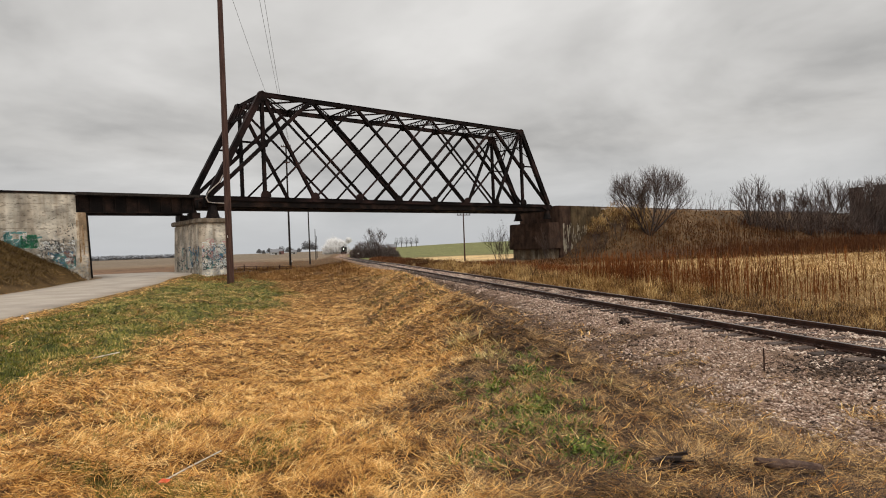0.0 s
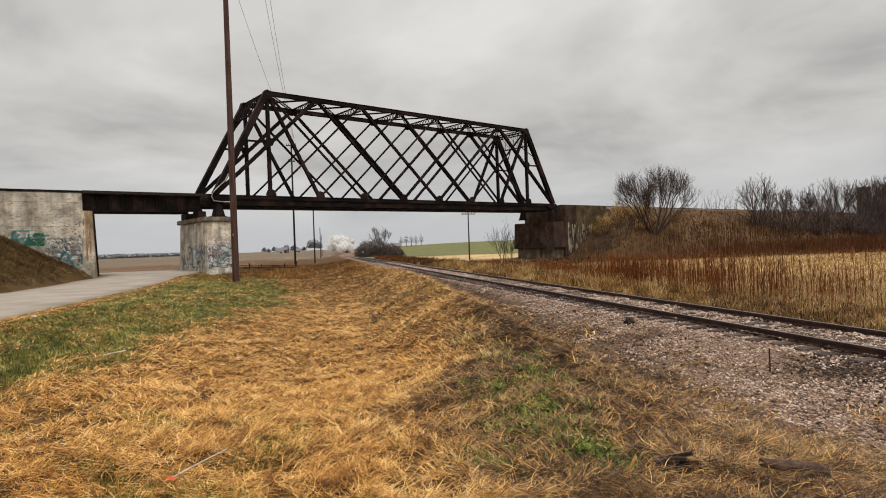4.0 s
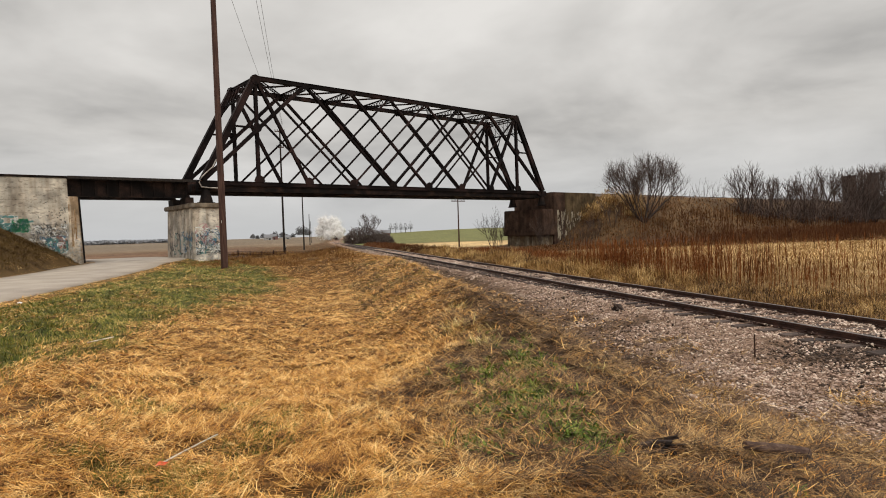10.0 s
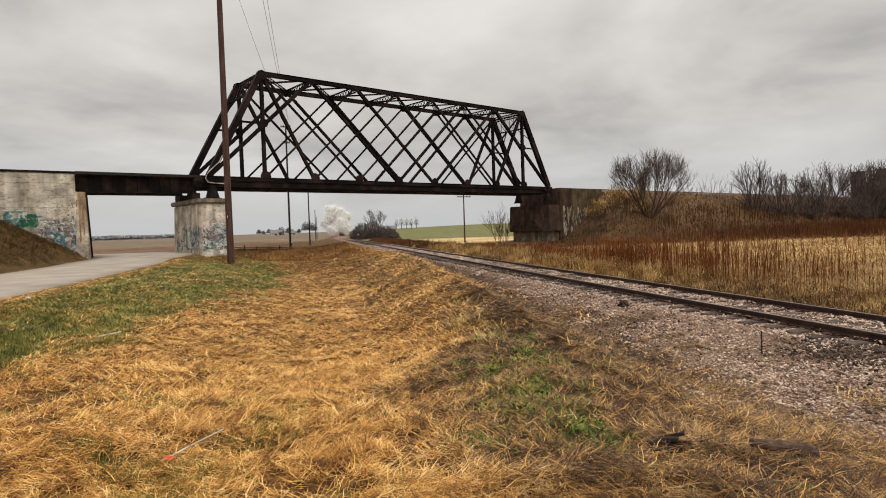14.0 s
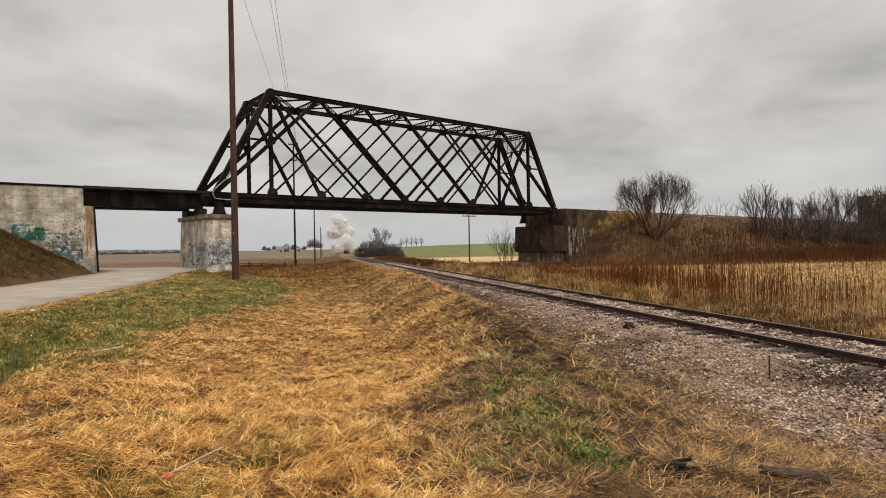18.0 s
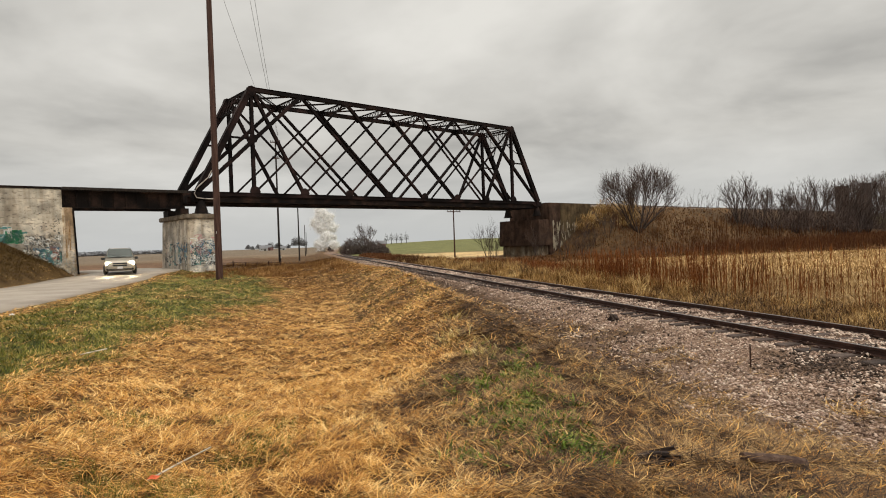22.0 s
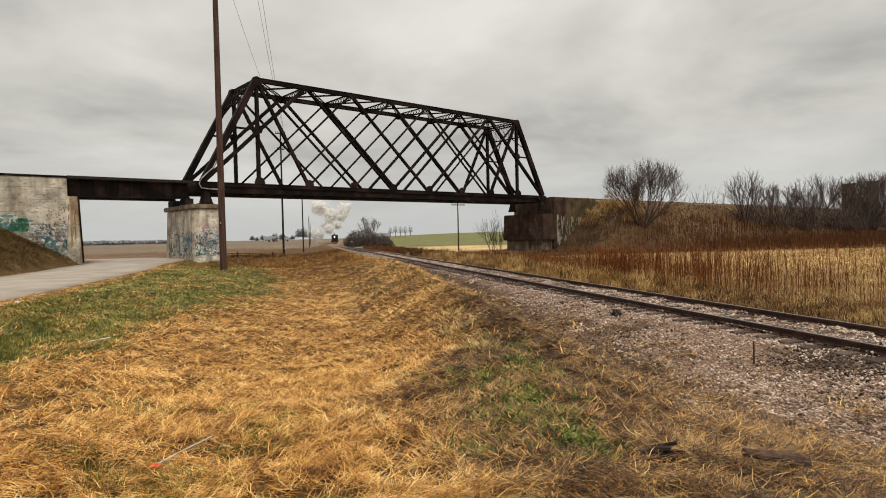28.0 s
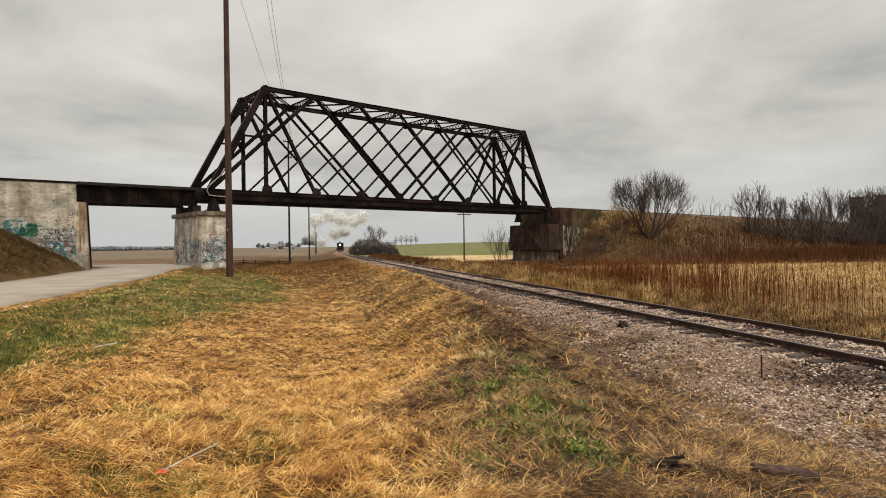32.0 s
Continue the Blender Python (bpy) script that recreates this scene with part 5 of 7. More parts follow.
    blades("weed_thicket", *(v[deep] for v in whole), brown, "brown dead weeds massed at the foot of the embankment", "weeds")
    tawny = material("tawny_tuft", [(0.12, 0.055, 0.019), (0.23, 0.115, 0.040), (0.42, 0.245, 0.095)], 0.2, 0.9, 0, 0, 0.9, island=0.4, spec=0.1)
    # bright tufts of tan grass and dark low growth at the ballast's far edge
    for count, fs, fu, mat, name, label, lo, hi in ((520, (20, 64), (12.8, 15.8), M_TAN, "tan_tufts", "tufts of pale tan grass beside the track", 0.35, 0.95), (330, (5, 24), (12.2, 15.5), M_DULL, "dark_tufts", "low dark tufts of dead growth beside the track", 0.15, 0.42), (150, (6, 26), (12.8, 15.5), M_TAN, "dry_tufts", "short dry grass tufts beside the track", 0.2, 0.5),
                                                    (520, (58, 125), (12.8, 17.5), brown, "rusty_tufts", "rust-brown weeds along the track beyond the bridge", 0.4, 0.95), (420, (32, 62), (15.6, 20.5), M_RUST, "low_rust_weeds", "low rust-brown weeds behind the tan grass", 0.4, 0.95), (420, (40, 66), (-7.0, 4.2), tawny, "tawny_tufts", "fluffy tawny grass tufts by the bridge", 0.25, 0.6)):
        cs, cu = rng.uniform(*fs, count), rng.uniform(*fu, count)
        rep = 44
        ss, uu = np.repeat(cs, rep) + rng.normal(0, 0.2, count * rep), np.repeat(cu + bend(cs), rep) + rng.normal(0, 0.2, count * rep)
        x, y = ss * TS[0] + uu * TU[0], ss * TS[1] + uu * TU[1]
        m = count * rep
        blades(name, x, y, ground_z(x, y) - 0.02, rng.uniform(0, 6.3, m), np.radians(rng.uniform(35, 85, m)), np.repeat(rng.uniform(lo, hi, count), rep) * rng.uniform(0.6, 1.2, m), 0.0005 * np.hypot(x, y) + 0.002, rng.uniform(0.1, 0.5, m), mat, label, "grass")
    # low tan grass in the field behind them, and on the embankment
    x, y, r = scatter(rng, 90000, 16, 130, 8, 42)
    s, u, a, b = split(x, y)
    k = (u > 15.5)
    x, y, r, a, b = x[k], y[k], r[k], a[k], b[k]
    slope = ((b > -13) & (a > 44)) | (y > 60 + 0.2 * (x - 26))
    gz = ground_z(x, y)
    for mask, mat, name, label, lo, hi in ((~slope, M_FIELD, "field_grass", "pale dry grass in the field behind the weeds", 0.12, 0.4), (slope & (b < -0.9), M_SLOPE, "embankment_grass", "brown dead grass on the railway embankment", 0.2, 0.6)):
        i = np.where(mask)[0]
        n = len(i)
        blades(name, x[i], y[i], gz[i] - 0.02, rng.uniform(0, 6.3, n), np.radians(rng.uniform(30, 85, n)), rng.uniform(lo, hi, n), 0.0011 * r[i], rng.uniform(0.1, 0.5, n), mat, label, "grass")


right_side()


def leafy_weeds():
    """Low broad-leaved weeds in the straw."""
    rng = np.random.RandomState(41)
    for cs, cu, rad, count in ((4.85, 1.95, 0.30, 170), (5.4, 2.1, 0.3, 90), (6.5, 2.6, 0.22, 80), (4.05, 2.05, 0.2, 90), (6.7, 1.95, 0.35, 24), (7.9, 2.8, 0.4, 14), (4.2, 1.2, 0.2, 18), (2.87, 2.81, 0.05, 4)):
        X, Y, A, Li, Le = ([] for _ in range(5))
        for _ in range(count):
            s, u = cs + rng.normal(0, rad), cu + rng.normal(0, rad * 0.7)
            m = rng.randint(14, 26)
            X += [s * TS[0] + u * TU[0] + q for q in rng.normal(0, 0.03, m)]
            Y += [s * TS[1] + u * TU[1] + q for q in rng.normal(0, 0.03, m)]
            A += list(rng.uniform(0, 6.3, m))
            Li += list(np.radians(rng.uniform(15, 70, m)))
            Le += list(rng.uniform(0.05, 0.14, m))
        X, Y = np.array(X), np.array(Y)
        blades("leafy_weeds", X, Y, ground_z(X, Y), A, Li, Le, rng.uniform(0.009, 0.028, len(X)), rng.uniform(0.2, 0.5, len(X)), M_WEED, "patch of fresh green weeds in the straw", "weeds")


leafy_weeds()


def pale_tufts():
    """Pale dry tufts that stand out of the mown straw."""
    rng = np.random.RandomState(47)
    for cs, cu, count, high in ((9.4, 2.45, 130, 0.3), (7.9, 2.5, 150, 0.24), (8.7, 2.75, 70, 0.22), (11.0, 2.9, 80, 0.28), (6.1, 3.3, 60, 0.2)):
        s, u = cs + rng.normal(0, 0.16, count), cu + rng.normal(0, 0.12, count)
        x, y = s * TS[0] + u * TU[0], s * TS[1] + u * TU[1]
        blades("pale_tuft", x, y, ground_z(x, y), rng.uniform(0, 6.3, count), np.radians(rng.uniform(8, 65, count)), high * rng.uniform(0.5, 1.2, count), 0.004 + 0.0007 * cs, rng.uniform(0.1, 0.5, count), M_PALE, "pale yellow tuft of dry grass in the straw", "grass", 0.1)


pale_tufts()


def stones(name, x, y, z, size, mat, label, category, rng, flat=0.55):
    """Flat broken chips, one island each, in a single heap."""
    n = len(x)
    base = np.array([(1.25, 0, 0), (-1.2, 0, 0), (0, 0.85, 0), (0, -0.8, 0), (0.1, 0, flat), (0, 0.1, -flat)], float)
    v = base[None] * rng.uniform(0.6, 1.25, (n, 6, 1)) + rng.normal(0, 0.2, (n, 6, 3)) * [1, 1, 0.8]
    t, tip = rng.uniform(0, 6.3, n), rng.normal(0, 0.35, n)
    c, q = np.cos(tip)[:, None], np.sin(tip)[:, None]
    v = np.stack([v[..., 0] * c - v[..., 2] * q, v[..., 1], v[..., 0] * q + v[..., 2] * c], -1)
    c, q = np.cos(t)[:, None], np.sin(t)[:, None]
    v = np.stack([v[..., 0] * c - v[..., 1] * q, v[..., 0] * q + v[..., 1] * c, v[..., 2]], -1) * size[:, None, None]
    v += np.stack([x, y, z], -1)[:, None]
    tri = np.array([(0, 2, 4), (2, 1, 4), (1, 3, 4), (3, 0, 4), (2, 0, 5), (1, 2, 5), (3, 1, 5), (0, 3, 5)])
    f = (np.arange(n) * 6)[:, None, None] + tri[None]
    me = mesh_fast(name, v.reshape(-1, 3), f.reshape(-1, 3))
    me.materials.append(mat)
    return tagged(new(name, me), label, category, kind="stuff")


def ballast():
    """Broken stone on the track bed and its long near slope, with cinders, clods and bits of wood in it."""
    rng = np.random.RandomState(51)
    n = 200000
    s = 2.2 * (75 / 2.2) ** rng.rand(n)
    u = rng.uniform(3.6, 12.2, n)
    x, y = s * TS[0] + (u + bend(s)) * TU[0], s * TS[1] + (u + bend(s)) * TU[1]
    _, gravel, _ = straw_zones(x, y)
    bare = fbm(x / 0.6, y / 0.6, 85)
    between = np.abs(u - TRACK_U) < 1.35
    k = rng.rand(n) < gravel * np.where(between, 1.0, 0.35 + 1.2 * smooth(0.36, 0.56, bare))
    x, y, s, u, between = x[k], y[k], s[k], u[k], between[k]
    n = len(x)
    r = np.hypot(x, y)
    size = (0.008 + 0.018 * rng.rand(n) ** 2.5) * (1 + r / 30)
    z = ground_z(x, y) + size * 0.25
    heap = 0.05 * smooth(0.4, 0.62, fbm(x / 0.5, y / 0.5, 87))
    z = np.where(np.abs(u - TRACK_U) < 0.82, rail_z(s) - 0.165 + heap + size * 0.3, z)
    stones("ballast_stones", x, y, z, size, M_STONE, "pinkish-brown broken stone ballast on the track bed", "ballast", rng)
    # cinders and dark earth: by the rail, along the foot of the slope, and specks over all of it
    S, U = [], []
    for count, s0, u0, ds, du in ((2600, 6.9, 7.75, 0.5, 0.6), (500, 10.5, 6.4, 0.8, 0.5), (400, 14.5, 7.0, 1.2, 0.5), (400, 5.2, 6.6, 0.5, 0.4)):
        S.append(rng.normal(s0, ds, count)), U.append(rng.normal(u0, du, count))
    ss = 8 * (46 / 8) ** rng.rand(5200)
    S.append(ss), U.append(ditch_line(ss) - 0.5 * (fbm(ss / 1.4, ss * 0 + 4, 97) - 0.5) + rng.normal(0, 0.5, 5200))
    ss = 3 * (50 / 3) ** rng.rand(700)
    S.append(ss), U.append(rng.uniform(4.6, 7.9, 700))
    s, u = np.concatenate(S), np.concatenate(U)
    x, y = s * TS[0] + (u + bend(s)) * TU[0], s * TS[1] + (u + bend(s)) * TU[1]
    size = (0.008 + 0.024 * rng.rand(len(x)) ** 3) * (1 + np.hypot(x, y) / 40)
    stones("cinders", x, y, ground_z(x, y) + size * 0.3, size, M_CINDER, "dark cinders and earth strewn on the ballast slope", "cinders", rng, 0.7)
    # bits of bark and dead stems on the slope
    n = 900
    s = 4 * (34 / 4) ** rng.rand(n)
    u = rng.uniform(4.0, 7.9, n)
    x, y = s * TS[0] + u * TU[0], s * TS[1] + u * TU[1]
    r = np.hypot(x, y)
    blades("wood_bits", x, y, ground_z(x, y) + 0.03, rng.normal(-0.6, 0.9, n), np.radians(rng.uniform(-4, 9, n)), rng.uniform(0.06, 0.34, n), 0.006 + 0.0012 * r * rng.rand(n), 0.02, M_CINDER, "dark bits of bark and dead stems on the ballast", "debris", 0.06)
    n = 2600
    s, u = 3.5 * (16 / 3.5) ** rng.rand(n), rng.uniform(4.4, 8.0, n)
    x, y = s * TS[0] + u * TU[0], s * TS[1] + u * TU[1]
    k = fbm(x / 0.5, y / 0.5, 99) > 0.52
    x, y = x[k], y[k]
    n = len(x)
    blades("slope_stems", x, y, ground_z(x, y), rng.uniform(0, 6.3, n), np.radians(rng.uniform(2, 70, n)), rng.uniform(0.05, 0.2, n), 0.002 + 0.0006 * np.hypot(x, y), rng.uniform(0, 0.3, n), M_DULL, "thin dead stems between the ballast stones", "grass", 0.1)


ballast()

# ---- trees ----


def grow(rng, p, d, length, r, level, top, runs, spread, dome=None):
    """Adds the tube of one limb and grows its side limbs."""
    pts, rad = [p.copy()], [r]
    steps = 4 if level else 5
    for k in range(steps):
        d = (d + Vector((rng.gauss(0, 0.07), rng.gauss(0, 0.07), rng.gauss(0.05, 0.04)))).normalized()
        p = p + d * (length / steps)
        if dome and k and math.hypot(p.x, p.y) ** 2 / dome[1] ** 2 + (p.z - dome[0]) ** 2 / dome[2] ** 2 > rng.uniform(0.7, 1.12):
            break
        pts.append(p.copy())
        rad.append(r * (1 - 0.78 * (k + 1) / steps))
    runs[min(level, 2)].append((pts, rad, level >= top))
    if level >= top:
        return
    steps = len(pts) - 1
    for _ in range(rng.randint(4, 6)):
        f = rng.uniform(0.18, 1.0)
        i = min(steps - 1, int(f * steps))
        q = pts[i].lerp(pts[i + 1], f * steps - i)
        side = Vector((rng.gauss(0, 1), rng.gauss(0, 1), rng.gauss(0, 1)))
        side = (side - d * side.dot(d)).normalized()
        turn = rng.uniform(0.3, 0.8) * spread
        nd = (d * math.cos(turn) + side * math.sin(turn) + Vector((0, 0, 0.14))).normalized()
        grow(rng, q, nd, length * rng.uniform(0.42, 0.66), max(r * 0.45, 0.006), level + 1, top, runs, spread, dome)


def fine_twigs(runs, seed, size, width, each):
    """Thin upward-bent shoots along the outermost limbs."""
    rng = np.random.RandomState(seed)
    P, D = [], []
    for pts, rad, tip in runs:
        if tip and len(pts) > 1:
            way = (pts[-1] - pts[0]).normalized()
            for q in pts[1:]:
                P.append(q[:]), D.append(way[:])
    if not P:
        return None
    P, D = np.repeat(np.array(P), each, 0), np.repeat(np.array(D), each, 0)
    n = len(P)
    d = D + rng.normal(0, 0.42, (n, 3)) + [0, 0, 0.25]
    d /= np.linalg.norm(d, axis=1)[:, None]
    ob = blades("fine_growth", P[:, 0], P[:, 1], P[:, 2], np.arctan2(d[:, 1], d[:, 0]), np.arcsin(np.clip(d[:, 2], -1, 1)), size * rng.uniform(0.4, 1.1, n), width, rng.uniform(-0.08, 0.1, n), M_TWIG, "", "", 0.05)
    for key in ("label", "category"):
        if key in ob:
            del ob[key]
    return ob


def bare_tree(x, y, height, stems, top, seed, thin=1.0, spread=0.75, fan=0.45, label="bare leafless tree with a fan of grey branches", base=None, twig=1.0, group="", dome=None, each=1):
    rng = random.Random(seed)
    z0 = float(ground_z(x, y)) if base is None else base
    t = empty("tree", label, "tree", group)
    t.matrix_world = Matrix.Translation((x, y, z0 - 0.1))
    runs = [[], [], []]
    for k in range(stems):
        turn = 2 * math.pi * (k + rng.random()) / stems
        out = fan * rng.uniform(0.2, 1.0) if stems > 1 else 0.08
        d = Vector((math.cos(turn) * out, math.sin(turn) * out, 1)).normalized()
        grow(rng, Vector((math.cos(turn) * 0.25, math.sin(turn) * 0.25, 0)) * (stems > 1), d, height * rng.uniform(0.6, 0.8), height * 0.017 * thin, 0, top, runs, spread, dome)
    for name, rr, sides, mat in (("trunk", runs[0], 6, M_BARK), ("limb_growth", runs[1], 4, M_BARK), ("crown", runs[2], 3, M_TWIG)):
        v, f = [], []
        for pts, rad, _ in rr:
            vv, ff = tube_run(pts, [max(q * (twig if name == "crown" else 1), 0.004) for q in rad], sides)
            o = len(v)
            v += vv
            f += [tuple(i + o for i in face) for face in ff]
        if v:
            me = mesh_from(name, v, f)
            me.materials.append(mat)
            piece(name, me, t, kind="stuff" if name == "crown" else "")
    ob = fine_twigs(runs[0] + runs[1] + runs[2], seed, height * 0.075, 0.00024 * math.hypot(x, y), each)
    if ob:
        ob.parent = t
    return t


bare_tree(27.4, 77.5, 12.5, 13, 3, 8, 0.42, 0.95, 1.0, "broad bare many-stemmed tree on the embankment slope", twig=1.0, dome=(3.4, 5.6, 5.7), each=2)
for k, (x, y, h, st, sd) in enumerate(((52.5, 99.0, 9.6, 5, 5), (57.5, 102.5, 8.2, 3, 6), (63, 107, 8.6, 4, 7), (69.5, 111, 9.6, 4, 8), (76, 117, 11.8, 4, 9), (83, 122, 11.4, 4, 10), (90, 127, 13.0, 4, 11), (96, 131, 14.2, 4, 12), (103, 137, 14.6, 4, 13), (110, 143, 15.8, 4, 14), (118, 150, 16, 4, 15))):
    bare_tree(x, y, h * 1.1, st + 3, 2, sd, 0.5, 0.9, 0.7, "bare tree in the thicket along the embankment", twig=1.3, group="thicket trees", dome=(h * 0.5, h * 0.42, h * 0.43), each=4)
for k, (x, y, h, sd) in enumerate(((17, 84, 2.2, 31), (30.5, 118, 8.0, 32), (33.5, 119, 8.4, 33), (56, 140, 9.5, 34), (62, 141, 10, 35), (66, 146, 10.6, 36), (71, 148, 10.2, 37))):
    bare_tree(x, y, h, 3, 2, sd, 0.6, 0.9, 0.5, "small bare tree behind the embankment", twig=1.3, group="far small trees")
for k, (x, y, h, sd) in enumerate(((13.4, 74.5, 3.8, 41), (7.4, 78, 4.4, 42), (16.5, 73.5, 3.4, 43), (20, 74, 3.2, 44), (8.6, 81, 3.6, 45), (18.2, 72.0, 3.0, 46), (22.5, 75, 3.4, 47))):
    bare_tree(x, y, h, 6, 2, sd, 0.45, 0.9, 0.7, "scrubby bare bush at the foot of the abutment", twig=1.4, group="bushes")


def thicket(name, label, spots, seed, mat, leaves=900, size=0.22):
    """A dense leafless bush: short crossing twigs within a mound."""
    rng = np.random.RandomState(seed)
    t = empty(name, label, "bush")
    for cx, cy, cz, rx, rz in spots:
        n = leaves
        d = rng.normal(0, 1, (n, 3))
        d /= np.linalg.norm(d, axis=1)[:, None]
        q = d * (rng.rand(n, 1) ** 0.45) * [rx, rx, rz]
        q[:, 2] = np.abs(q[:, 2])
        lump = 0.75 + 0.5 * fbm(q[:, 0] / 1.5 + cx, q[:, 2] / 1.5, seed)
        q *= lump[:, None]
        ob = blades("growth", cx + q[:, 0], cy + q[:, 1], cz + q[:, 2], rng.uniform(0, 6.3, n), np.radians(rng.uniform(10, 85, n)), rng.uniform(0.5, 1.5, n) * rx / 3.2, size * rng.uniform(0.5, 1.2, n), 0.1, mat, "", "")
        for key in ("label", "category"):
            if key in ob:
                del ob[key]
        ob.parent = t
    return t


# brush by the far track, lightened in colour to stand for haze
M_FARBRUSH = material("haze_tinted_brush", [(0.095, 0.072, 0.066), (0.135, 0.105, 0.096), (0.18, 0.145, 0.13)], 0.4, 0.95, 0, 0, 2, island=0.5, spec=0.05)
M_THICKET = material("dark_thicket", [(0.062, 0.043, 0.037), (0.098, 0.070, 0.060), (0.15, 0.112, 0.097)], 0.4, 0.95, 0, 0, 2, island=0.5, spec=0.05)
far_bush = [(-21.2, 158, -0.9, 2.8, 4.2), (-18.5, 159, -0.9, 3.2, 4.6), (-15.5, 158, -0.9, 3.0, 3.4), (-22.6, 155, -0.9, 2.0, 3.4), (-13.2, 156, -0.9, 2.2, 2.0)]
thicket("bush", "dark leafless thicket beside the far track", far_bush, 3, M_FARBRUSH, 3200, 0.07)
bare_tree(-18.4, 160, 9.6, 6, 2, 77, 0.5, 0.95, 0.7, "bare tree rising from the dark thicket", twig=1.2, dome=(4.6, 3.8, 3.5), each=3)
row_spots = [(54 + i * 6.4 + (i % 3) * 1.2, 101 + i * 5.0, 2.2, 3.8, 3.6 + (i % 4) * 0.9 + 0.25 * i) for i in range(11)]
thicket("bush", "dark tangle of bare brush under the thicket trees", [(x, y, float(ground_z(x, y)) - 0.3, rx, rz) for x, y, z, rx, rz in row_spots], 8, M_THICKET, 1900, 0.05)
slope_spots = [on_bridge(a, b) for a, b in ((50, -3.5), (54, -5), (60, -6), (66, -5), (72, -7), (78, -8), (57, -9), (64, -11), (84, -9), (92, -10), (47, -4.5), (70, -12))]
thicket("bush", "brown dead brush on the embankment slope", [(p.x, p.y, float(ground_z(p.x, p.y)) - 0.2, 2.0, 1.2) for p in slope_spots], 9, M_SLOPE, 900, 0.02)
tan_spots = [on_bridge(a, b) for a, b in ((50.5, -2.6), (52.5, -3.4), (55, -2.8), (57.5, -4.2), (60.5, -2.8), (54, -6.5))]
thicket("bush", "tawny dry brush on the end of the embankment", [(p.x, p.y, float(ground_z(p.x, p.y)) - 0.3, 1.9, 2.0) for p in tan_spots], 19, M_TAN, 700, 0.05)

# ---- road vehicle ----
M_PAINT = plain("champagne_car_paint", (0.42, 0.37, 0.30), 0.28, 0.35)
M_GLASS = plain("dark_car_glass", (0.045, 0.056, 0.052), 0.05, 0.0, spec=1.0)
M_RUBBER = plain("tyre_rubber", (0.015, 0.015, 0.015), 0.8)
M_ALLOY = plain("dull_dark_wheel", (0.10, 0.095, 0.09), 0.45, 0.5)
M_BLACK = plain("black_plastic", (0.02, 0.02, 0.02), 0.6)
M_LAMP = plain("lit_headlamp", (1.0, 0.80, 0.48), 0.3, 0.0, 420.0)
M_TAIL = plain("red_tail_lamp", (0.30, 0.01, 0.01), 0.25)


def loft(sections):
    """A closed skin through rings of equal count."""
    bm = bmesh.new()
    rings = [[bm.verts.new(p) for p in ring] for ring in sections]
    n = len(rings[0])
    for r0, r1 in zip(rings[:-1], rings[1:]):
        for i in range(n):
            bm.faces.new((r0[i], r0[(i + 1) % n], r1[(i + 1) % n], r1[i]))
    bm.faces.new(rings[0][::-1])
    bm.faces.new(rings[-1])
    bmesh.ops.recalc_face_normals(bm, faces=bm.faces[:])
    for f in bm.faces:
        f.smooth = True
    return bm


def van_ring(x, z0, z1, z2, w0, w1):
    """A cross section: sill z0, belt z1, roof z2; half widths at the belt and the roof."""
    pts = [(w0 * 0.93, z0), (w0, z0 + 0.15), (w0 * 1.0, z1 - 0.12), (w0 * 0.985, z1), (w1 + 0.05, z2 - 0.08), (w1 - 0.06, z2 - 0.01), (w1 * 0.5, z2 + 0.015)]
    ring = [(x, y, z) for y, z in pts] + [(x, -y, z) for y, z in pts[::-1]]
    return ring


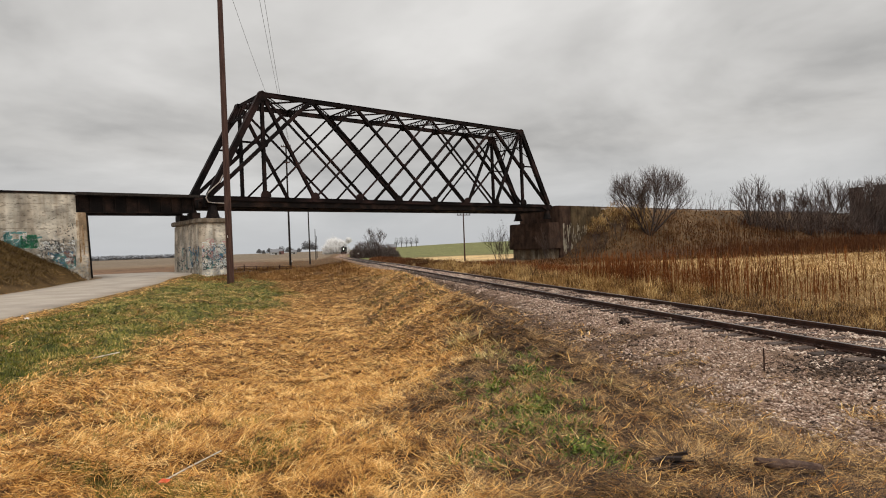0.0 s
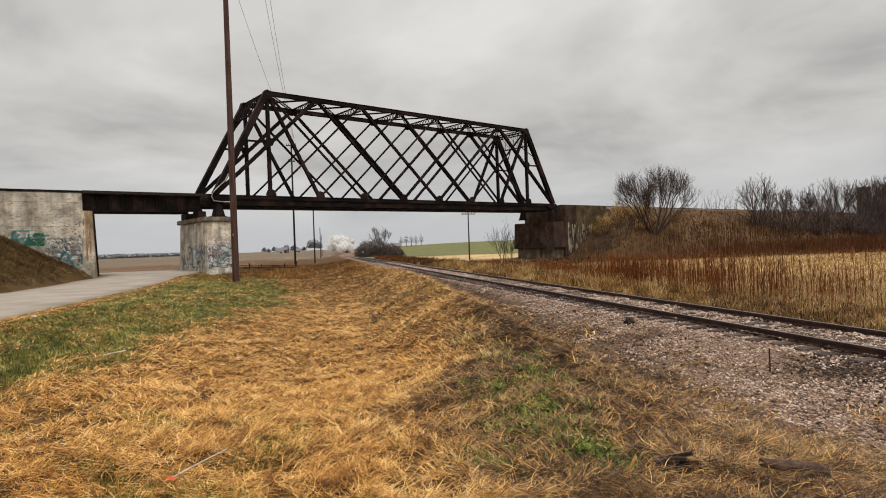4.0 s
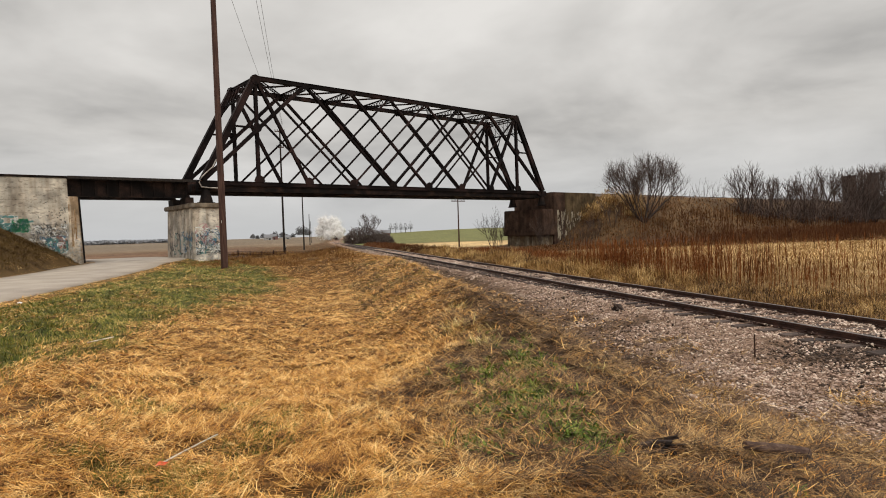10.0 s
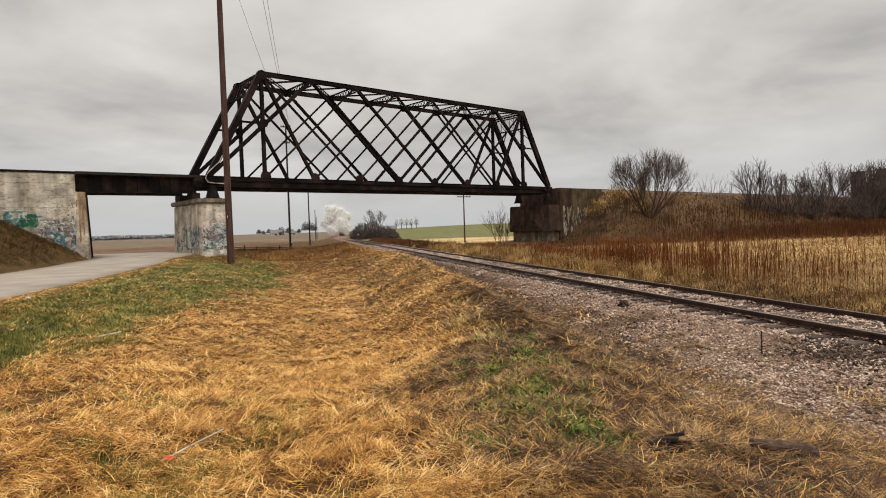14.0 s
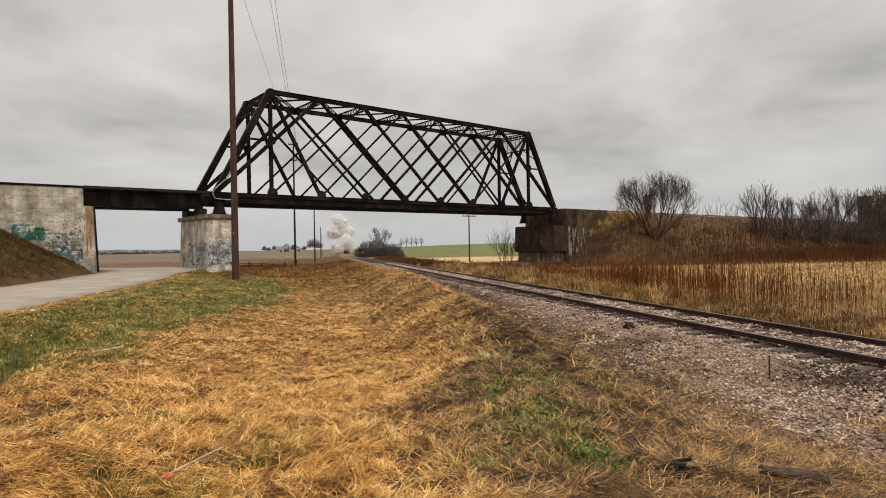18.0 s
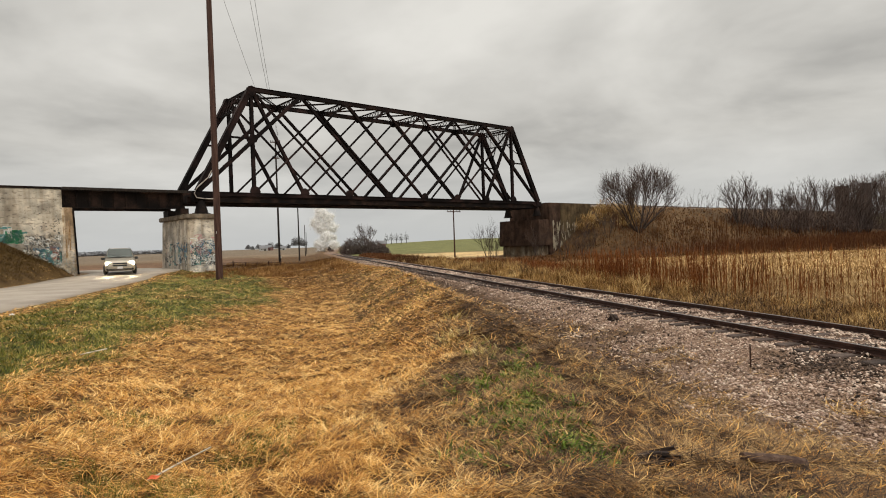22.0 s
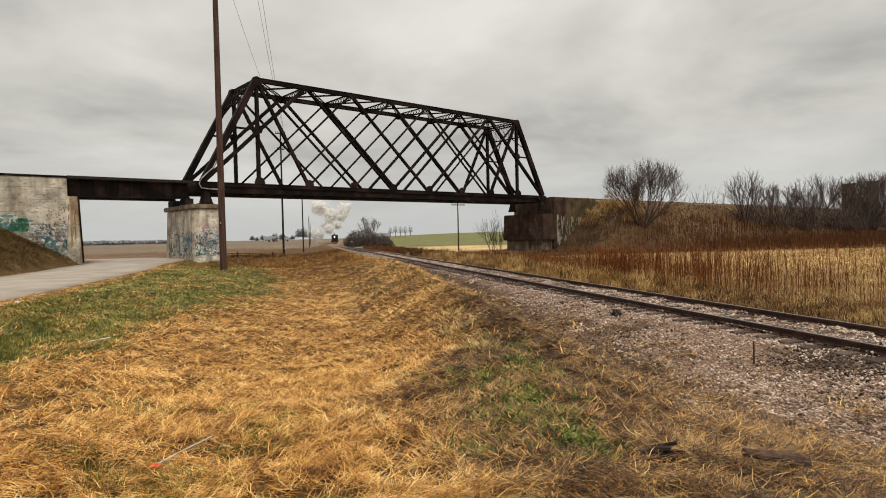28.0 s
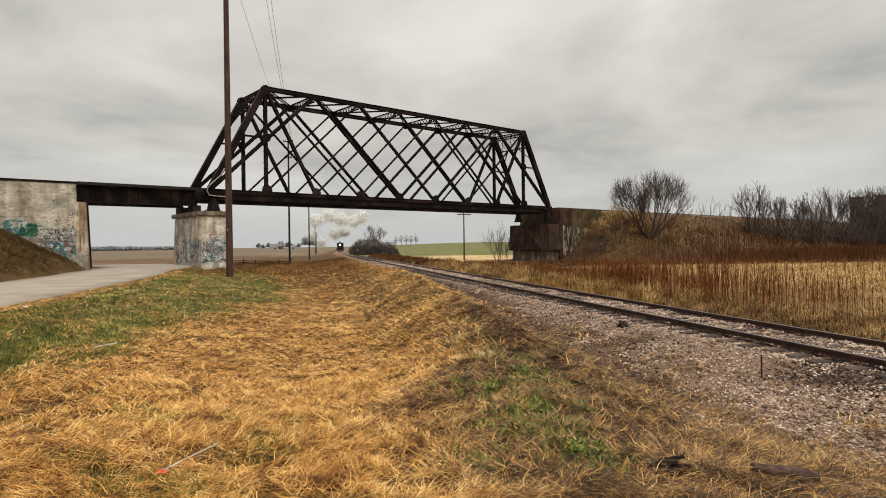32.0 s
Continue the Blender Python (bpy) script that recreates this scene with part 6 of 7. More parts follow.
def build_van():
    van = empty("minivan", "pale gold minivan with lit headlights driving on the road", "minivan")
    body = loft([van_ring(2.52, 0.34, 0.62, 0.70, 0.70, 0.55), van_ring(2.45, 0.28, 0.72, 0.82, 0.84, 0.70), van_ring(2.2, 0.24, 0.82, 0.93, 0.91, 0.78), van_ring(1.75, 0.22, 0.92, 1.02, 0.925, 0.80),
                 van_ring(1.35, 0.22, 0.98, 1.10, 0.925, 0.80), van_ring(0.95, 0.22, 1.00, 1.34, 0.925, 0.74), van_ring(0.45, 0.22, 1.00, 1.64, 0.925, 0.70), van_ring(0.1, 0.22, 1.01, 1.74, 0.925, 0.70),
                 van_ring(-0.8, 0.22, 1.02, 1.79, 0.925, 0.70), van_ring(-1.7, 0.22, 1.03, 1.77, 0.925, 0.69), van_ring(-2.2, 0.24, 1.04, 1.70, 0.915, 0.66), van_ring(-2.42, 0.28, 1.05, 1.45, 0.89, 0.62),
                 van_ring(-2.52, 0.34, 1.0, 1.14, 0.84, 0.6)])
    part("body", body, M_PAINT, van)
    # windscreen
    bm = bmesh.new()
    v = [bm.verts.new(p) for p in ((1.30, 0.80, 1.10), (1.30, -0.80, 1.10), (0.27, -0.70, 1.685), (0.27, 0.70, 1.685), (1.37, 0.0, 1.125), (0.30, 0.0, 1.705))]
    bm.faces.new((v[0], v[4], v[5], v[3]))
    bm.faces.new((v[4], v[1], v[2], v[5]))
    bmesh.ops.solidify(bm, geom=bm.faces[:], thickness=-0.02)
    bmesh.ops.translate(bm, verts=bm.verts[:], vec=(0.07, 0, 0.06))
    # base colour raised above the side glass to imitate reflected sky
    part("windscreen", bm, plain("sky_pale_windscreen", (0.13, 0.148, 0.13), 0.08, 0.3, spec=1.0), van)
    for side in (-1, 1):
        for x0, x1, x2, x3 in ((0.92, 0.05, 0.05, 0.38), (-0.03, -1.08, -1.10, -0.03), (-1.18, -2.18, -2.02, -1.18)):
            bm = bmesh.new()
            quad = [(x0, 0.935, 1.04), (x1, 0.935, 1.04), (x2, 0.765, 1.64), (x3, 0.765, 1.64)]
            vs = [bm.verts.new((x, side * y, z)) for x, y, z in quad]
            bm.faces.new(vs)
            bmesh.ops.recalc_face_normals(bm, faces=bm.faces[:])
            bmesh.ops.solidify(bm, geom=bm.faces[:], thickness=0.015)
            part("side_window", bm, M_GLASS, van)
        part("headlight", box((0.14, 0.40, 0.21), Matrix.Translation((2.38, side * 0.66, 0.74)) @ Matrix.Rotation(side * -0.25, 4, "Z"), 0.03, 2), M_LAMP, van, "glowing headlight")
        part("mirror", box((0.12, 0.22, 0.17), Matrix.Translation((0.86, side * 1.03, 1.08)), 0.03, 2), M_BLACK, van)
        part("tail_light", box((0.08, 0.14, 0.5), Matrix.Translation((-2.42, side * 0.80, 1.05)), 0.02), M_TAIL, van)
        part("side_moulding", box((3.0, 0.03, 0.07), Matrix.Translation((-0.15, side * 0.935, 0.62)), 0.01), M_BLACK, van)
        for x in (0.0, -0.18):
            part("door_handle", box((0.13, 0.04, 0.06), Matrix.Translation((x, side * 0.945, 0.93)), 0.012), M_BLACK, van)
    part("grille", box((0.08, 0.86, 0.11), Matrix.Translation((2.50, 0, 0.74)), 0.02), M_BLACK, van)
    part("lower_grille", box((0.08, 0.86, 0.09), Matrix.Translation((2.52, 0, 0.60)), 0.02), M_BLACK, van)
    part("grille_bar", box((0.06, 0.9, 0.04), Matrix.Translation((2.53, 0, 0.67)), 0.01), M_PAINT, van)
    part("bumper", box((0.22, 1.66, 0.16), Matrix.Translation((2.43, 0, 0.36)), 0.05, 2), M_BLACK, van, "dark lower bumper")
    part("front_plate", box((0.02, 0.32, 0.15), Matrix.Translation((2.56, 0, 0.46)), 0.004), M_WHITE, van, "plain white front plate")
    for side in (-1, 1):
        bm = bmesh.new()
        bm_beam(bm, (0.0, side * 0.62, 1.80), (-1.9, side * 0.62, 1.82), 0.035, 0.035)
        part("roof_rail", bm, M_BLACK, van)
        for x in (1.62, -1.45):
            # flat black disc stands in for the shade inside the wheel opening
            bm = bmesh.new()
            bm_cyl(bm, 0.40, 0.40, 0.05, Matrix.Translation((x, side * 0.915, 0.35)) @ Matrix.Rotation(radians(90), 4, "X"), 24)
            part("wheel_arch", bm, M_BLACK, van, "black disc in place of the shaded wheel opening")
    wheels = []
    for x, y in ((1.62, 0.885), (1.62, -0.885), (-1.45, 0.885), (-1.45, -0.885)):
        hub = new("wheel")
        hub.parent = van
        hub.matrix_basis = Matrix.Translation((x, y, 0.335))
        rot = Matrix.Rotation(radians(90), 4, "X")
        bm = bmesh.new()
        bm_cyl(bm, 0.335, 0.335, 0.23, rot, 24)
        bmesh.ops.bevel(bm, geom=[e for e in bm.edges if e.is_manifold and len(e.link_faces[0].verts) + len(e.link_faces[1].verts) > 20], offset=0.04, segments=2, affect="EDGES")
        part("tyre", bm, M_RUBBER, hub)
        bm = bmesh.new()
        bm_cyl(bm, 0.20, 0.20, 0.24, rot, 18)
        for k in range(6):
            bm_box(bm, (0.035, 0.25, 0.36), Matrix.Rotation(k * math.pi / 6, 4, "Y"))
        part("rim", bm, M_ALLOY, hub)
        wheels.append((hub, x, y))
    return van, wheels


van, van_wheels = build_van()

# ---- steam train ----
M_LOCO = plain("black_engine_paint", (0.012, 0.012, 0.013), 0.35, 0.2)
M_ENGINELAMP = plain("lit_engine_lamp", (1.0, 0.9, 0.72), 0.3, 0.0, 45.0)
M_RED = plain("dull_red_paint", (0.07, 0.018, 0.014), 0.6)


def build_engine():
    e = empty("steam_locomotive", "black steam locomotive with a lit headlamp coming along the track", "locomotive")
    along = Matrix.Rotation(radians(90), 4, "Y")

    def drum(name, r, x0, x1, z, mat=M_LOCO, n=28, parent=e):
        bm = bmesh.new()
        bm_cyl(bm, r, r, x1 - x0, Matrix.Translation(((x0 + x1) / 2, 0, z)) @ along, n)
        return part(name, bm, mat, parent)

    drum("boiler", 0.98, -6.5, 1.5, 2.75)
    box_front = drum("smokebox", 1.04, 1.5, 3.4, 2.75)
    drum("smokebox_door", 0.82, 3.38, 3.52, 2.75, parent=box_front)
    bm = bmesh.new()
    bm_cyl(bm, 0.30, 0.40, 1.0, Matrix.Translation((2.6, 0, 4.15)), 20)
    bm_cyl(bm, 0.46, 0.46, 0.12, Matrix.Translation((2.6, 0, 4.66)), 20)
    part("chimney", bm, M_LOCO, e)
    for x, r in ((0.2, 0.42), (-2.6, 0.5)):
        bm = bmesh.new()
        bmesh.ops.create_uvsphere(bm, u_segments=18, v_segments=10, radius=r, matrix=Matrix.Translation((x, 0, 3.75)) @ Matrix.Diagonal((1, 1, 1.3, 1)))
        part("dome", bm, M_LOCO, e)
    lamp = drum("headlamp_case", 0.30, 3.45, 3.85, 3.28)
    drum("headlamp_lens", 0.2, 3.84, 3.89, 3.28, M_ENGINELAMP, parent=lamp)
    part("cab", box((2.2, 2.9, 2.5), Matrix.Translation((-7.4, 0, 2.9)), 0.06), M_LOCO, e)
    part("cab_roof", box((2.6, 3.1, 0.12), Matrix.Translation((-7.5, 0, 4.2)), 0.04), M_LOCO, e)
    for side in (-1, 1):
        bm = bmesh.new()
        bm_cyl(bm, 0.46, 0.46, 1.2, Matrix.Translation((2.5, side * 1.2, 1.15)) @ along, 18)
        part("cylinder", bm, M_LOCO, e)
        part("running_board", box((9.5, 0.5, 0.08), Matrix.Translation((-1.5, side * 1.25, 1.95))), M_LOCO, e)
        part("coupling_rod", box((4.6, 0.08, 0.16), Matrix.Translation((-2.2, side * 0.95, 0.85))), M_ALLOY, e)
        part("cab_window", box((0.9, 0.04, 0.7), Matrix.Translation((-7.2, side * 1.46, 3.3))), M_GLASS, e)
    pilot = bmesh.new()
    for k in range(-4, 5):
        bm_beam(pilot, (3.4, k * 0.3, 1.0), (4.5, k * 0.16, 0.2), 0.07, 0.07)
    bm_box(pilot, (0.25, 2.8, 0.35), Matrix.Translation((3.5, 0, 1.1)))
    part("pilot", pilot, M_RED, e, "dull red slatted pilot")
    wheels = []
    for x, r in ((2.6, 0.42), (-0.3, 0.84), (-2.2, 0.84), (-4.1, 0.84), (-11.2, 0.42), (-12.6, 0.42), (-15.0, 0.42), (-16.4, 0.42)):
        hub = new("wheel_set")
        hub.parent = e
        hub.matrix_basis = Matrix.Translation((x, 0, r))
        for side in (-1, 1):
            bm = bmesh.new()
            m = Matrix.Translation((0, side * 0.75, 0)) @ Matrix.Rotation(radians(90), 4, "X")
            bm_cyl(bm, r, r, 0.13, m, 22)
            bm_cyl(bm, r * 0.25, r * 0.25, 0.22, m, 10)
            part("wheel", bm, M_LOCO, hub)
        bm = bmesh.new()
        bm_cyl(bm, 0.08, 0.08, 1.4, Matrix.Rotation(radians(90), 4, "X"), 8)
        part("axle", bm, M_LOCO, hub)
        wheels.append((hub, x, r))
    part("tender", box((7.4, 2.9, 2.5), Matrix.Translation((-13.6, 0, 2.3)), 0.08), M_LOCO, e)
    return e, wheels


engine, engine_wheels = build_engine()

# ---- steam ----


def steam_material(name, clear_share):
    m = bpy.data.materials.new(name)
    m.use_nodes = True
    t = m.node_tree
    t.nodes.clear()
    out = t.nodes.new("ShaderNodeOutputMaterial")
    dif, lit = t.nodes.new("ShaderNodeBsdfDiffuse"), t.nodes.new("ShaderNodeBsdfTranslucent")
    both = t.nodes.new("ShaderNodeMixShader")
    for b in (dif, lit):
        b.inputs["Color"].default_value = (0.92, 0.91, 0.90, 1)
    both.inputs[0].default_value = 0.5
    t.links.new(dif.outputs[0], both.inputs[1])
    t.links.new(lit.outputs[0], both.inputs[2])
    co, puffy, ramp = t.nodes.new("ShaderNodeTexCoord"), t.nodes.new("ShaderNodeTexNoise"), t.nodes.new("ShaderNodeMapRange")
    puffy.inputs["Scale"].default_value, puffy.inputs["Detail"].default_value = 0.25, 2.0
    ramp.inputs["From Min"].default_value, ramp.inputs["From Max"].default_value = 0.35, 0.65
    ramp.inputs["To Min"].default_value, ramp.inputs["To Max"].default_value = clear_share - 0.25, min(clear_share + 0.25, 0.97)
    clear, thin = t.nodes.new("ShaderNodeBsdfTransparent"), t.nodes.new("ShaderNodeMixShader")
    t.links.new(co.outputs["Object"], puffy.inputs["Vector"])
    t.links.new(puffy.outputs["Fac"], ramp.inputs["Value"])
    t.links.new(ramp.outputs[0], thin.inputs[0])
    t.links.new(both.outputs[0], thin.inputs[1])
    t.links.new(clear.outputs[0], thin.inputs[2])
    t.links.new(thin.outputs[0], out.inputs["Surface"])
    return m


M_STEAM, M_VEIL = steam_material("white_steam", 0.36), steam_material("thin_steam", 0.3)


def lumpy(n, seed):
    """Radius of a billow in the direction n."""
    o = Vector((seed * 3.3, seed * 1.7, 0))
    return 1 + 0.5 * noise.noise(n * 1.5 + o) + 0.22 * noise.noise(n * 3.6 + o) + 0.06 * noise.noise(n * 8.0 + o)


def steam_puff(seed, size, count=6500):
    """A lumpy billow whose rim dissolves into tiny drifting flecks."""
    bm = bmesh.new()
    bmesh.ops.create_icosphere(bm, subdivisions=4, radius=1.0)
    for v in bm.verts:
        n = v.co.normalized()
        v.co = n * size * 0.54 * lumpy(n, seed)
    me = bpy.data.meshes.new("steam_puff")
    bm.to_mesh(me)
    bm.free()
    me.polygons.foreach_set("use_smooth", np.ones(len(me.polygons), bool))
    me.materials.append(M_STEAM)
    puff = tagged(new("steam_puff", me), "soft white puff of steam over the locomotive", "steam", "steam plume")
    rng = np.random.RandomState(seed)
    d = rng.normal(0, 1, (count, 3))
    d /= np.linalg.norm(d, axis=1)[:, None]
    r = np.array([lumpy(Vector(q), seed) for q in d]) * size * (0.46 + 0.20 * np.abs(rng.normal(0, 1, count)))
    fleck = rng.normal(0, 1, (count, 3, 3)) * rng.uniform(0.06, 0.15, (count, 1, 1))
    veil = mesh_fast("veil", ((d * r[:, None])[:, None] + fleck).reshape(-1, 3), np.arange(count * 3).reshape(-1, 3))
    veil.materials.append(M_VEIL)
    piece("veil", veil, puff, kind="stuff")
    return puff


# size, then (seconds, across, along the sight, up) from the engine's place
PLUME = [
    (3.0, ((0, -3, 8, 0.0), (3, 1.0, -7, 0.4), (13, 1.5, -7, 0.4), (22, 1.5, -7, 0.2), (25.5, -3, -5, 2.0), (32, 1.5, 6, 6.0))),
    (4.0, ((0, -5, 8, 0.4), (6, -1, -5, 2.0), (13, 0.0, -5, 4.0), (20.5, 0.0, -5, 3.6), (23.5, -4.0, 5, 5.0), (32, -2.0, 7, 5.5))),
    (3.4, ((0, -7, 9, 0.0), (6, -5, 8, 0.6), (13, -5.5, 6, 0.8), (22, -6, 8, 0.8), (32, -9.0, 8, 1.5))),
    (4.2, ((0, -1.5, 9, 2.6), (6, -4.0, 8, 3.6), (13, 2.0, 8, 7.0), (22, 0.5, 8, 9.0), (32, 6.0, 8, 11.0))),
    (4.6, ((0, -8, 10, 1.4), (6, -6, 9, 2.4), (13, -5.0, 9, 6.0), (22, -4, 9, 8.4), (32, 0.5, 9, 12.0))),
    (2.0, ((0, 2.6, 7, 5.0), (6, 2, 5, 2.6), (13, 3.2, 5, 2.0), (22, 1.0, 5, 4.0), (32, 2.6, 5, 6.0))),
    (4.6, ((0, -4.5, 10, 3.4), (6, -2.0, 9, 4.6), (13, -2.0, 9, 9.0), (22, -1.0, 9, 13.6), (32, 10.0, 9, 13.0))),
    (4.6, ((0, -10, 11, 0.2), (6, -9, 10, 2.0), (13, -8.5, 10, 3.6), (22, -7, 10, 11.6), (32, -5.0, 10, 14.0))),
    (3.6, ((0, 0.5, 9, -0.6), (3, -2.5, -5, 0.2), (13, -3.0, -5, 0.0), (20.5, -3.0, -5, 0.0), (24, -7, 6, 0.5), (32, -12.5, 8, 4.8))),
    (4.8, ((0, -7, 11, 3.6), (6, -7, 10, 5.0), (13, -6.0, 10, 9.4), (22, -4.5, 10, 16.4), (32, -11.0, 10, 11.6))),
]
puffs = [(steam_puff(k + 1, size), rows) for k, (size, rows) in enumerate(PLUME)]

# ---- far things ----
M_BARN = plain("pale_barn_wall", (0.42, 0.41, 0.40), 0.8)
M_ROOF = plain("grey_metal_roof", (0.15, 0.15, 0.16), 0.6)
# red greyed in the colour itself, for haze over the far farm
M_BRICKRED = plain("red_barn_wall", (0.20, 0.105, 0.095), 0.8)


def farm_building(x, y, w, d, h, roof, turn, wall, label):
    t = empty("farm_building", label, "farm building", "far farm")
    t.matrix_world = pose(x, y, float(ground_z(x, y)) - 0.2, 0, 0, turn)
    part("wall", box((w, d, h), Matrix.Translation((0, 0, h / 2))), wall, t)
    bm = bmesh.new()
    e = 0.3
    pts = [(-w / 2 - e, -d / 2 - e, h), (w / 2 + e, -d / 2 - e, h), (w / 2 + e, d / 2 + e, h), (-w / 2 - e, d / 2 + e, h), (-w / 2 - e, 0, h + roof), (w / 2 + e, 0, h + roof)]
    v = [bm.verts.new(p) for p in pts]
    for f in ((0, 1, 5, 4), (2, 3, 4, 5), (0, 4, 3), (1, 2, 5), (3, 2, 1, 0)):
        bm.faces.new([v[i] for i in f])
    bmesh.ops.recalc_face_normals(bm, faces=bm.faces[:])
    part("roof", bm, M_ROOF, t)
    part("door", box((min(2.4, w / 4), 0.08, h * 0.7), Matrix.Translation((w * 0.15, -d / 2 - 0.05, h * 0.35))), M_LOCO, t)
    for k in (-0.3, -0.1):
        part("window", box((0.9, 0.08, 1.0), Matrix.Translation((w * k, -d / 2 - 0.05, h * 0.6))), M_GLASS, t)
    return t


# far trees: their grey holds the haze of the distance
M_HAZE = material("haze_tinted_tree", [(0.16, 0.16, 0.165), (0.20, 0.20, 0.205)], 0.2, 0.95, 0, 0, 2, island=0.3, spec=0.05)


def at_angle(deg, dist):
    return dist * math.sin(radians(deg)), dist * math.cos(radians(deg))


for deg, dist, w, d, h, roof, turn, wall, label in ((-15.95, 720, 9, 7, 3.0, 3.6, 24, M_BARN, "white farm shed with a grey roof on the horizon"), (-15.35, 735, 6, 6, 4.0, 3.0, -10, M_BRICKRED, "small dark red barn on the horizon"),
                                                    (-14.2, 725, 7, 6, 2.8, 2.2, 5, M_BARN, "low white farm shed on the horizon"), (-4.9, 330, 4, 4, 2.2, 1.8, 12, M_BRICKRED, "small red shed beyond the thicket")):
    farm_building(*at_angle(deg, dist), w, d, h, roof, turn, wall, label)
for k, (deg, dist, h) in enumerate(((-17.3, 690, 9), (-16.9, 695, 7), (-15.6, 750, 9), (-14.75, 750, 9), (-14.3, 755, 8), (-13.7, 745, 8), (-14.6, 740, 11), (-13.1, 735, 17), (-12.7, 740, 18), (-12.3, 745, 14), (-16.4, 735, 10), (-15.3, 745, 12))):
    x, y = at_angle(deg, dist)
    thicket("tree", "dark bushy farm tree on the horizon", [(x, y, float(ground_z(x, y)) + h * 0.25, h * 0.35, h * 0.55)], 60 + k, M_HAZE, 420, 0.7)["category"] = "tree"
for k, (deg, dist, h) in enumerate(((-4.45, 480, 9), (-3.95, 480, 10), (-3.45, 480, 9.6), (-3.0, 480, 8.8), (-2.5, 480, 10))):
    x, y = at_angle(deg, dist)
    z = float(ground_z(x, y))
    t = thicket("tree", "slim bare tree in a row on the far rise", [(x, y, z + h * 0.28, h * 0.24, h * 0.62)], 90 + k, M_HAZE, 420, 0.14)
    t["category"], t["group"] = "tree", "row of far trees"
    v, f = tube_run([Vector((x, y, z - 0.2)), Vector((x, y, z + h * 0.5))], [0.28, 0.16], 6)
    me = mesh_from("trunk", v, f)
    me.materials.append(M_BARK)
    piece("trunk", me, t)


def thicket_towers():
    x, y = 100.5, 138.0
    z = float(ground_z(x, y)) - 0.3
    t = empty("old_building", "dim old wooden building with two square towers in the thicket", "building")
    t.matrix_world = pose(x, y, z, 0, 0, -36)
    tall = 11.9 - z
    # weathered boards, with distance haze mixed into their tone
    dim = material("hazed_weathered_boards", [(0.060, 0.046, 0.042), (0.085, 0.066, 0.060), (0.115, 0.092, 0.083)], 1.2, 0.9, 0, 0.2, 9, (6, 6, 0.6))
    part("wall", box((6.4, 3.0, tall - 3.4), Matrix.Translation((0, 1.4, tall / 2 - 1.7)), 0.05), dim, t)
    for side, w, h in ((-1, 2.7, tall - 0.3), (1, 2.3, tall)):
        tower = part("tower", box((w, 2.4, h), Matrix.Translation((side * 2.3, -0.2, h / 2)), 0.05), dim, t)
        part("roof", box((w + 0.3, 2.7, 0.16), Matrix.Translation((side * 2.3, -0.2, h + 0.08)), 0.03), dim, tower)


thicket_towers()


def far_woods():
    rng = np.random.RandomState(61)
    n = 9000
    deg = rng.uniform(-36, -24, n)
    top = 2 + 6 * fbm(deg * 1.1, deg * 0 + 3, 5)
    top = np.where((deg > -26.6) & (deg < -25), 4, top)
    dist = rng.uniform(1080, 1130, n)
    x, y = dist * np.sin(np.radians(deg)), dist * np.cos(np.radians(deg))
    # distance haze is put into the woods' pale bluish colour
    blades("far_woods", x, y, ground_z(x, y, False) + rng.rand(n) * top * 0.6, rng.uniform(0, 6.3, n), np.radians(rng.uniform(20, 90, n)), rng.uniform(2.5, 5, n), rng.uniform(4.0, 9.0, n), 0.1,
           material("haze_tinted_woods", [(0.33, 0.34, 0.365), (0.37, 0.38, 0.405)], 0.02, 0.95, 0, 0, 1, island=0.2, spec=0.05), "hazy line of woods on the horizon", "woods")


far_woods()


def field_fence():
    t = empty("field_fence", "low weathered wooden fence beside the field", "fence")
    start, end = Vector((-20.6, 57.5, 0)), Vector((-15.5, 60.0, 0))
    n = 6
    tops = []
    for k in range(n):
        p = start.lerp(end, k / (n - 1))
        z = float(ground_z(p.x, p.y))
        bm = bmesh.new()
        bm_cyl(bm, 0.06, 0.05, 0.8 if k % 3 == 1 else 0.62, Matrix.Translation((p.x, p.y, z + 0.25)), 8)
        part("post", bm, M_POLE, t)
        tops.append(Vector((p.x, p.y, z + 0.45)))
    for p, q in zip(tops[:-1], tops[1:]):
        for dz in (0.0, -0.22):
            bm = bmesh.new()
            bm_beam(bm, p + Vector((0, 0, dz)), q + Vector((0, 0, dz)), 0.04, 0.05)
            part("rail", bm, M_POLE, t)


field_fence()

# ---- things on the ground ----
M_ORANGE = plain("orange_flag", (0.85, 0.16, 0.06), 0.6)
M_STICK = material("bleached_stick", [(0.30, 0.25, 0.18), (0.55, 0.49, 0.40), (0.72, 0.68, 0.6)], 8, 0.7, 0, 0.2, 50)
M_DEBRIS = material("charred_wood", [(0.012, 0.008, 0.007), (0.035, 0.022, 0.017), (0.09, 0.06, 0.045)], 6, 0.85, 0, 0.7, 40)


def spot(s, u, lift=0.0):
    p = on_track(s, u)
    return Vector((p.x, p.y, float(ground_z(p.x, p.y)) + lift))


def rod(name, p, q, r, mat, parent, taper=0.8):
    v, f = tube_run([p, p.lerp(q, 0.5) + Vector((0, 0, 0.004)), q], [r, r * 0.95, r * taper], 8)
    me = mesh_from(name, v, f)
    me.materials.append(mat)
    return piece(name, me, parent)


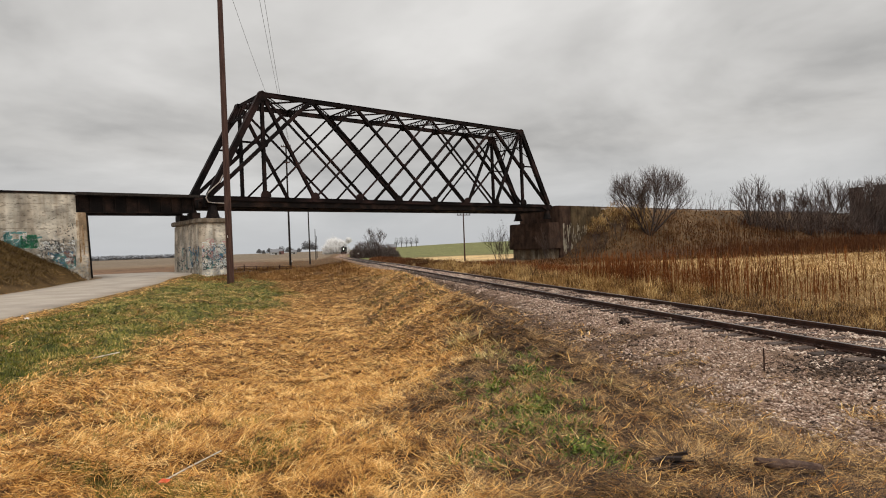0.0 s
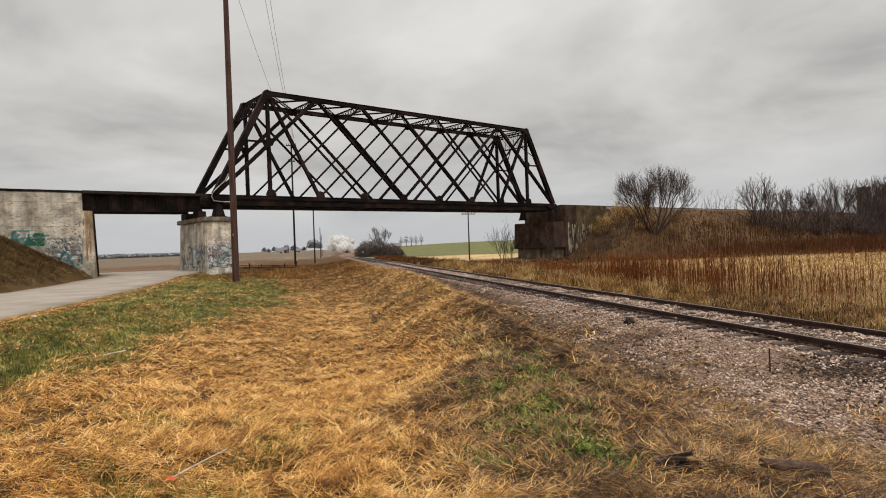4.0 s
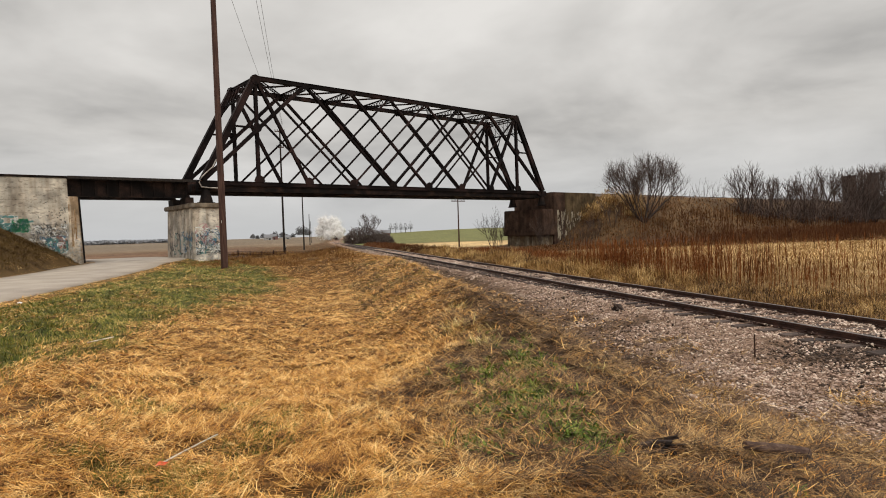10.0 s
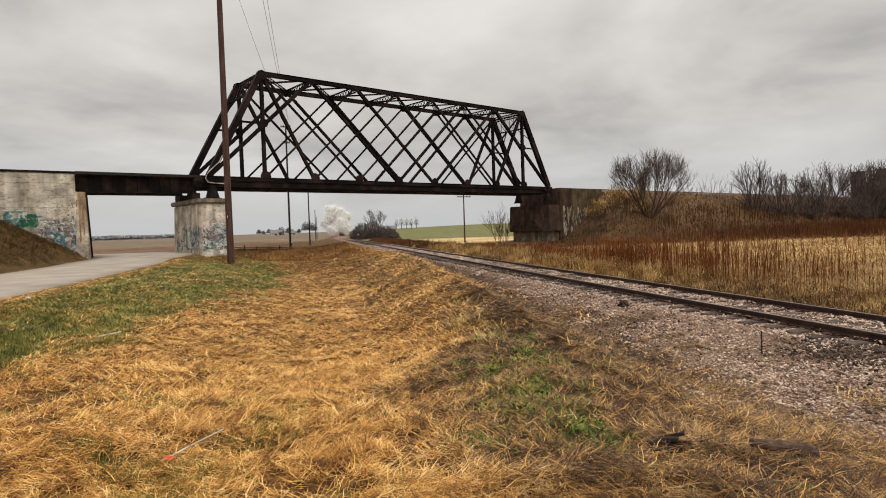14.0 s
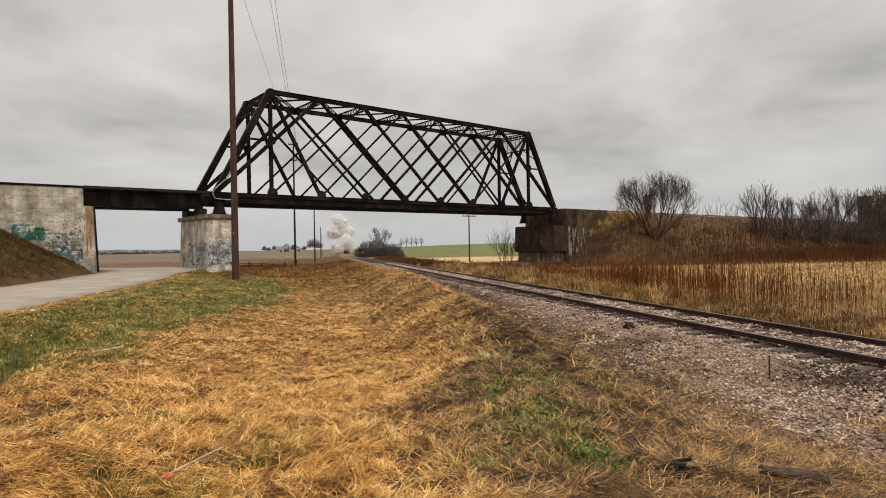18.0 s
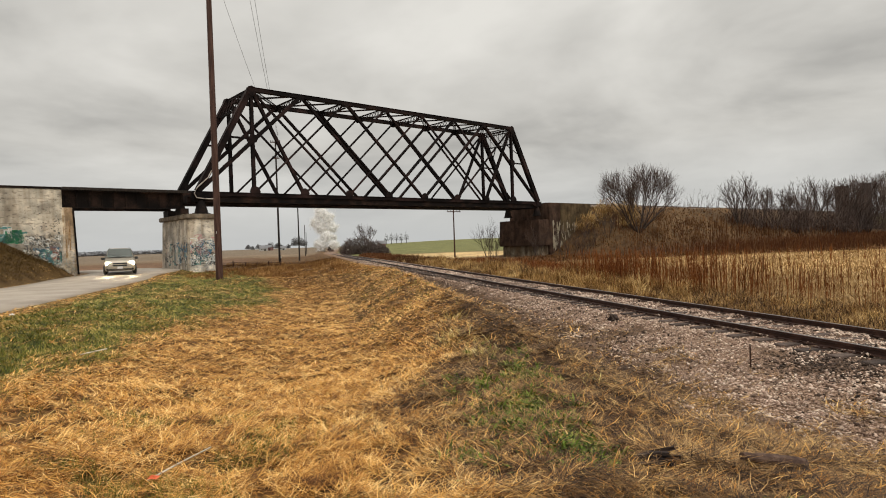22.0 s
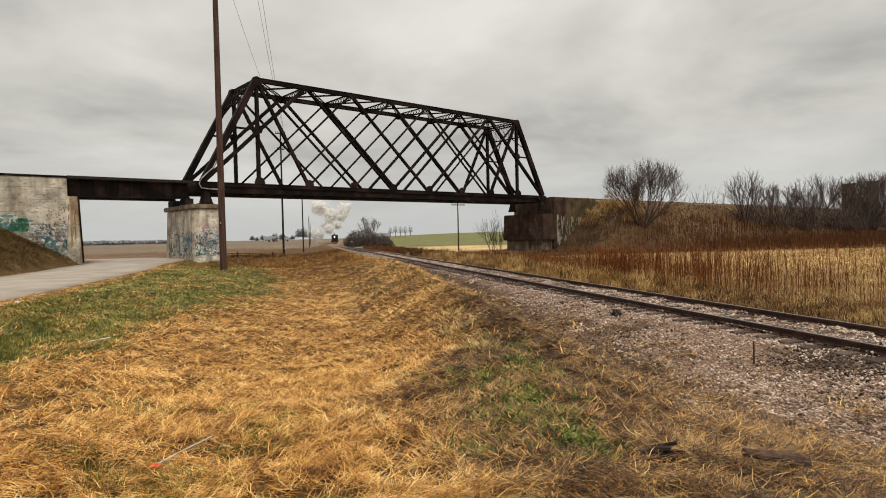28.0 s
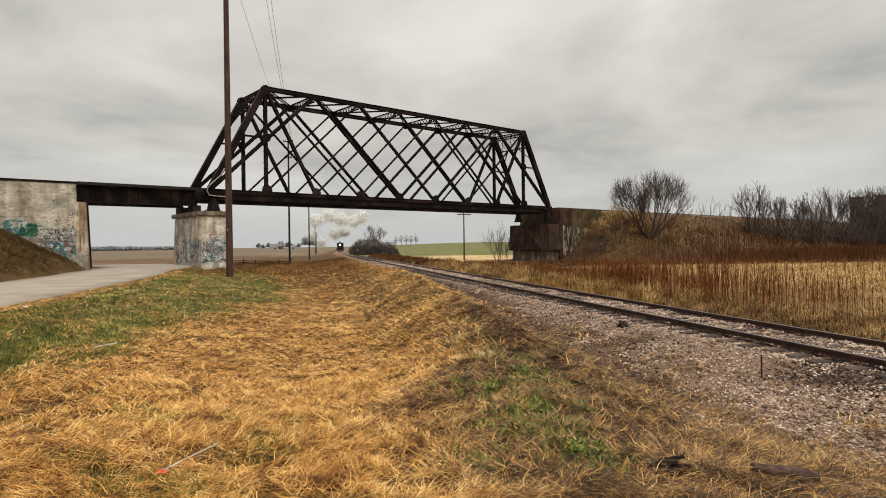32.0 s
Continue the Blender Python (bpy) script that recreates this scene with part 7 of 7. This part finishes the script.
flag = empty("marker_flag", "white survey stick with an orange flag lying in the straw", "marker flag")
rod("stick", spot(4.42, -1.04, 0.055), spot(4.96, -0.7, 0.10), 0.007, M_STICK, flag)
p = spot(4.42, -1.04, 0.05)
bm = bmesh.new()
vs = [bm.verts.new(p + Vector(q)) for q in ((0, -0.005, 0.015), (0.075, -0.018, 0.02), (0.085, 0.018, 0.028), (0.012, 0.032, 0.03))]
bm.faces.new(vs)
bmesh.ops.solidify(bm, geom=bm.faces[:], thickness=0.004)
part("flag", bm, M_ORANGE, flag, "small orange plastic flag")
twig = empty("stick", "pale bleached stick lying on the grass", "stick")
rod("shaft", spot(12.6, -4.05, 0.05), spot(13.2, -3.76, 0.10), 0.014, M_STICK, twig)
stake = empty("stake", "thin rusty stake standing in the ballast", "stake")
rod("shaft", spot(7.33, 6.48, -0.05), spot(7.33, 6.48, 0.34), 0.012, M_RAIL, stake)


def lump(name, s, u, size, label, category, mat, seed, parts=1):
    t = empty(name, label, category)
    rng = random.Random(seed)
    for k in range(parts):
        p = spot(s + rng.uniform(-0.08, 0.08) * (parts > 1), u + rng.uniform(-0.1, 0.1) * (parts > 1), size[2] * 0.3 + 0.035 * k)
        bm = bmesh.new()
        bmesh.ops.create_icosphere(bm, subdivisions=3, radius=1.0)
        o = Vector((seed, k * 3.1, 1))
        for v in bm.verts:
            v.co *= 0.75 + 0.5 * noise.noise(v.co * 1.5 + o) + 0.3 * noise.noise(v.co * 4 + o)
        bmesh.ops.transform(bm, matrix=Matrix.Translation(p) @ Matrix.Rotation(rng.uniform(0, 6), 4, "Z") @ Matrix.Diagonal((*size, 1)), verts=bm.verts[:])
        part("chunk", bm, mat, t)
    return t


timber = empty("broken_timber", "dark rotten splinters of broken timber in the straw", "timber")
rng = random.Random(12)
for k in range(9):
    p = spot(3.70 + rng.uniform(-0.06, 0.08), 2.44 + rng.uniform(-0.12, 0.12), 0.022 + 0.016 * (k % 4))
    size = (rng.uniform(0.10, 0.20), rng.uniform(0.02, 0.042), rng.uniform(0.016, 0.032))
    bm = box(size, bevel=0.004)
    for v in bm.verts:
        v.co += Vector((rng.gauss(0, 0.012), rng.gauss(0, 0.004), rng.gauss(0, 0.004)))
    bmesh.ops.transform(bm, matrix=Matrix.Translation(p) @ Matrix.Rotation(rng.gauss(-0.25, 0.35), 4, "Z") @ Matrix.Rotation(rng.gauss(0, 0.12), 4, "Y"), verts=bm.verts[:])
    part("splinter", bm, M_DEBRIS, timber)
lump("clod", 12.6, 7.3, (0.2, 0.16, 0.12), "dark clod on the ballast slope", "clod", M_DEBRIS, 5)
lump("clod", 6.9, 3.8, (0.06, 0.06, 0.05), "dark lump at the foot of the ballast", "clod", M_DEBRIS, 6)
log = empty("log", "short dark weathered log lying in the straw", "log")
a, b = spot(3.55, 3.04, 0.075), spot(3.57, 3.60, 0.085)
v, f = tube_run([a, a.lerp(b, 0.3), a.lerp(b, 0.7), b], [0.028, 0.040, 0.045, 0.041], 10)
f += [tuple(range(9, -1, -1)), tuple(range(30, 40))]
me = mesh_from("trunk", v, f)
me.materials.append(material("dark_log_bark", [(0.035, 0.018, 0.013), (0.075, 0.042, 0.030), (0.15, 0.095, 0.07)], 9, 0.85, 0, 0.6, 60))
piece("trunk", me, log)
for s, u, h in ((69.2, -1.6, 1.0), (150.0, 13.0, 1.4)):
    post = empty("marker_post", "short post with a white reflector", "marker post")
    rod("post", spot(s, u, -0.1), spot(s, u, h), 0.05, M_POLE, post)
    q = spot(s, u, h)
    part("reflector", box((0.22, 0.04, 0.22), Matrix.Translation(q + Vector((0, -0.06, 0))), 0.02), M_WHITE, post)
scrap = empty("paper_scrap", "small white scrap of paper at the edge of the road", "litter")
p = spot(18.9, -7.75, 0.05)
bm = bmesh.new()
bmesh.ops.create_grid(bm, x_segments=4, y_segments=3, size=0.5)
for v in bm.verts:
    v.co = Vector((v.co.x * 0.13, v.co.y * 0.10, 0.03 * noise.noise(v.co * 3.0)))
bmesh.ops.solidify(bm, geom=bm.faces[:], thickness=0.004)
bmesh.ops.transform(bm, matrix=Matrix.Translation(p) @ Matrix.Rotation(0.5, 4, "X"), verts=bm.verts[:])
part("sheet", bm, M_WHITE, scrap)

# ---- what moves ----
# seconds, middle of the front axle, extra turn in degrees
VAN_PATH = [(0, -95.0, 78.0, 0), (17.0, -48.0, 62.5, 0), (18.0, -40.0, 58.8, 0), (18.6, -35.2, 56.2, 0), (19.0, -32.0, 54.0, 0), (19.5, -29.4, 51.7, 0), (20.0, -27.2, 49.2, 5), (20.5, -25.2, 46.8, 9), (21.0, -23.5, 44.4, 10), (21.5, -22.2, 42.1, 6),
            (22.0, -21.6, 41.0, 0), (22.5, -21.0, 39.8, 3), (23.0, -20.6, 38.6, 6), (23.5, -20.2, 37.0, 8), (24.0, -19.8, 34.7, 7), (24.5, -19.4, 31.8, 3), (25.0, -18.95, 28.7, 0), (25.5, -18.4, 25.8, 0), (26.0, -17.6, 22.6, 0), (27.0, -16.0, 15.8, 0), (28.0, -14.3, 8.6, 0), (30.0, -10.6, -7.0, 0), (32.0, -6.8, -23.0, 0)]


def motions():
    # van: the row gives the middle of the front axle
    rows, turns = [], []
    gone = 0.0
    for k, (t, x, y, extra) in enumerate(VAN_PATH):
        i, j = max(0, k - 1), min(len(VAN_PATH) - 1, k + 1)
        dx, dy = VAN_PATH[j][1] - VAN_PATH[i][1], VAN_PATH[j][2] - VAN_PATH[i][2]
        if k:
            gone += math.hypot(x - VAN_PATH[k - 1][1], y - VAN_PATH[k - 1][2])
        h = math.atan2(dy, dx) + radians(extra)
        cx, cy = x - 1.62 * math.cos(h), y - 1.62 * math.sin(h)
        _, z = road_near(np.array([cx]), np.array([cy]))
        rows.append((t, pose(cx, cy, float(z[0]) + 0.05, 0, 0, math.degrees(h))))
        turns.append((t, gone / 0.335))
    walk(van, rows)
    steps = [(turns[0][0], turns[0][1])]
    for (t0, g0), (t1, g1) in zip(turns[:-1], turns[1:]):
        n = max(1, math.ceil((g1 - g0) / 1.3))
        steps += [(t0 + (t1 - t0) * k / n, g0 + (g1 - g0) * k / n) for k in range(1, n + 1)]
    for hub, x, y in van_wheels:
        walk(hub, [(t, Matrix.Translation((x, y, 0.335)) @ Matrix.Rotation(g, 4, "Y")) for t, g in steps])
    # engine: comes slowly along the track
    far, near = 330.0, 262.0
    rows, spin = [], []
    for k in range(33):
        s = far + (near - far) * k / 32
        p, q = track_pt(s, 0, 0), track_pt(s - 8, 0, 0)
        h = math.atan2(q.y - p.y, q.x - p.x)
        rows.append((k, pose(p.x, p.y, p.z, 0, 0, math.degrees(h))))
    walk(engine, rows)
    total = far - near
    for hub, x, r in engine_wheels:
        n = math.ceil(total / r / 1.4)
        walk(hub, [(32 * k / n, Matrix.Translation((x, 0, r)) @ Matrix.Rotation(total / r * k / n, 4, "Y")) for k in range(n + 1)])
    # steam: drifts up and aside from the engine
    for k, (ob, marks) in enumerate(puffs):
        rows = []
        for t, across, back, up in marks:
            s = far + (near - far) * t / 32
            p = track_pt(s + back, 0, 0)
            m = Matrix.Translation((p.x + across, p.y, p.z + 3.0 + up))
            rows.append((t, m @ Matrix.Rotation(0.012 * t * (1 if k % 2 else -1), 4, "Y") @ Matrix.Rotation(k, 4, "Z")))
        walk(ob, rows)


motions()
